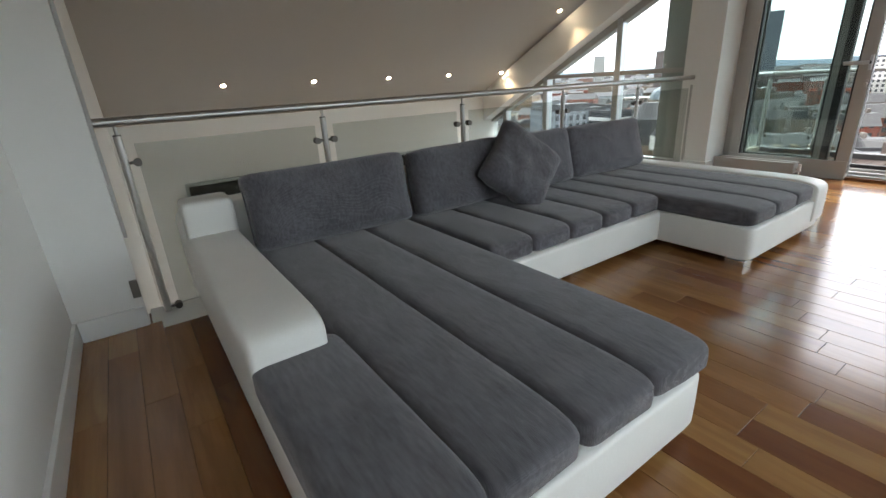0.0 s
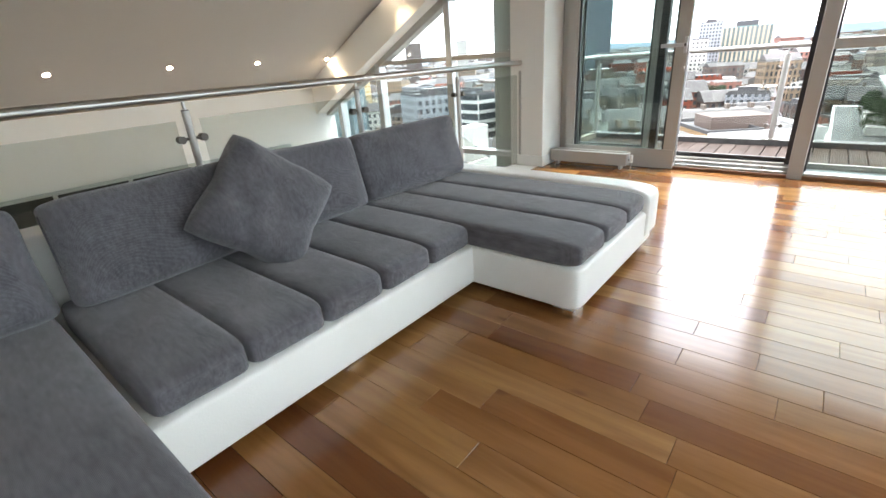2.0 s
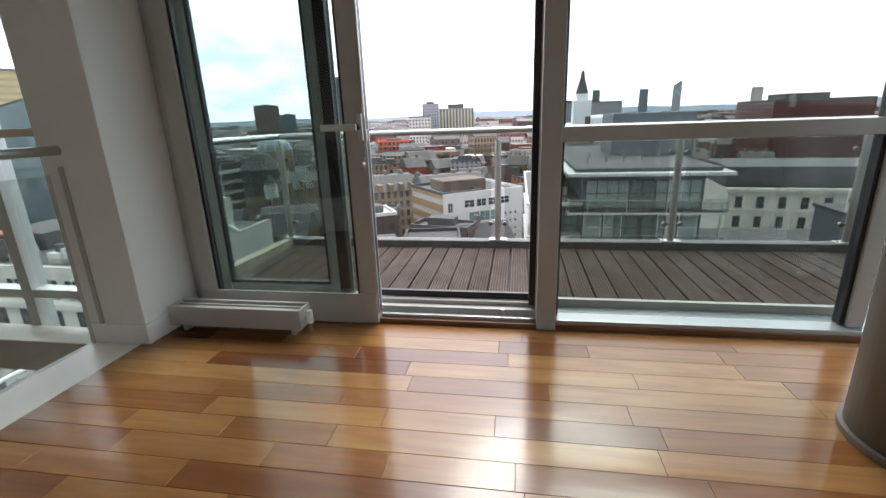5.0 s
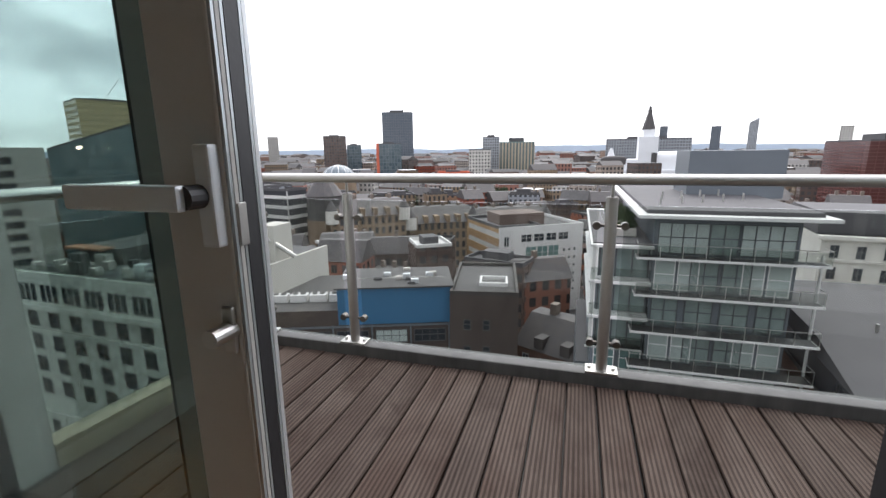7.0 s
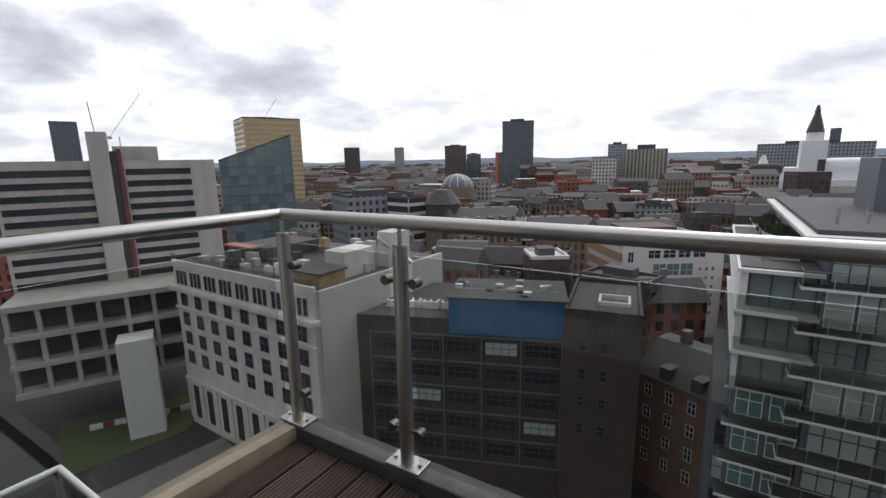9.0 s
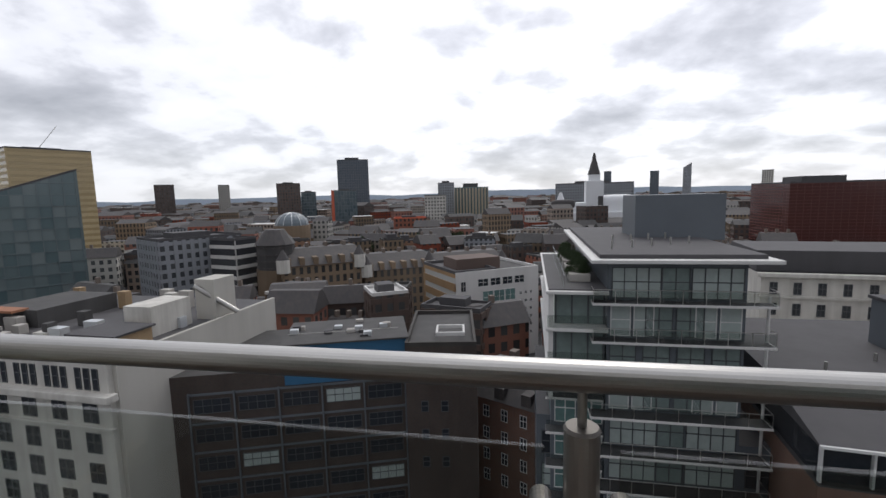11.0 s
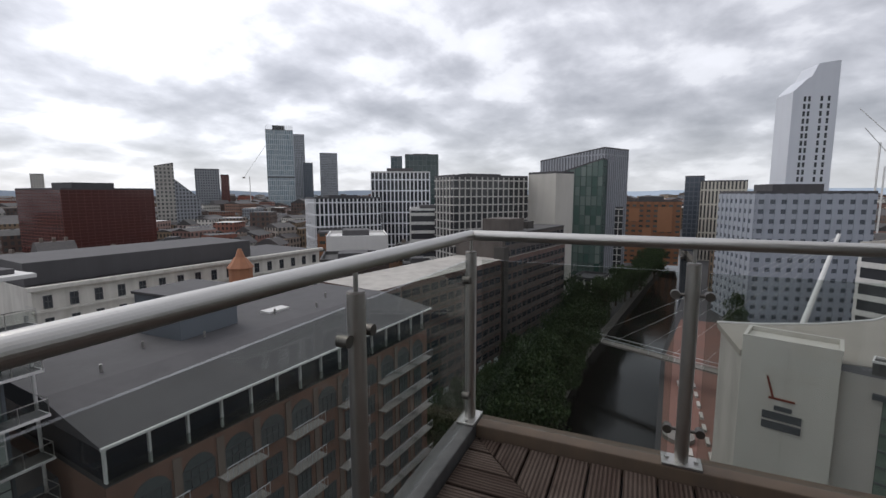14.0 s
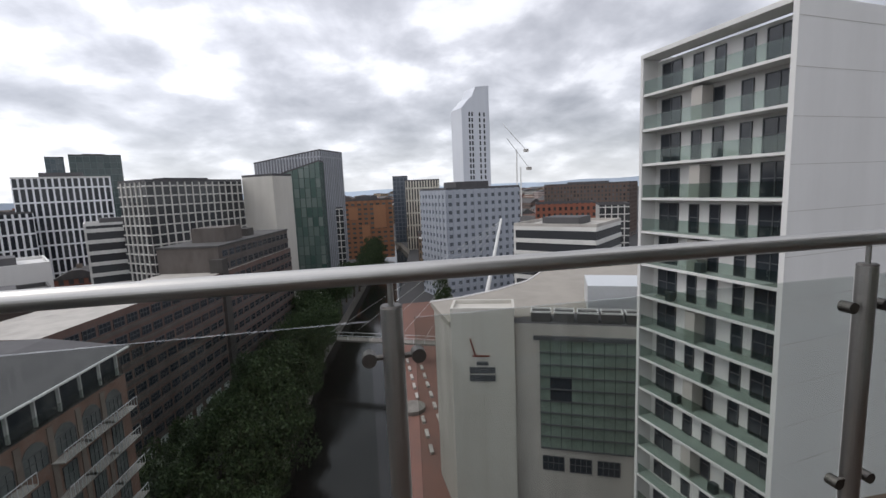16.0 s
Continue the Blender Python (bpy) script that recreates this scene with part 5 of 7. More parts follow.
        part("wing_glass", boxed(4.0, 8.5, 36.66, 36.69, z - 2.9, z - 1.9), GUARD, w).visible_shadow = False
    wing_pane = window_mesh(1.7, 2.3, 1, FRAME_WHITE, WINDOW_GREEN)
    for k in range(8):
        z = -14.9 - 2.95 * k
        window_rows(w, wing_pane, (5.5, 7.6), (z - 2.6,), 38.2)
        slab = part("balcony", boxed(3.9, 8.3, 37.0, 38.19, z - 0.16, z, bevel=0.02), ROOF_GREY, w)
        part("slab_edge", boxed(3.88, 8.32, 36.94, 36.998, z - 0.17, z + 0.01), WHITE_PANEL, slab)
        part("balcony_glass", boxed(3.95, 8.28, 37.03, 37.05, z + 0.05, z + 1.0), GUARD, slab).visible_shadow = False
        part("side_pane", boxed(4.30, 4.345, 40.0, 44.5, z - 2.5, z - 0.5), WINDOW_GREEN, w)
    part("terrace_floor", boxed(4.1, 8.5, 37.0, 58.0, -6.149, -6.05), ROOF_GREY, w)
    part("terrace_glass", boxed(5.3, 5.34, 37.2, 58.0, -6.04, -5.0), GUARD, w).visible_shadow = False
    for k in range(4):
        part("planter", boxed(5.9, 7.6, 40.0 + 4 * k, 42.6 + 4 * k, -6.04, -5.4, bevel=0.05), CONCRETE, w)
    blue = thing("blue_panel_flats", "blue-grey panelled flats stepping down to the street", "building")
    part("wall", walls(4.9, 18, STREET, -17.5, (BLUE_GREY, ROOF_GREY)), BLUE_GREY, blue).location = (3.2, 39.2, 0)
    part("side_wall", walls(5.0, 12, STREET, -18.5, (BLUE_GREY, ROOF_GREY)), BLUE_GREY, blue).location = (18.42, 38.2, 0)
    sq = window_mesh(1.8, 2.1, 1, FRAME_DARK, WINDOW_DARK)
    pq = window_mesh(1.8, 2.1, 1, FRAME_DARK, WINDOW_PALE)
    for r in range(6):
        window_rows(blue, pq if r % 2 else sq, (4.5, 6.7), (-21.0 - 3.0 * r,), 39.2)
        window_rows(blue, sq, (20.0, 22.2), (-22.0 - 3.0 * r,), 38.2)


def brick_warehouse():
    """The long red warehouse with a glazed top floor under a shallow grey roof."""
    b = thing("brick_warehouse_flats", "converted red brick warehouse with glazed top floor", "building")
    w = stand(b, (20.1, 31.3), (58.0, 27.4))
    eave = -14.0
    part("wall", walls(w, 20, STREET, eave - 3.0, (RED_BRICK, ROOF_DARK)), RED_BRICK, b)
    part("top_floor", boxed(0.3, w - 0.3, 0.7, 19.5, eave - 2.99, eave - 0.2), WINDOW_DARK, b, "dark glazed top storey")
    for x in spread(0.3, w - 0.3, 15):
        part("top_post", boxed(x - 0.07, x + 0.07, 0.42, 0.72, eave - 3.0, eave - 0.15), FRAME_WHITE, b)
    bm = bmesh.new()
    prism(bm, [(-0.5, eave - 0.15), (-0.5, eave), (7.5, eave + 1.35), (19.5, eave + 1.35), (19.5, eave - 0.15)], -0.3, w + 0.3, "x")
    part("roof", bm, ROOF_GREY, b)
    part("gutter", boxed(-0.3, w + 0.3, -0.66, -0.5, eave - 0.2, eave - 0.02), FRAME_WHITE, b, "white gutter edge")
    part("terrace_rail", boxed(0.2, w - 0.2, 0.05, 0.08, eave - 2.9, eave - 1.95), GUARD, b).visible_shadow = False
    arch = window_mesh(2.5, 2.5, 3, FRAME_DARK, WINDOW_GREY, 0.1, True)
    small = window_mesh(1.7, 2.1, 2, FRAME_DARK, WINDOW_GREY, 0.1)
    cols = spread(2.6, w - 2.4, 11)
    for r in range(7):
        z = eave - 6.3 - 3.35 * r
        for c, x in enumerate(cols):
            window_at(b, arch if r == 0 else small, pose(x, -0.02, z))
            if c % 2 == 0 or c == 9:
                slab = part("balcony", boxed(x - 1.9, x + 1.9, -1.15, 0.0, z - 0.26, z - 0.16), CONCRETE, b)
                bm = bmesh.new()
                for k in range(9):
                    tube(bm, (x - 1.85 + k * 0.4625, -1.2, z - 0.16), (x - 1.85 + k * 0.4625, -1.2, z + 0.85), 0.028, 4)
                tube(bm, (x - 1.88, -1.2, z + 0.87), (x + 1.88, -1.2, z + 0.87), 0.045, 6)
                part("balcony_rail", bm, ALU_LIGHT, slab)
    for x in [c + 1.75 for c in cols[:-1]]:
        part("pilaster", boxed(x - 0.3, x + 0.3, -0.12, 0.05, STREET + 4, eave - 3.3), RED_BRICK, b)
    for k in range(7):
        part("roof_vent", tube(bmesh.new(), (4 + 4.6 * k, 9 + (k * 3) % 5, eave + 1.3), (4 + 4.6 * k, 9 + (k * 3) % 5, eave + 2.0), 0.12, 8), STEEL_DULL, b)
    part("roof_light", boxed(22, 25, 11.5, 13, eave + 1.34, eave + 1.6), WHITE_PANEL, b)
    p = thing("roof_plant_cube", "blue-grey clad plant cube on the warehouse roof", "plant room")
    part("body", boxed(32.6, 39.2, 41.0, 47.5, -12.66, -8.6, bevel=0.05), BLUE_GREY, p)
    part("rim", boxed(32.4, 39.4, 40.8, 47.7, -8.599, -8.3, bevel=0.05), ROOF_GREY, p)
    r = thing("white_rear_block", "low white rendered block behind the warehouse", "building")
    part("wall", walls(34, 9, STREET, -14.2, (WHITE_PANEL, ROOF_GREY)), WHITE_PANEL, r).location = (22, 50.2, 0)
    part("roof", boxed(21.6, 56.4, 49.8, 59.6, -14.19, -13.9), ROOF_GREY, r)
    sq = window_mesh(0.9, 1.3, 0, FRAME_DARK, WINDOW_DARK)
    window_rows(r, sq, spread(24, 54, 9), (-16.6,), 50.2)


def stone_palazzo():
    b = thing("white_stone_palace", "long white stone building with grey roof storey", "building")
    w = stand(b, (36.0, 74.5), (86.0, 68.0))
    top = -11.2
    part("wall", walls(w, 18, STREET, top, (STONE_PALE, ROOF_GREY)), STONE_PALE, b)
    part("cornice", boxed(-0.6, w + 0.6, -0.7, 0.2, top - 0.3, top + 0.3, bevel=0.1), STONE_PALE, b)
    part("string_course", boxed(-0.3, w + 0.3, -0.35, 0.1, top - 3.4, top - 3.1), STONE_PALE, b)
    part("roof_storey", boxed(0, w - 16, 2.2, 16, top + 0.1, top + 3.3, bevel=0.1), ROOF_GREY, b, "grey metal roof storey")
    sash = window_mesh(1.0, 1.8, 1, FRAME_DARK, WINDOW_DARK)
    window_rows(b, sash, spread(1.6, w - 1.6, 17), (top - 2.9, top - 6.0, top - 9.4))
    t = thing("terracotta_turret", "small orange terracotta turret", "turret")
    part("shaft", tube(bmesh.new(), (60, 63.5, -24), (60, 63.5, -11.2), 1.9, 8), TERRACOTTA, t)
    part("cap", tube(bmesh.new(), (60, 63.5, -11.2), (60, 63.5, -9.4), 2.2, 8, 0.9), TERRACOTTA, t)
    part("lantern", tube(bmesh.new(), (60, 63.5, -9.4), (60, 63.5, -8.0), 0.8, 8, 0.3), TERRACOTTA, t)


def brown_slab():
    """The long red-brown slab block along the far bank."""
    b = thing("brown_slab_block", "long red-brown brick slab block along the river", "building")
    w = stand(b, (68.0, 41.3), (153.0, 23.4))
    top, split = -15.0, 45.0
    part("wall", walls(w, 14, STREET, top, (SLAB_BRICK, CONCRETE)), SLAB_BRICK, b)
    part("tall_part", boxed(split, w, 0.6, 14.5, top, top + 5.6), SLAB_BRICK, b)
    part("tall_roof", boxed(split - 0.2, w + 0.2, 0.4, 14.7, top + 5.601, top + 6.0), ROOF_DARK, b)
    part("stair_tower", boxed(split - 1.3, split + 1.1, -0.7, 2.2, STREET, top + 3.0), BROWN_BRICK, b)
    part("roof_house", boxed(split + 8, split + 17, 3, 11, top + 6.0, top + 9.4), SLAB_BRICK, b)
    part("roof_house", boxed(split + 22, split + 26, 4, 9, top + 6.0, top + 8.0), BROWN_BRICK, b)
    strip = window_mesh(2.3, 1.5, 2, FRAME_DARK, WINDOW_DARK, 0.08)
    for r in range(8):
        z = top - 2.6 - 2.95 * r
        part("band", boxed(0, split - 1.4, -0.16, 0.05, z - 0.85, z - 0.25), SLAB_BRICK, b)
        window_rows(b, strip, spread(1.6, split - 3.2, 15), (z,), -0.02)
    for r in range(10):
        z = top + 3.2 - 2.95 * r
        window_rows(b, strip, spread(split + 2.8, w - 1.6, 13), (z,), 0.58 if z > top else -0.02)
        part("band", boxed(split + 1.2, w, 0.42 if z > top else -0.16, 0.62, z - 0.85, z - 0.25), SLAB_BRICK, b)
    low = window_mesh(2.0, 2.4, 1, FRAME_WHITE, WINDOW_PALE, 0.08)
    window_rows(b, low, spread(1.5, w - 2, 24), (STREET + 0.9,), -0.05)


def white_flats():
    """The white high-rise with full-width balconies."""
    b = thing("white_apartment_tower", "white apartment tower with glass-fronted balconies", "building")
    left, right = (29.1, -25.15), (40.4, -23.45)
    w = stand(b, left, right)
    ob_low, top, storey = STREET, 10.8, 2.78
    part("wall", walls(w, 26, ob_low, top, (WHITE_PANEL, ROOF_GREY)), WHITE_PANEL, b).matrix_local = pose(w, 0, 0, 0, 0, 180)
    part("end_wall", boxed(-0.35, 0.0, -26, 1.55, ob_low, top + 0.55, bevel=0.03), WHITE_PANEL, b, "blank white end wall with panel joints")
    part("end_fin", boxed(w, w + 0.3, -2.0, 1.5, ob_low, top + 0.55, bevel=0.03), WHITE_PANEL, b)
    part("roof_slab", boxed(0.01, w - 0.01, -0.2, 1.6, top + 0.2, top + 0.55, bevel=0.03), WHITE_PANEL, b)
    for k in range(19):
        part("panel_joint", boxed(-0.362, -0.34, -25.9, 1.5, top - 0.6 - storey * k, top - 0.57 - storey * k), CONCRETE, b)
    door = window_mesh(1.9, 2.3, 1, FRAME_DARK, WINDOW_DARK, 0.1)
    slot = window_mesh(0.85, 2.25, 0, FRAME_DARK, WINDOW_DARK, 0.1)
    screen = boxed(-0.45, 0.45, 0, 1.1, 0, 2.4)
    screen_mesh = mesh_of("divider", screen, CONCRETE)
    for k in range(18):
        z = top + 0.2 - storey * (k + 1)
        slab = part("balcony", boxed(0.02, w - 0.02, 0.01, 1.45, z - 0.2, z, bevel=0.02), WHITE_PANEL, b, "thin concrete balcony slab")
        g = part("balcony_glass", boxed(0.05, w - 0.05, 1.38, 1.40, z + 0.03, z + 1.05), GUARD_GREEN, slab)
        g.visible_shadow = False
        for x, m in ((1.5, door), (3.6, slot), (5.7, slot), (7.5, slot), (9.9, door)):
            window_at(b, m, pose(x, 0.02, z, 0, 0, 180))
        if k % 2 == 1:
            part("divider", screen_mesh, CONCRETE, b).location = (6.6, 0.05, z)
        if k in (3, 5, 6, 8, 9, 11, 13):
            x = 1.2 + (k * 2.7) % 9
            part("balcony_chair", boxed(x, x + 0.6, 0.7, 1.2, z, z + 0.75, bevel=0.05), FRAME_DARK, slab)


GUARD_GREEN = glass("green_guard_glass", (0.70, 0.77, 0.745), 0.04, 0.4)


def hotel():
    """The riverside hotel: sign tower, glazed hall and curved roof."""
    b = thing("riverside_hotel", "stone-clad riverside hotel with tall sign tower", "hotel")
    w = stand(b, (57.3, -8.55), (55.0, -15.75))
    top = -13.4
    part("sign_tower", boxed(0, w, 0, 4.2, STREET, top, bevel=0.05), STONE_BLANK, b, "pale stone sign tower")
    part("tower_rim", parapet(w + 0.1, 4.3, top + 0.001, 0.3, 0.5), STONE_BLANK, b)
    for k in range(9):
        part("stone_joint", boxed(0.02, w - 0.02, -0.018, 0.01, top - 3.2 * (k + 1), top - 3.15 - 3.2 * k), CONCRETE, b)
    part("stone_joint", boxed(w / 2 - 0.03, w / 2 + 0.03, -0.018, 0.01, STREET, top), CONCRETE, b)
    bm = bmesh.new()
    prism(bm, [(2.75, top - 5.3), (2.95, top - 5.3), (2.35, top - 3.2), (2.2, top - 3.3)], -0.13, 0.0, "y")
    part("sign_stroke", bm, SIGN_RED, b)
    part("sign_stroke", boxed(2.5, 4.6, -0.13, 0.0, top - 5.5, top - 5.3), SIGN_RED, b)
    part("sign_line", boxed(3.0, 4.4, -0.13, 0.0, top - 6.55, top - 6.1), FRAME_DARK, b)
    part("sign_line", boxed(2.1, 5.2, -0.13, 0.0, top - 7.55, top - 6.8), FRAME_DARK, b)
    part("sign_line", boxed(2.1, 5.2, -0.13, 0.0, top - 8.55, top - 7.8), FRAME_DARK, b)
    h = thing("hotel_hall", "beige hotel wing with a tall green glass wall", "hotel")
    w2 = stand(h, (56.0, -15.85), (48.6, -31.65))
    part("wall", walls(w2, 24, STREET, -15.0, (CONCRETE, ROOF_GREY)), CONCRETE, h)
    part("head_band", boxed(2.5, w2, -0.35, 0.1, -16.9, -16.4), FRAME_DARK, h)
    cols, rows = 9, 9
    gx0, gx1, gz0, gz1 = 3.2, 14.2, -30.6, -16.9
    part("glass_back", boxed(gx0, gx1, -0.02, 0.06, gz0, gz1), WINDOW_DARK, h)
    pane_a = mesh_of("glass_pane", boxed(0.03, (gx1 - gx0) / cols - 0.03, -0.07, -0.03, 0.03, (gz1 - gz0) / rows - 0.03), HOTEL_GLASS)
    for r in range(rows):
        for c in range(cols):
            if (r, c) in ((5, 1), (5, 2), (4, 1), (4, 2)):
                continue
            part("glass_pane", pane_a, None, h).location = (gx0 + c * (gx1 - gx0) / cols, 0, gz0 + r * (gz1 - gz0) / rows)
        part("ledge", boxed(gx0, gx1, -0.3, -0.08, gz0 + r * (gz1 - gz0) / rows - 0.05, gz0 + r * (gz1 - gz0) / rows + 0.05), FRAME_DARK, h)
    slot = window_mesh(2.6, 1.9, 3, FRAME_DARK, WINDOW_DARK)
    window_rows(h, slot, (4.7, 7.9, 11.1), (-33.6,))
    for k in range(5):
        x = 2.2 + 2.7 * k
        unit = part("roof_unit", boxed(x, x + 2.3, 0.8, 2.6, -15.0, -13.9, bevel=0.06), ROOF_DARK, h)
        part("unit_frame", parapet(2.4, 1.9, -13.899, 0.12, 0.2), WHITE_PANEL, unit).location = (x - 0.05, 0.75, 0)
    part("roof_house", boxed(9, 20, 6, 13, -15.0, -11.6, bevel=0.1), ALU_LIGHT, h)
    r = thing("hotel_curved_roof", "sweeping beige curved hotel roof", "roof")
    outline = [(58.5, -8.6), (69.1, -8.0), (70.0, -12.5), (73.0, -19.3), (78.0, -26.5), (86.9, -33.4), (101.2, -41.0), (104.0, -50.0), (100.0, -70.0), (60.0, -70.0), (57.0, -31.0)]
    part("deck", prism(bmesh.new(), outline, -15.6, -14.95, "z"), HOTEL_ROOF, r)
    rim = bmesh.new()
    for (xa, ya), (xb, yb) in zip(outline[1:8], outline[2:8]):
        tube(rim, (xa, ya, -14.9), (xb, yb, -14.9), 0.16, 6)
    part("roof_edge", rim, WHITE_PANEL, r, "pale curved roof edge")
    part("wall", prism(bmesh.new(), [(x * 0.98 + 1.2, y * 0.98 - 0.6) for x, y in outline], STREET, -15.61, "z"), CONCRETE, r)


HOTEL_ROOF = streaked("weathered_beige_roof", (0.29, 0.265, 0.23), (0.20, 0.185, 0.16), 0.8, 0.6, 0.12)
HOTEL_GLASS = plain("murky_green_hotel_glass", (0.15, 0.19, 0.16), 0.12, 0, 0.45, 0.35, 2.0, 0.0)
SIGN_RED = plain("rust_red_sign", (0.16, 0.045, 0.03), 0.5, 0, 0.1, 4.0, 30.0, 0.0)


def footbridge():
    b = thing("footbridge", "slender white footbridge with inclined mast", "bridge")
    a, c = Vector((127.5, 16.5, -36.6)), Vector((111.0, -18.5, -36.6))
    d = (c - a).normalized()
    n = Vector((-d.y, d.x, 0)) * 1.3
    bm = bmesh.new()
    prism(bm, [tuple((a + n).xy), tuple((c + n).xy), tuple((c - n).xy), tuple((a - n).xy)], -37.0, -36.6, "z")
    part("deck", bm, QUAY, b)
    for s in (1, -1):
        part("handrail", tube(bmesh.new(), a + n * s + Vector((0, 0, 1.2)), c + n * s + Vector((0, 0, 1.2)), 0.06, 6), ALU_LIGHT, b)
        for k in range(14):
            p = a.lerp(c, k / 13) + n * s
            part("baluster", tube(bmesh.new(), p, p + Vector((0, 0, 1.2)), 0.04, 5), ALU_LIGHT, b)
    part("mast", tube(bmesh.new(), (100.0, -21.0, -41), (112.0, -33.0, -6.5), 0.75, 12, 0.3), FRAME_WHITE, b, "white inclined mast")
    for k in range(5):
        part("stay", tube(bmesh.new(), a.lerp(c, 0.1 + 0.18 * k), (112.0, -33.0, -7.0), 0.022, 5), FRAME_WHITE, b)
    q = thing("riverside_walk", "red paved riverside walk with pale benches", "pavement")
    part("paving", prism(bmesh.new(), [(52, -2.2), (66, -2.4), (135, -6.5), (175, -13), (175, -26), (120, -18), (66, -13), (52, -12)], STREET + 0.004, STREET + 0.12, "z"), PAVING, q)
    for k in range(9):
        x = 74 + 5.0 * k
        part("bench", boxed(x, x + 2.4, -8.2 - 0.05 * k, -7.6 - 0.05 * k, STREET + 0.12, STREET + 0.6), CONCRETE, q)
        part("bench", boxed(x, x + 2.4, -11.2 - 0.05 * k, -10.6 - 0.05 * k, STREET + 0.12, STREET + 0.6), CONCRETE, q)
    part("round_bed", tube(bmesh.new(), (90, -6.5, STREET + 0.1), (90, -6.5, STREET + 0.9), 2.6, 24), QUAY, q)


def concrete_office():
    b = thing("banded_concrete_office", "banded concrete office slab with service shaft", "building")
    w = stand(b, (-95.5, 24.5), (-82.3, 53.6))
    part("wall", walls(w, 16, STREET + 19, 2.6, (CONCRETE, ROOF_GREY)), CONCRETE, b)
    for k in range(11):
        z = 1.2 - 2.05 * k
        part("window_band", boxed(0.5, 12.6, -0.06, 0.1, z - 1.2, z - 0.1), WINDOW_DARK, b)
        part("window_band", boxed(17.6, w - 4.2, -0.06, 0.1, z - 1.2, z - 0.1), WINDOW_DARK, b)
        part("ledge", boxed(0.3, 12.7, -0.30, -0.062, z - 0.1, z + 0.12), CONCRETE, b)
        part("ledge", boxed(17.5, w - 4.0, -0.30, -0.062, z - 0.1, z + 0.12), CONCRETE, b)
    part("shaft", boxed(12.8, 15.6, -1.6, 4, STREET + 10, 7.4, bevel=0.05), CONCRETE, b)
    part("dark_slot", boxed(15.7, 16.6, -0.3, 3, STREET + 10, 4.2), ROOF_DARK, b)
    part("red_shaft", boxed(16.62, 17.3, -0.5, 3, STREET + 10, 4.6), F_REDDARK, b)
    part("roof_house", boxed(16, 23, 4, 12, 2.6, 5.2), CONCRETE, b)
    part("mast", tube(bmesh.new(), (14, 1, 7.4), (13.6, 1, 12.5), 0.07, 5), FRAME_DARK, b)
    p = thing("concrete_podium", "weathered concrete podium with open deck levels", "building")
    w2 = stand(p, (-86, 20.0), (-73.5, 44.0))
    for k, z in enumerate((-18.6, -23.2, -27.8, -32.4)):
        part("deck", boxed(0, w2, 0, 22, z - 0.9, z, bevel=0.05), CONCRETE, p)
        if k < 3:
            part("back_wall", boxed(0.2, w2 - 0.2, 3.0, 3.3, z - 4.6, z - 0.91), ROOF_DARK, p)
            for x in spread(0.5, w2 - 0.5, 8):
                part("pier", boxed(x - 0.3, x + 0.3, 0.3, 1.0, z - 4.6, z - 0.905), CONCRETE, p)
    part("white_box", boxed(w2 - 13.5, w2 - 8.5, -5.0, 0.0, STREET, -25.5, bevel=0.05), WHITE_PANEL, p, "pale blue-white lift box")
    g = structure("verge", prism(bmesh.new(), [(-92, 26), (-74, 20), (-70, 36), (-80, 46)], STREET + 0.004, STREET + 0.05, "z"), GRASS, "rough grass verge beside the road", "verge")
    r = thing("road_barrier", "red and white striped road barrier", "barrier")
    for k in range(16):
        t0 = k / 16
        a = Vector((-84.0 + 14 * t0, 28.5 + 22 * t0, STREET))
        seg = part("barrier_block", boxed(-0.95, 0.95, -0.25, 0.25, 0, 0.95, bevel=0.05), SIGN_RED if k % 2 else WHITE_PANEL, r)
        seg.matrix_local = pose(a.x, a.y, a.z, 0, 0, 57.5)
    bridge = thing("road_bridge", "dark stone arched road bridge over the river", "bridge")
    bm = bmesh.new()
    arch = [(-24, -46)] + [(11 * math.cos(radians(a)) , -46 + 3.4 * math.sin(radians(a))) for a in range(180, -1, -15)] + [(24, -46), (24, -41.4), (-24, -41.4)]
    prism(bm, arch, -4.5, 4.5, "y")
    part("span", bm, QUAY, bridge)
    bridge.matrix_world = pose(-62, 13, 0, 0, 0, 80)


for make in (stone_office, brown_office, red_terrace, balcony_block, brick_warehouse, stone_palazzo, brown_slab, white_flats, hotel, footbridge, concrete_office):
    make()

# ---- buildings of the middle distance and the skyline ----
B = building
B("gold_tower", "gold-brown banded office tower", (-266.9, 191.2), (-252.1, 225.8), 30, 32.0, F_GOLD, ROOF_GREY, 2)
B("glass_wedge_office", "green glass office with sloping roofline", (-157.9, 102.4), (-142.3, 123.5), 30, 3.0, F_WEDGE, slant=9.5)
B("dark_far_tower", "dark glass tower far off", (-472.5, 156.6), (-466.4, 174.0), 30, 39.7, F_BLACK)
B("brown_flats_tower", "brown brick residential tower", (-515.3, 543.6), (-497.3, 560.2), 30, 26.0, F_BROWN)
B("white_slim_tower", "slim white residential tower", (-545.8, 714.8), (-530.8, 726.1), 30, 30.0, F_PALE)
B("brown_office_tower", "dark brown office tower", (-267.5, 445.7), (-246.2, 458.0), 25, 18.5, F_BROWN, ROOF_DARK, 2)
B("grey_office_tower", "grey glass office tower", (-265.0, 493.3), (-249.8, 501.2), 25, 9.6, F_GLASS, ROOF_GREY, 2)
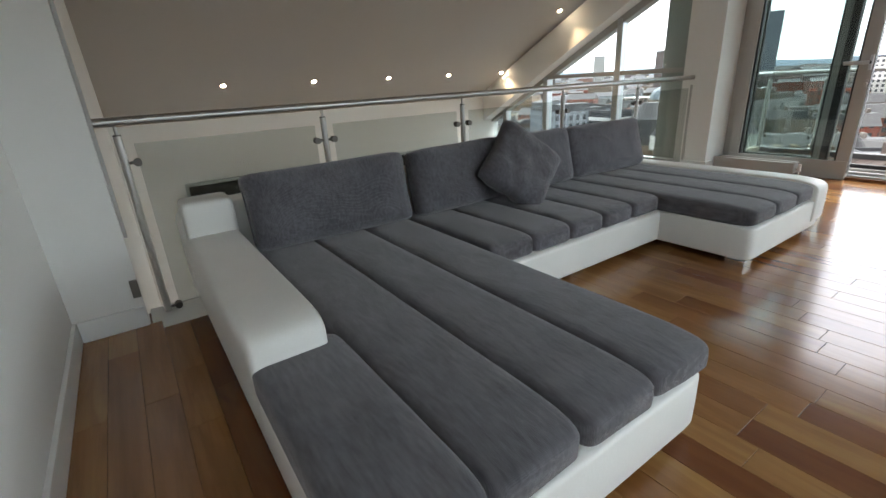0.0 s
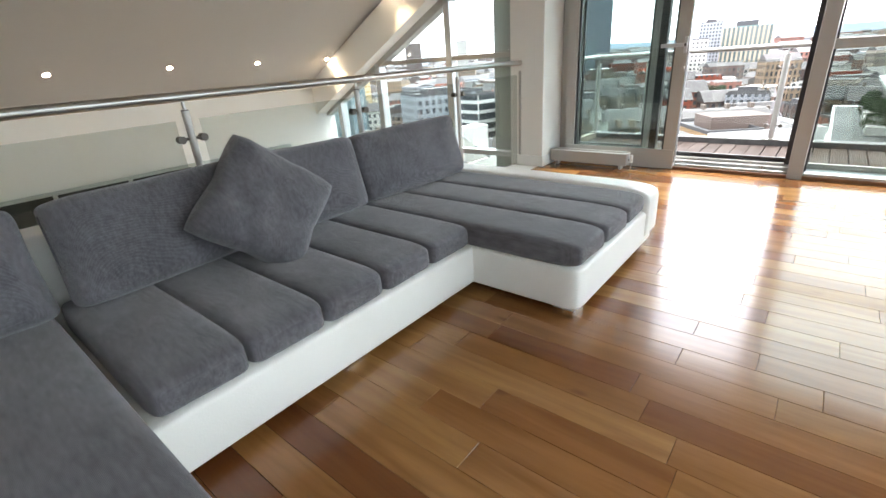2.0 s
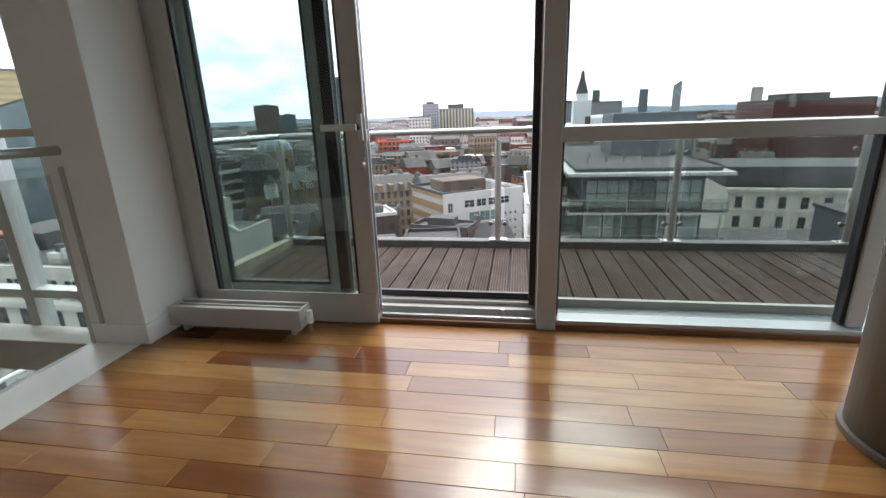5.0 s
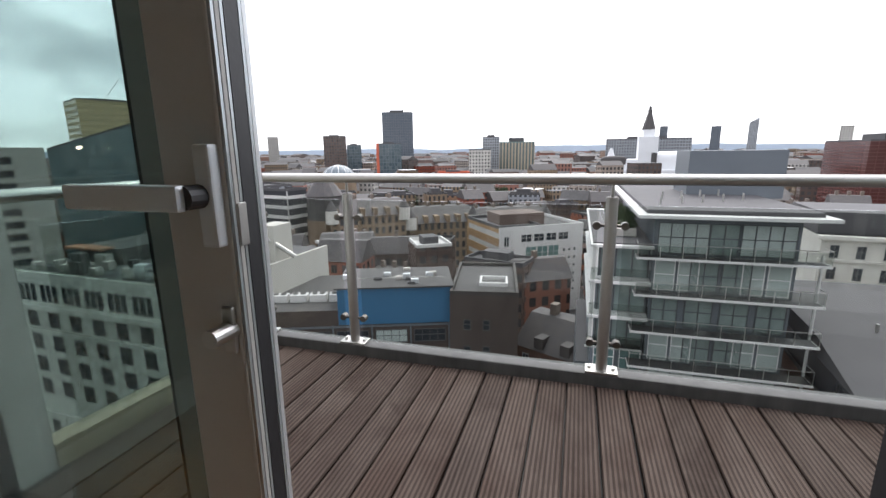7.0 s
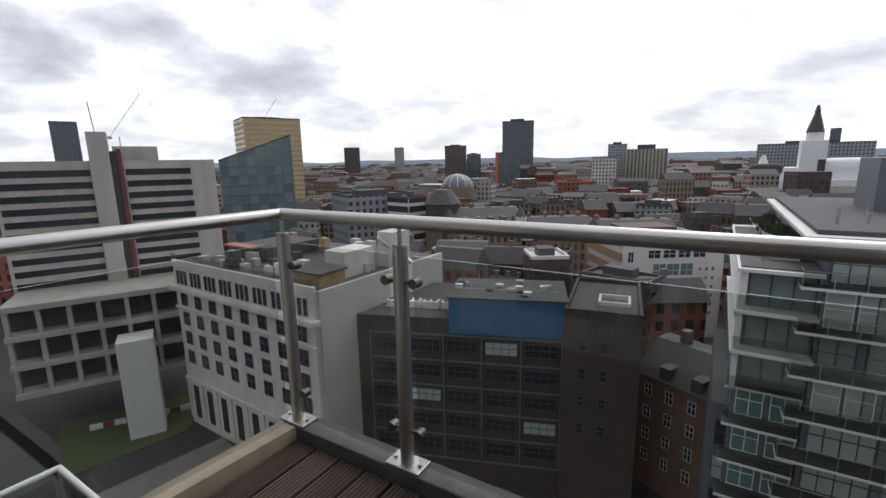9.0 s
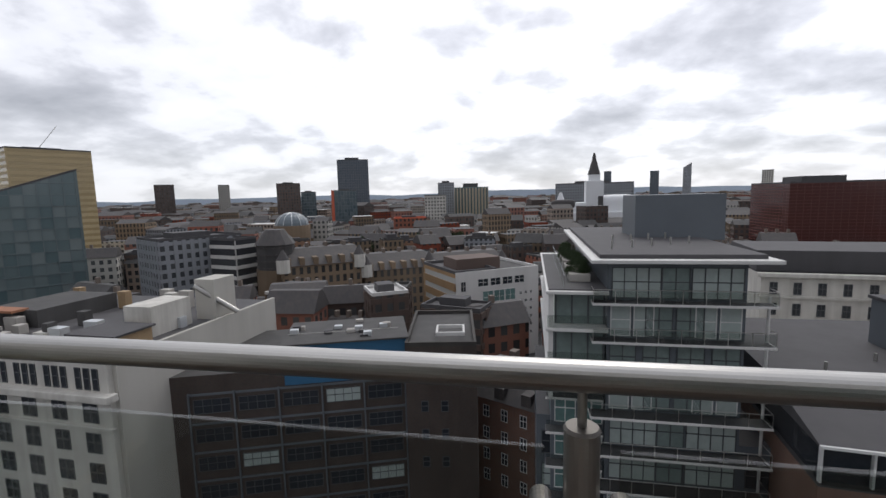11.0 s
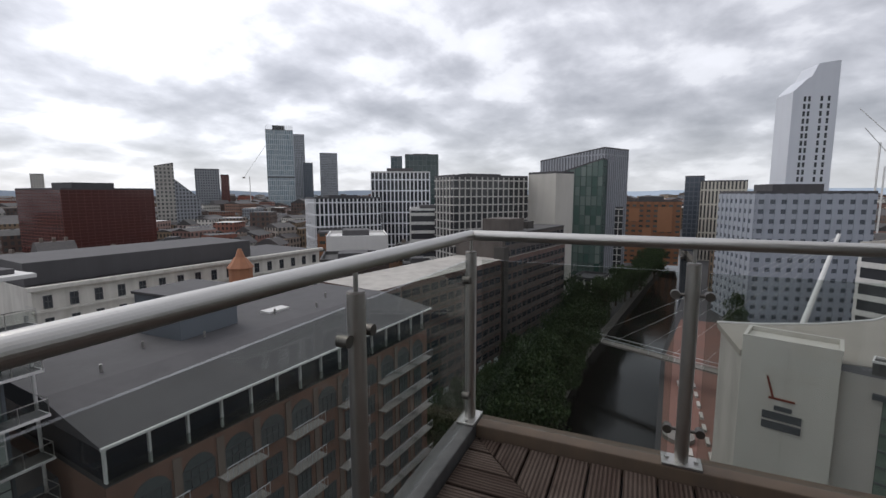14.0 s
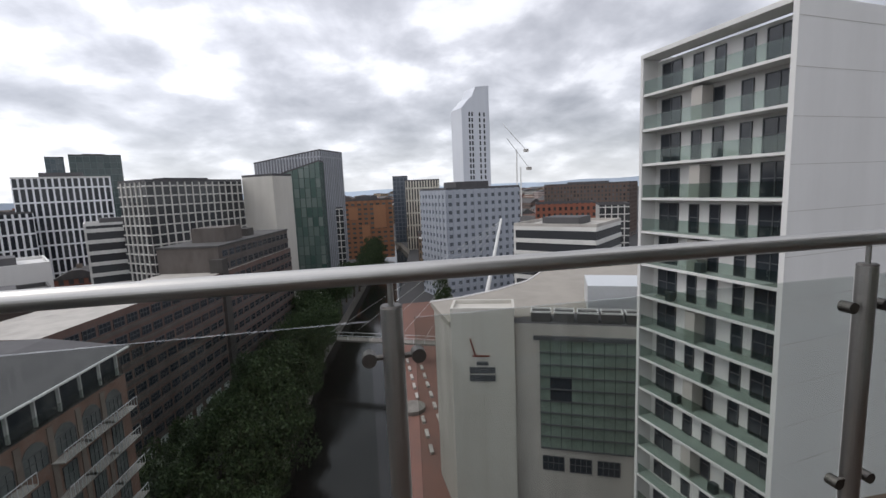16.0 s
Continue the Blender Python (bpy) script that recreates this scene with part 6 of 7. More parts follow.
B("black_glass_tower", "tall black glass office tower", (-250.8, 567.2), (-212.9, 582.8), 30, 52.0, F_BLACK, ROOF_DARK, 4)
B("red_edged_office", "glass office with red edge", (-199.6, 436.7), (-176.3, 446.9), 25, 9.3, F_GLASS, ROOF_GREY, 2)
B("pale_cluster_block", "pale office with glass crown", (-102.9, 510.8), (-84.4, 514.3), 30, 15.8, F_GREY, ROOF_GREY, 3)
B("domed_office", "stone and green glass office with rounded crown", (-76.0, 465.0), (-41.1, 469.6), 35, 9.0, F_DOMED, WINDOW_GREEN, 5)
B("pale_stone_office", "pale stone office block", (-102.0, 439.2), (-81.0, 443.8), 40, 2.0, F_PALE)
B("hall_rear_office", "grey banded office behind the wrapped hall", (29.0, 521.1), (109.5, 510.7), 30, 11.2, F_GREY, ROOF_GREY, 3)
B("dark_slim_tower", "dark slim tower far off", (121.1, 793.0), (132.5, 791.2), 20, 34.8, F_BLACK)
B("dark_far_block", "dark residential tower far off", (212.8, 877), (227.1, 873.4), 25, 36.6, F_BLACK)
B("pointed_far_tower", "slim pointed glass tower far off", (379.4, 1246.1), (397.6, 1240.5), 20, 57.4, F_GREY, slant=12.0)
B("white_far_tower", "pale residential tower far off", (369.8, 823.7), (384, 817.2), 20, 30.3, F_PALE)
B("dark_red_block", "windowless dark red clad block", (119, 235.5), (159.7, 234.3), 40, 3.2, F_REDDARK, ROOF_GREY, 3.5)
B("slim_grey_tower", "slim pale grey residential tower", (254.9, 374.8), (266.4, 366.7), 18, 24, F_PALE, slant=3.0)
B("wedge_block", "grey wedge-shaped block with sloping top", (266.4, 366.7), (282, 356), 18, 13.3, F_GREY, slant=-17.0)
B("twin_dark_tower", "dark striped residential tower", (370.3, 476.4), (390.3, 460.2), 25, 29.5, F_GREY)
B("twin_red_tower", "dark red residential tower", (391.5, 459.5), (398.5, 454), 25, 23.1, F_REDDARK)
B("tall_glass_tower", "tall blue-grey glass tower with mast-like crown", (548.5, 543), (577.2, 513.5), 20, 100.3, F_TOWER, ROOF_GREY, 8)
B("tall_tower_neighbour", "grey glass tower beside the tall one", (628.4, 565.2), (643.8, 548.1), 20, 103.4, F_GREY)
B("tall_tower_low_neighbour", "dark glass residential tower", (610, 523.8), (619.9, 511.9), 20, 52, F_BLACK)
B("square_dark_tower", "square dark grey tower", (659.5, 528.8), (678.5, 504.9), 25, 72.4, F_GREY)
B("finned_office_low", "white-finned dark glass office, lower block", (194.7, 158.5), (223.8, 136), 25, -1.6, F_FINS, ROOF_GREY, 2)
B("finned_office_high", "white-finned dark glass office, taller block", (231.5, 147.4), (246.7, 116), 25, 13.3, F_FINS, WHITE_PANEL, 3)
B("dark_glass_slice", "dark glass office slice", (367.3, 212.9), (372.4, 203.8), 20, 34.3, F_GLASS)
B("dark_glass_office", "dark green glass office", (338.5, 182.5), (350.8, 157.5), 30, 32.7, F_GREEN, ROOF_DARK, 2)
B("white_banded_office", "white office with dark window bands", (162.1, 85.1), (170, 70), 22, -5.5, F_BANDS, WHITE_PANEL, 2)
B("grid_office", "white-gridded concrete office slab", (156.2, 63.9), (184, 43.2), 14, 7.2, F_GRID, ROOF_GREY, 1.5)
B("grid_office_end", "cream stair end of the gridded office", (184.2, 43), (176.5, 30.9), 10, 8.6, STONE_BLANK, ROOF_GREY)
B("court_building", "grey court building with sloping top", (231, 48), (214.9, 17), 20, 16.6, F_RIBS, slant=4.0)
B("court_glass_front", "stacked green glass court front", (210.9, 33.2), (208.7, 17), 8, 10.5, F_COURT, slant=5.0)
B("court_side_block", "white gridded side block", (223.7, 15.5), (224.1, 8.7), 20, -5.8, F_GRID)
orange = B("orange_flats", "orange and brown brick flats", (304.5, 10.9), (303.5, -20.6), 30, -4.0, F_ORANGE, ROOF_DARK, 3)
B("dark_flats_tower", "dark slim block of flats", (385, -28), (383.9, -40.5), 20, 13, F_BLACK)
B("cream_striped_block", "cream block with upright stripes", (334.3, -33), (331, -57.6), 30, 8.2, F_STRIPE)
B("grey_clad_block", "grey metal-clad residential block", (170, -30.8), (178.5, -62.5), 25, 1, F_BLUEGREY, ROOF_GREY, 3)
silver = B("silver_tower", "tall silver-white residential tower with window columns", (232.5, -52.6), (236.4, -68.3), 12, 41, SILVER, SILVER, rim=False)
part("crown", prism(bmesh.new(), [(0.02, 41.0), (16.1, 41.0), (16.1, 53.1), (8.4, 52.2), (6.2, 47.2), (5.0, 46.8), (0.02, 41.6)], 0.05, 11.9, "y"), SILVER, silver)
slot_window = window_mesh(0.9, 2.0, 0, FRAME_DARK, WINDOW_DARK)
window_rows(silver, slot_window, (4.4, 6.0, 10.4, 13.0), [37.6 - 2.9 * k for k in range(21)])
B("tan_flat_roof_block", "pale block with wide flat roof", (128.5, -42), (111, -58), 22, -10, F_BANDS, CONCRETE, 2)
B("red_brick_row", "dark red brick block", (246, -97), (233.9, -127), 20, -9.4, F_BRICK)
B("white_small_flats", "small white block of flats", (179.6, -98), (174.5, -108.9), 15, -8.2, F_GRID)
B("far_dark_row", "row of dark brick and white flats", (373, -157.1), (324, -206.3), 30, 0.8, F_BROWN, ROOF_DARK, 2)
B("white_low_house", "low white house beside the river", (168, 23.3), (166, 14), 14, -29, F_GRID)
B("orange_low_block", "small orange brick block", (151.3, 122.1), (162.6, 106.7), 20, -15.2, F_ORANGE)
B("dark_brown_box", "dark brown brick box building", (89.7, 71.0), (99.1, 57.4), 16, -15.2, BROWN_BRICK, ROOF_DARK, 1.5)
B("white_roof_block", "white flat-roofed block with plant room", (114.2, 88.3), (124.8, 72.9), 20, -12.4, WHITE_PANEL, WHITE_PANEL, 2)
B("ochre_office_side", "ochre brick office with white window strips", (-28.0, 127.0), (-15.9, 110.3), 12, -18.2, F_OCHRE)
B("ldg_sign_office", "low grey office with a yellow panel", (-115.0, 124.1), (-101.8, 148.0), 20, -11.0, F_GREY, ROOF_GREY, 2)
B("striped_light_block", "narrow block with lit white floors", (-94.5, 134.0), (-92.3, 143.0), 12, -11.8, F_BANDS)


for x0, x1, z0, z1 in ((3.0, 9.0, -16.0, -8.0), (19.0, 27.0, -22.0, -7.0), (11.0, 16.0, -30.0, -20.0)):
    part("orange_panel", boxed(x0, x1, -0.7, -0.31, z0, z1), ORANGE_PANEL, orange, "bright orange panel")
tower = bpy.data.objects["tall_glass_tower"]
for k in range(16):
    part("crown_fin", boxed(0.4 + 2.65 * k, 0.7 + 2.65 * k, 0.0, 19.0, 101.1, 109.0), ALU_LIGHT, tower)
# dark strip stands in for the shade line under the tower's overhang
part("shadow_gap", boxed(0.0, 41.2, -0.15, -0.01, 26.0, 28.2), FRAME_DARK, tower)
edge = bpy.data.objects["red_edged_office"]
part("red_edge", boxed(-0.6, 2.2, -0.8, 6.0, STREET, 9.8), BRIGHT_RED, edge)
B("orange_roof_hall", "low hall with a bright orange-red roof", (-96.0, 318.0), (-74.0, 326.0), 14, -14.5, F_BRICK, BRIGHT_RED, 2.0)


def white_office():
    b = thing("white_frame_office", "white-framed office with green glass bays", "building")
    w = stand(b, (-15.7, 110.1), (4.6, 123.7))
    top = -18.6
    part("wall", walls(w, 22, STREET, top, (WHITE_PANEL, ROOF_DARK)), WHITE_PANEL, b)
    part("parapet", parapet(w, 22, top, 0.4, 0.8), WHITE_PANEL, b)
    part("roof_house", boxed(3, 16, 6, 15, top, top + 3.2), F_BROWN, b)
    big = window_mesh(3.1, 3.6, 1, FRAME_WHITE, WINDOW_GREEN)
    window_rows(b, big, (9.0, 12.3, 15.6), (top - 8.2, top - 12.4, top - 16.6))
    row = window_mesh(3.0, 2.0, 1, FRAME_WHITE, WINDOW_DARK)
    window_rows(b, row, (7.6, 11.2, 14.8, 18.4), (top - 3.3,))
    slit = window_mesh(1.4, 2.6, 1, FRAME_WHITE, WINDOW_DARK)
    window_rows(b, slit, (2.0,), [top - 4.2 - 4.1 * k for k in range(4)])
    dot = window_mesh(0.8, 0.8, 0, FRAME_WHITE, WINDOW_DARK)
    window_rows(b, dot, (18.8, 20.4, 22.0), [top - 6.5 - 2.2 * k for k in range(6)])


def exchange():
    """Old brown stone blocks with mansards and corner domes."""
    for k, (left, right, top) in enumerate((((-77, 133), (-56, 149), -20.5), ((-55, 150), (-34, 163), -24.5), ((-34, 163), (-8, 178), -26.0))):
        b = gabled("brown_stone_exchange", "ornate brown stone block with slate mansard", left, right, 22, top, top + 5.0, F_STONE, SLATE, 4)
        w = math.dist(left, right)
        for x in spread(2.0, w - 2.0, 6):
            part("dormer", boxed(x - 0.8, x + 0.8, -0.3, 4.0, top + 0.1, top + 2.6, bevel=0.08), F_STONE, b)
        for x in (0.5, w - 0.5):
            part("corner_dome", tube(bmesh.new(), (x, 0.5, top - 2), (x, 0.5, top + 2.4), 2.2, 12), STONE_PALE, b)
            part("dome_cap", tube(bmesh.new(), (x, 0.5, top + 2.4), (x, 0.5, top + 5.6), 2.1, 12, 0.3), SLATE, b)
    d = thing("dark_dome_hall", "dark slate-roofed hall with stepped dome", "building")
    part("wall", tube(bmesh.new(), (-83.8, 141, STREET), (-83.8, 141, -22), 6.6, 12), F_STONE, d)
    part("drum", tube(bmesh.new(), (-83.8, 141, -22), (-83.8, 141, -13.6), 6.2, 12), ROOF_DARK, d, "dark louvred drum")
    for k in range(4):
        part("drum_band", tube(bmesh.new(), (-83.8, 141, -21.6 + 2.3 * k), (-83.8, 141, -21.2 + 2.3 * k), 6.5, 12), SLATE, d)
    part("roof", tube(bmesh.new(), (-83.8, 141, -13.6), (-83.8, 141, -8.6), 6.8, 12, 3.2), SLATE, d)
    g = thing("glass_dome", "pale glass dome over an old hall", "dome")
    bm = bmesh.new()
    bmesh.ops.create_uvsphere(bm, u_segments=24, v_segments=12, radius=10.5, matrix=Matrix.Translation((-149.5, 267.3, -15.6)) @ Matrix.Diagonal((1, 1, 0.82, 1)))
    part("dome", bm, F_GLASS, g)
    part("drum", tube(bmesh.new(), (-149.5, 267.3, STREET), (-149.5, 267.3, -15.0), 11.3, 24), F_STONE, g)
    for k in range(12):
        a = math.pi * k / 6
        arc = [(10.7 * math.cos(radians(e)), -15.6 + 8.75 * math.sin(radians(e))) for e in (5, 25, 45, 65, 85)]
        rib = bmesh.new()
        for (r0, z0), (r1, z1) in zip(arc, arc[1:]):
            tube(rib, (-149.5 + r0 * math.cos(a), 267.3 + r0 * math.sin(a), z0), (-149.5 + r1 * math.cos(a), 267.3 + r1 * math.sin(a), z1), 0.22, 5)
        part("rib", rib, ALU_LIGHT, g)


def wrapped_hall():
    """The town hall under white sheeting, its spire standing out."""
    b = thing("sheeted_town_hall", "town hall wrapped in white sheeting, dark spire bare", "town hall")
    part("hall", boxed(22, 60, 419, 450, STREET, -7.6, bevel=0.5), WRAP_WHITE, b)
    part("clock_tower", boxed(50, 65, 417, 432, STREET, 11.5, bevel=0.5), WRAP_WHITE, b)
    part("dark_gap", boxed(60.2, 64.6, 416.6, 417.0, -26, -2), ROOF_DARK, b)
    part("upper_tower", boxed(53.2, 62.4, 420, 430, 11.5, 17.0, bevel=0.4), WRAP_WHITE, b)
    part("spire", tube(bmesh.new(), (57.6, 425, 17.0), (57.6, 425, 31.5), 5.6, 8, 1.5), SLATE, b, "dark slate spire")
    part("spire_tip", tube(bmesh.new(), (57.6, 425, 31.5), (57.6, 425, 36), 1.9, 8, 0.8), SLATE, b)
    part("wing", cushion((79, 434, -16), (31, 30, 30), 0.25, 0.4), WRAP_WHITE, b, soft=True)
    part("low_wing", boxed(18, 90, 414, 419, STREET, -16, bevel=0.4), WRAP_WHITE, b)
    part("turret", tube(bmesh.new(), (29, 428, -8), (29, 428, 2.0), 4.5, 8, 1.0), WRAP_WHITE, b)
    part("dark_roof", cushion((31, 422, -9), (22, 8, 9), 0.5, 0.6), SLATE, b, soft=True)


white_office()
exchange()
wrapped_hall()


def crane(x, y, base, height, jib, turn, colour=FRAME_WHITE):
    c = thing("tower_crane", "tower crane on a far building site", "crane")
    bm = bmesh.new()
    tube(bm, (0, 0, base), (0, 0, height), 0.45, 4)
    part("mast", bm, colour, c)
    part("jib", tube(bmesh.new(), (-6, 0, height), (jib, 0, height + jib * 1.9), 0.22, 4), colour, c)
    part("counterweight", boxed(-8, -5, -1, 1, height - 2, height), CONCRETE, c)
    c.matrix_world = pose(x, y, 0, 0, 0, turn)


crane(424, 448, STREET, 22, 22, -40)
crane(298, -108, STREET, 14, 10, 100)
crane(300, -106, STREET, 26, 9, 82)
crane(-330, 245, STREET, 18, 20, 60)
crane(-410, 180, STREET, 26, 18, 70)


# ---- roofs of the old town between ----
def in_river(x, y, room=14):
    for (xa, ya), (xb, yb) in zip(RIVER_LINE, RIVER_LINE[1:]):
        if xa <= x <= xb:
            return abs(y - (ya + (yb - ya) * (x - xa) / (xb - xa))) < room + 9.5
    return False


KEEP_CLEAR = [(-54, 50, 34), (-24, 58, 26), (0, 66, 16), (13, 50, 26), (38, 40, 28), (60, 78, 34), (106, 38, 34), (106, 60, 20), (36, -30, 26), (66, -28, 30), (85, -30, 26), (-88, 42, 30), (-6, 122, 20), (-52, 158, 34), (-25, 174, 24), (-82, 140, 18),
              (55, 432, 52), (120, 82, 18), (158, 116, 20), (172, 74, 24), (176, 52, 26), (210, 150, 36), (240, 132, 34), (222, 30, 26), (138, 250, 36), (-110, 138, 22), (-155, 116, 34), (-262, 212, 34), (-158, 262, 18), (174, -45, 30), (120, -52, 26), (172, 22, 14), (-188, 445, 24), (-60, 480, 40), (0, 0, 28), (130, -12, 24), (320, -35, 30), (304, -5, 34)]


DISTANT_SKINS = (F_MIXED, F_BRICK, F_STONE, F_PALE, F_BROWN, F_GREY, SLATE, ROOF_DARK, ROOF_GREY, WHITE_PANEL)


def distant_block(bm, uv, x, y, turn, w, dep, top, ridge, skin, roof):
    """One block of the distant town, pitched or flat, added to a shared mesh."""
    c, s = math.cos(radians(turn)), math.sin(radians(turn))
    plan = [(x + c * u - s * v, y + s * u + c * v) for u, v in ((-w / 2, -dep / 2), (w / 2, -dep / 2), (w / 2, dep / 2), (-w / 2, dep / 2))]
    lo = [bm.verts.new((*p, STREET)) for p in plan]
    hi = [bm.verts.new((*p, top)) for p in plan]
    run = 0.0
    for i in range(4):
        j = (i + 1) % 4
        step = math.dist(plan[i], plan[j])
        f = bm.faces.new((lo[i], lo[j], hi[j], hi[i]))
        f.material_index = skin
        for loop, q in zip(f.loops, ((run, 0), (run + step, 0), (run + step, top - STREET), (run, top - STREET))):
            loop[uv].uv = q
        run += step
    if ridge > 0:
        ends = [bm.verts.new(((plan[a][0] + plan[b][0]) / 2, (plan[a][1] + plan[b][1]) / 2, top + ridge)) for a, b in ((3, 0), (1, 2))]
        made = [bm.faces.new((hi[0], hi[1], ends[1], ends[0])), bm.faces.new((hi[2], hi[3], ends[0], ends[1])), bm.faces.new((hi[1], hi[2], ends[1])), bm.faces.new((hi[3], hi[0], ends[0]))]
    else:
        made = [bm.faces.new(hi)]
    for f in made:
        f.material_index = roof


def old_town():
    near_skins = (F_MIXED, F_MIXED, F_BRICK, F_BRICK, F_STONE, F_STONE, F_PALE, F_BROWN, F_BROWN, F_GREY)
    far = bmesh.new()
    uv = far.loops.layers.uv.new("skin")
    near, ring = 0, 92.0
    while ring < 2600:
        size = min(8.5 + ring * 0.022, 40)
        a = radians(-120)
        while a < radians(86):
            d = ring * dice.uniform(0.96, 1.04)
            x, y = 3.3 - d * math.sin(a), 1.7 + d * math.cos(a)
            a += size * 1.12 / ring * dice.uniform(0.8, 1.25)
            w, dep = size * dice.uniform(0.65, 1.35), size * dice.uniform(0.6, 1.1)
            if in_river(x, y) or any(math.dist((x, y), (cx, cy)) < r + 0.55 * size for cx, cy, r in KEEP_CLEAR):
                continue
            high = dice.uniform(9, 20) + min(ring * 0.010, 9)
            if ring > 300 and dice.random() < 0.10:
                high += dice.uniform(4, 12)
            top = STREET + high
            turn = dice.choice((20, 20, 32, -14, 5))
            pitched = dice.random() < 0.62
            if ring < 270 and near < 280:
                near += 1
                c, s = math.cos(radians(turn)), math.sin(radians(turn))
                left, right = (x - c * w / 2, y - s * w / 2), (x + c * w / 2, y + s * w / 2)
                skin = dice.choice(near_skins)
                if ring < 150 and skin is F_PALE:
                    skin = F_BROWN
                if pitched:
                    gabled("town_house", "old brick town block with pitched slate roof", left, right, dep, top - 2, top + dice.uniform(0.5, 3.0), skin, dice.choice((SLATE, SLATE, ROOF_DARK)), dice.choice((0, 1, 2, 3)))
                else:
                    building("town_block", "flat-roofed town block with roof plant", left, right, dep, top, skin, dice.choice((ROOF_GREY, ROOF_DARK, ROOF_GREY, ROOF_DARK, WHITE_PANEL)), dice.choice((0, 1.5, 2.0, 3.0)))
            else:
                distant_block(far, uv, x, y, turn, w, dep, top, dice.uniform(1.5, 4.5) if pitched else 0, dice.choice((0, 0, 1, 1, 2, 2, 3, 4, 4, 5)), dice.choice((6, 6, 7)) if pitched else dice.choice((7, 8, 8, 9)))
        ring += size * 1.12
    tagged(part("distant_town", far, DISTANT_SKINS), "distant roofs and facades of a brick city", "city", "", "stuff")


old_town()

# distance haze is put into the hills' pale blue-grey base colour
HILL = plain("haze_tinted_hills", (0.52, 0.60, 0.70), 0.9, 0, 0.08, 0.002, 0.02, 0.0)
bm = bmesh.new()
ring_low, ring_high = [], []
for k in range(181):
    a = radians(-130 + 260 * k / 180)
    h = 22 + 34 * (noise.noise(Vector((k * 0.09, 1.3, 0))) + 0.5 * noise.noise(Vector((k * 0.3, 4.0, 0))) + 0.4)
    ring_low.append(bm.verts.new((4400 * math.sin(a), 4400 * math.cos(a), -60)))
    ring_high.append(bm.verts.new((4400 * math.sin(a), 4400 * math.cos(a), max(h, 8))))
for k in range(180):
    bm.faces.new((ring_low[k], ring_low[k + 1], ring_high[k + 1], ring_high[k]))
structure("backdrop", bm, HILL, "low hills on the horizon, distance haze in their colour", "hills")

# ---- trees ----
LEAF, BARK = leafy("tree_leaves"), plain("bark", (0.07, 0.055, 0.04), 0.9, 0, 0.3, 2.0, 20.0, 0.3)


def tree_meshes(seed, height=11.0, spread_r=4.2, leaves=3600):
    rnd = random.Random(seed)
    trunk = bmesh.new()
    tube(trunk, (0, 0, 0), (0.2, 0.1, height * 0.45), 0.34, 10, 0.2)
    lobes = []
    for k in range(11):
        a, r = rnd.uniform(0, 6.28), rnd.uniform(0.25, 1.0) * spread_r * 0.72
        tip = Vector((r * math.cos(a), r * math.sin(a), height * rnd.uniform(0.42, 0.92)))
        tube(trunk, (0.15, 0.08, height * rnd.uniform(0.25, 0.45)), tip, 0.12, 6, 0.03)
        lobes.append((tip, rnd.uniform(1.2, 2.3)))
    crown = bmesh.new()
    for k in range(leaves):
        c, r = rnd.choice(lobes)
        d = Vector((rnd.gauss(0, 1), rnd.gauss(0, 1), rnd.gauss(0, 0.8))).normalized() * r * rnd.uniform(0.55, 1.05)
        p = c + d
        q = Euler((rnd.uniform(0, 6.28), rnd.uniform(0, 6.28), rnd.uniform(0, 6.28))).to_matrix()
        s = rnd.uniform(0.13, 0.30)
        corners = [crown.verts.new(p + q @ Vector(v)) for v in ((-s, 0, 0), (0, -s * 0.6, 0.08), (s, 0, 0), (0, s * 0.6, 0.08))]
        crown.faces.new(corners)
    return mesh_of("trunk", trunk, BARK), mesh_of("crown", crown, LEAF)


TREES = [tree_meshes(k) for k in range(4)]


def tree(x, y, z, size, turn, k):
    t = thing("tree", "leafy green riverside tree", "tree", "riverside trees")
    part("trunk", TREES[k % 4][0], BARK, t)
    part("crown", TREES[k % 4][1], LEAF, t)
    t.matrix_world = pose(x, y, z, 0, 0, turn) @ Matrix.Scale(size, 4)


for k in range(26):
    f = k / 25
    x = 50 + 100 * f
    tree(x, 17.5 - 0.045 * (x - 60) + (3.2 if k % 2 else -0.8), STREET - 1.5, dice.uniform(0.95, 1.35), dice.uniform(0, 360), k)
for k in range(20):
    x = 62 + 4.6 * k
    tree(x, 29.0 - 0.16 * (x - 62) + dice.uniform(-2.0, 1.2), STREET, dice.uniform(0.85, 1.15), dice.uniform(0, 360), k + 1)
for k in range(16):
    x = 150 + 9 * k
    tree(x, 12 - 0.2 * (x - 150) + dice.uniform(0, 9), STREET, dice.uniform(1.0, 1.5), dice.uniform(0, 360), k)
for k in range(8):
    tree(160 + 14 * k, -28 - 2.2 * k + dice.uniform(-2, 2), STREET, dice.uniform(0.6, 1.0), dice.uniform(0, 360), k)
for k, (x, y) in enumerate(((-60, 250), (-40, 262), (-90, 240), (20, 240), (60, 300), (-120, 300))):
    tree(x, y, STREET + 8, 1.3, 40 * k, k)


def shrub(x, y, z, size, k):
    s = thing("terrace_shrub", "small green shrub in a roof planter", "shrub", "terrace shrubs")
    part("crown", TREES[k % 4][1], LEAF, s)
    s.matrix_world = pose(x, y, z, 0, 0, 70 * k) @ Matrix.Scale(size, 4)


for k in range(4):
    shrub(6.7, 41.2 + 4 * k, -6.9, 0.26, k)


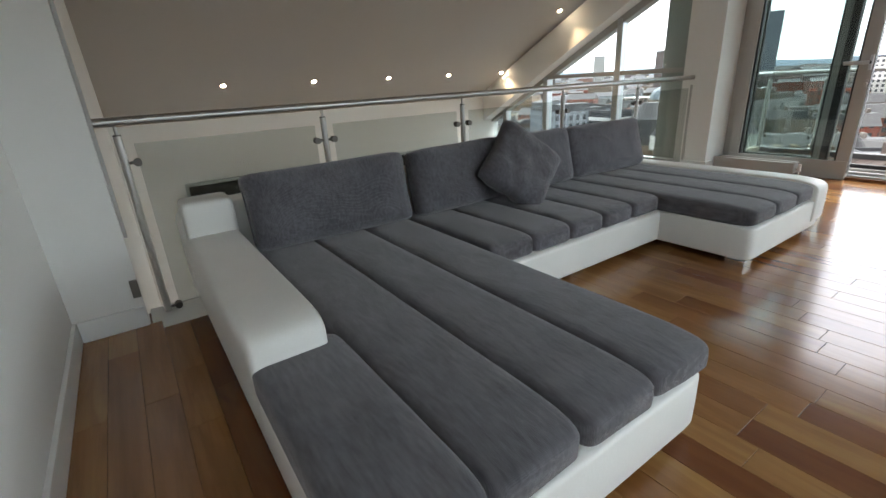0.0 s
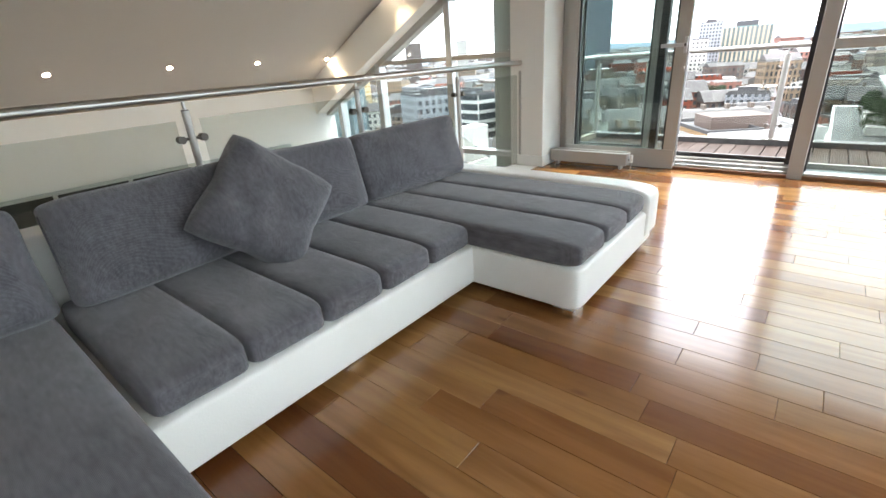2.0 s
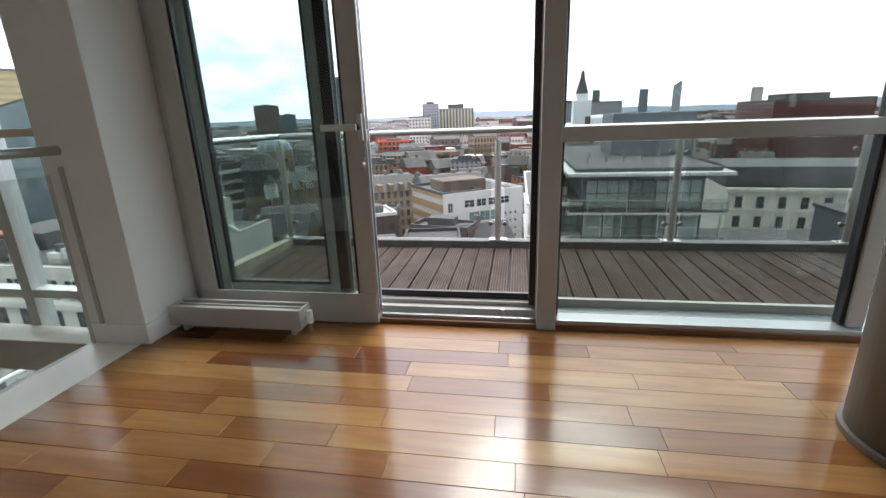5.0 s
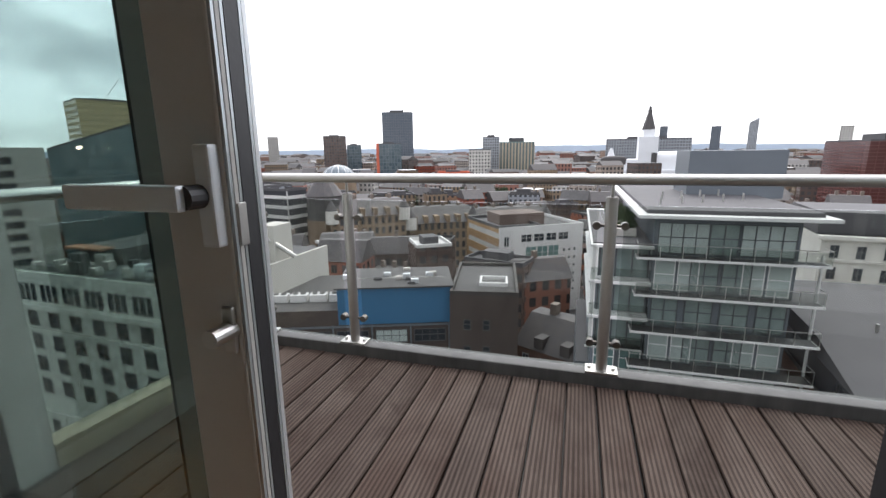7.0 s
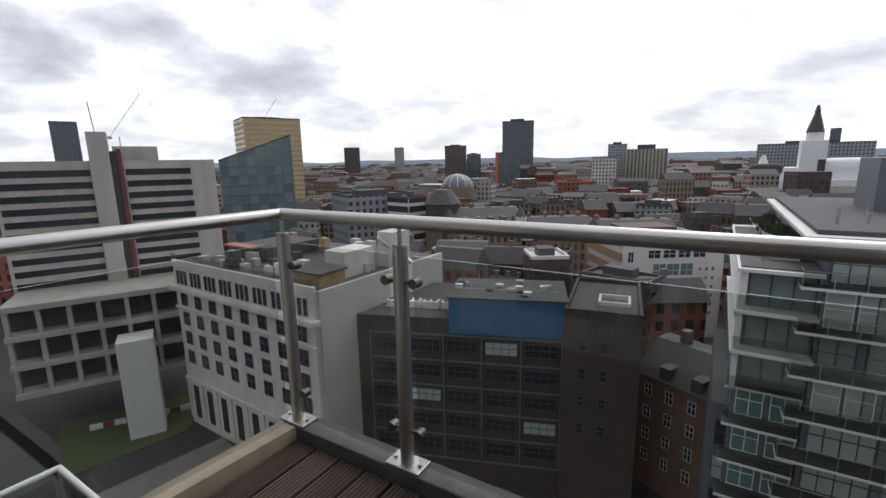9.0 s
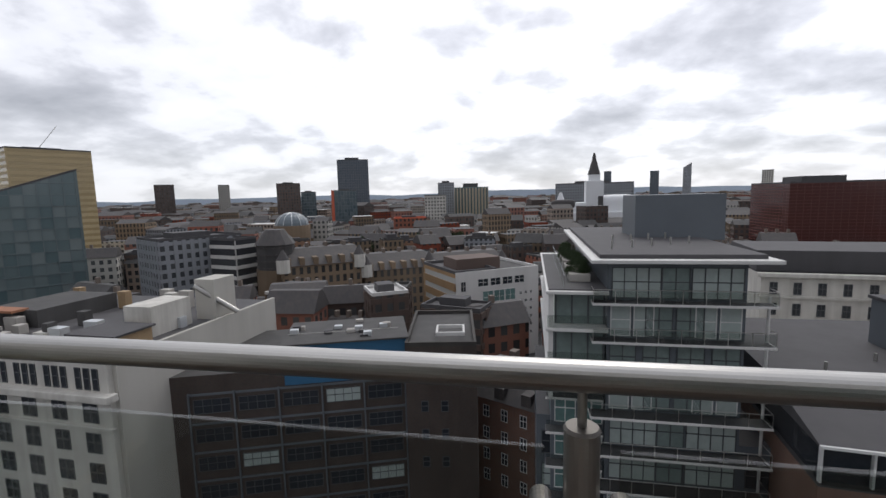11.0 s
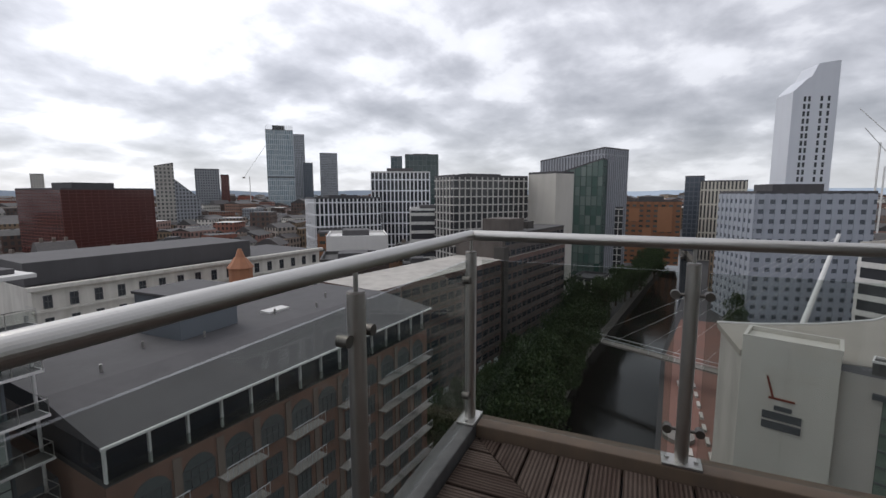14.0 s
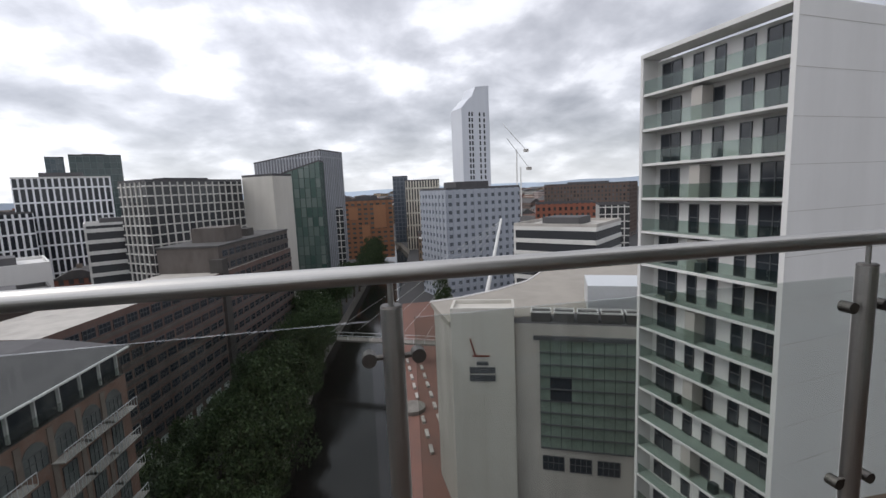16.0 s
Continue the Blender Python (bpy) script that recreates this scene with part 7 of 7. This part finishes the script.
# the city is laid out on a plan at 1 : 0.902; bring it to the balcony's scale
CITY_PLAN = Matrix.Translation((0.281, -0.385, 0.111)) @ Matrix.Scale(0.902, 4)
for ob in list(bpy.data.objects):
    if ob not in SHELL and ob.parent is None:
        ob.matrix_world = CITY_PLAN @ ob.matrix_world



# ---- floor strips and deck boards, one by one ----
def strip_mesh(name, length, width, thick, mat):
    bm = boxed(0, length, 0, width, -thick, 0)
    top = [e for e in bm.edges if all(v.co.z > -0.0001 for v in e.verts)]
    bmesh.ops.bevel(bm, geom=top, offset=0.0012, segments=1, affect="EDGES")
    return mesh_of(name, bm, mat)


def lay_floor():
    dice = random.Random(11)
    lengths = (0.45, 0.62, 0.78, 0.9, 1.05, 1.2)
    meshes = {}
    width, y, row = 0.1255, ROOM_BACK, 0
    while y < -0.02:
        w = min(width, -0.013 - y)
        x = 0.987 if -6.13 < y else 0.885
        first = True
        while x < ROOM_X1 - 0.06:
            run = dice.choice(lengths) * (dice.uniform(0.35, 1.0) if first else 1.0)
            run = min(run, ROOM_X1 - 0.05 - x)
            if ROOM_X1 - 0.05 - (x + run) < 0.2:
                run = ROOM_X1 - 0.05 - x
            key = (round(run, 2), round(w, 4))
            if key not in meshes:
                meshes[key] = strip_mesh("strip", key[0] - 0.001, w - 0.001, 0.013, PARQUET)
            ob = part("strip", meshes[key], PARQUET, floor)
            ob.location = (x, y, dice.uniform(-0.0006, 0.0))
            x += key[0]
            first = False
        y += width
        row += 1


def board_mesh(outline):
    """One deck board with eased top edges, its grooves along local y."""
    bm = prism(bmesh.new(), outline, -0.028, 0.0, "z")
    top = [e for e in bm.edges if all(v.co.z > -0.0001 for v in e.verts)]
    bmesh.ops.bevel(bm, geom=top, offset=0.0025, segments=1, affect="EDGES")
    return mesh_of("board", bm, DECKING)


def lay_deck():
    """Boards square to each balustrade, mitred where the two runs meet."""
    dice = random.Random(5)
    pitch, wide, edge_y, edge_x = 0.150, 0.141, RAIL_Y - 0.058, RAIL_R - 0.058

    def mitre(v):
        return v - (edge_x - edge_y)

    plain_board = board_mesh([(0, 0.236), (wide, 0.236), (wide, edge_y), (0, edge_y)])
    x = 0.761
    while x < edge_x - 0.02:
        w = min(wide, edge_x - x)
        if mitre(x + w) < 0.236:
            mesh = plain_board
        else:
            mesh = board_mesh([(0, max(0.236, mitre(x) + 0.004)), (w, mitre(x + w) + 0.004), (w, edge_y), (0, edge_y)])
        ob = part("board", mesh, DECKING, deck)
        ob.location = (x + dice.uniform(-0.002, 0.002), 0, DECK_Z + dice.uniform(-0.003, 0.002))
        x += pitch
    y = edge_y
    side_board = board_mesh([(0, -edge_x), (wide, -edge_x), (wide, -5.47), (0, -5.47)])
    while y > -4.0:
        w = wide
        near, far = y - w + (edge_x - edge_y), y + (edge_x - edge_y)
        if far < 5.47:
            mesh = side_board
        else:
            mesh = board_mesh([(0, -edge_x), (w, -edge_x), (w, -min(far + 0.004, edge_x - 0.002)), (0, -max(5.47, near + 0.004))])
        ob = part("board", mesh, DECKING, deck)
        ob.matrix_world = pose(0, y - w, DECK_Z + dice.uniform(-0.003, 0.002), 0, 0, 90)
        y -= pitch


lay_floor()
lay_deck()
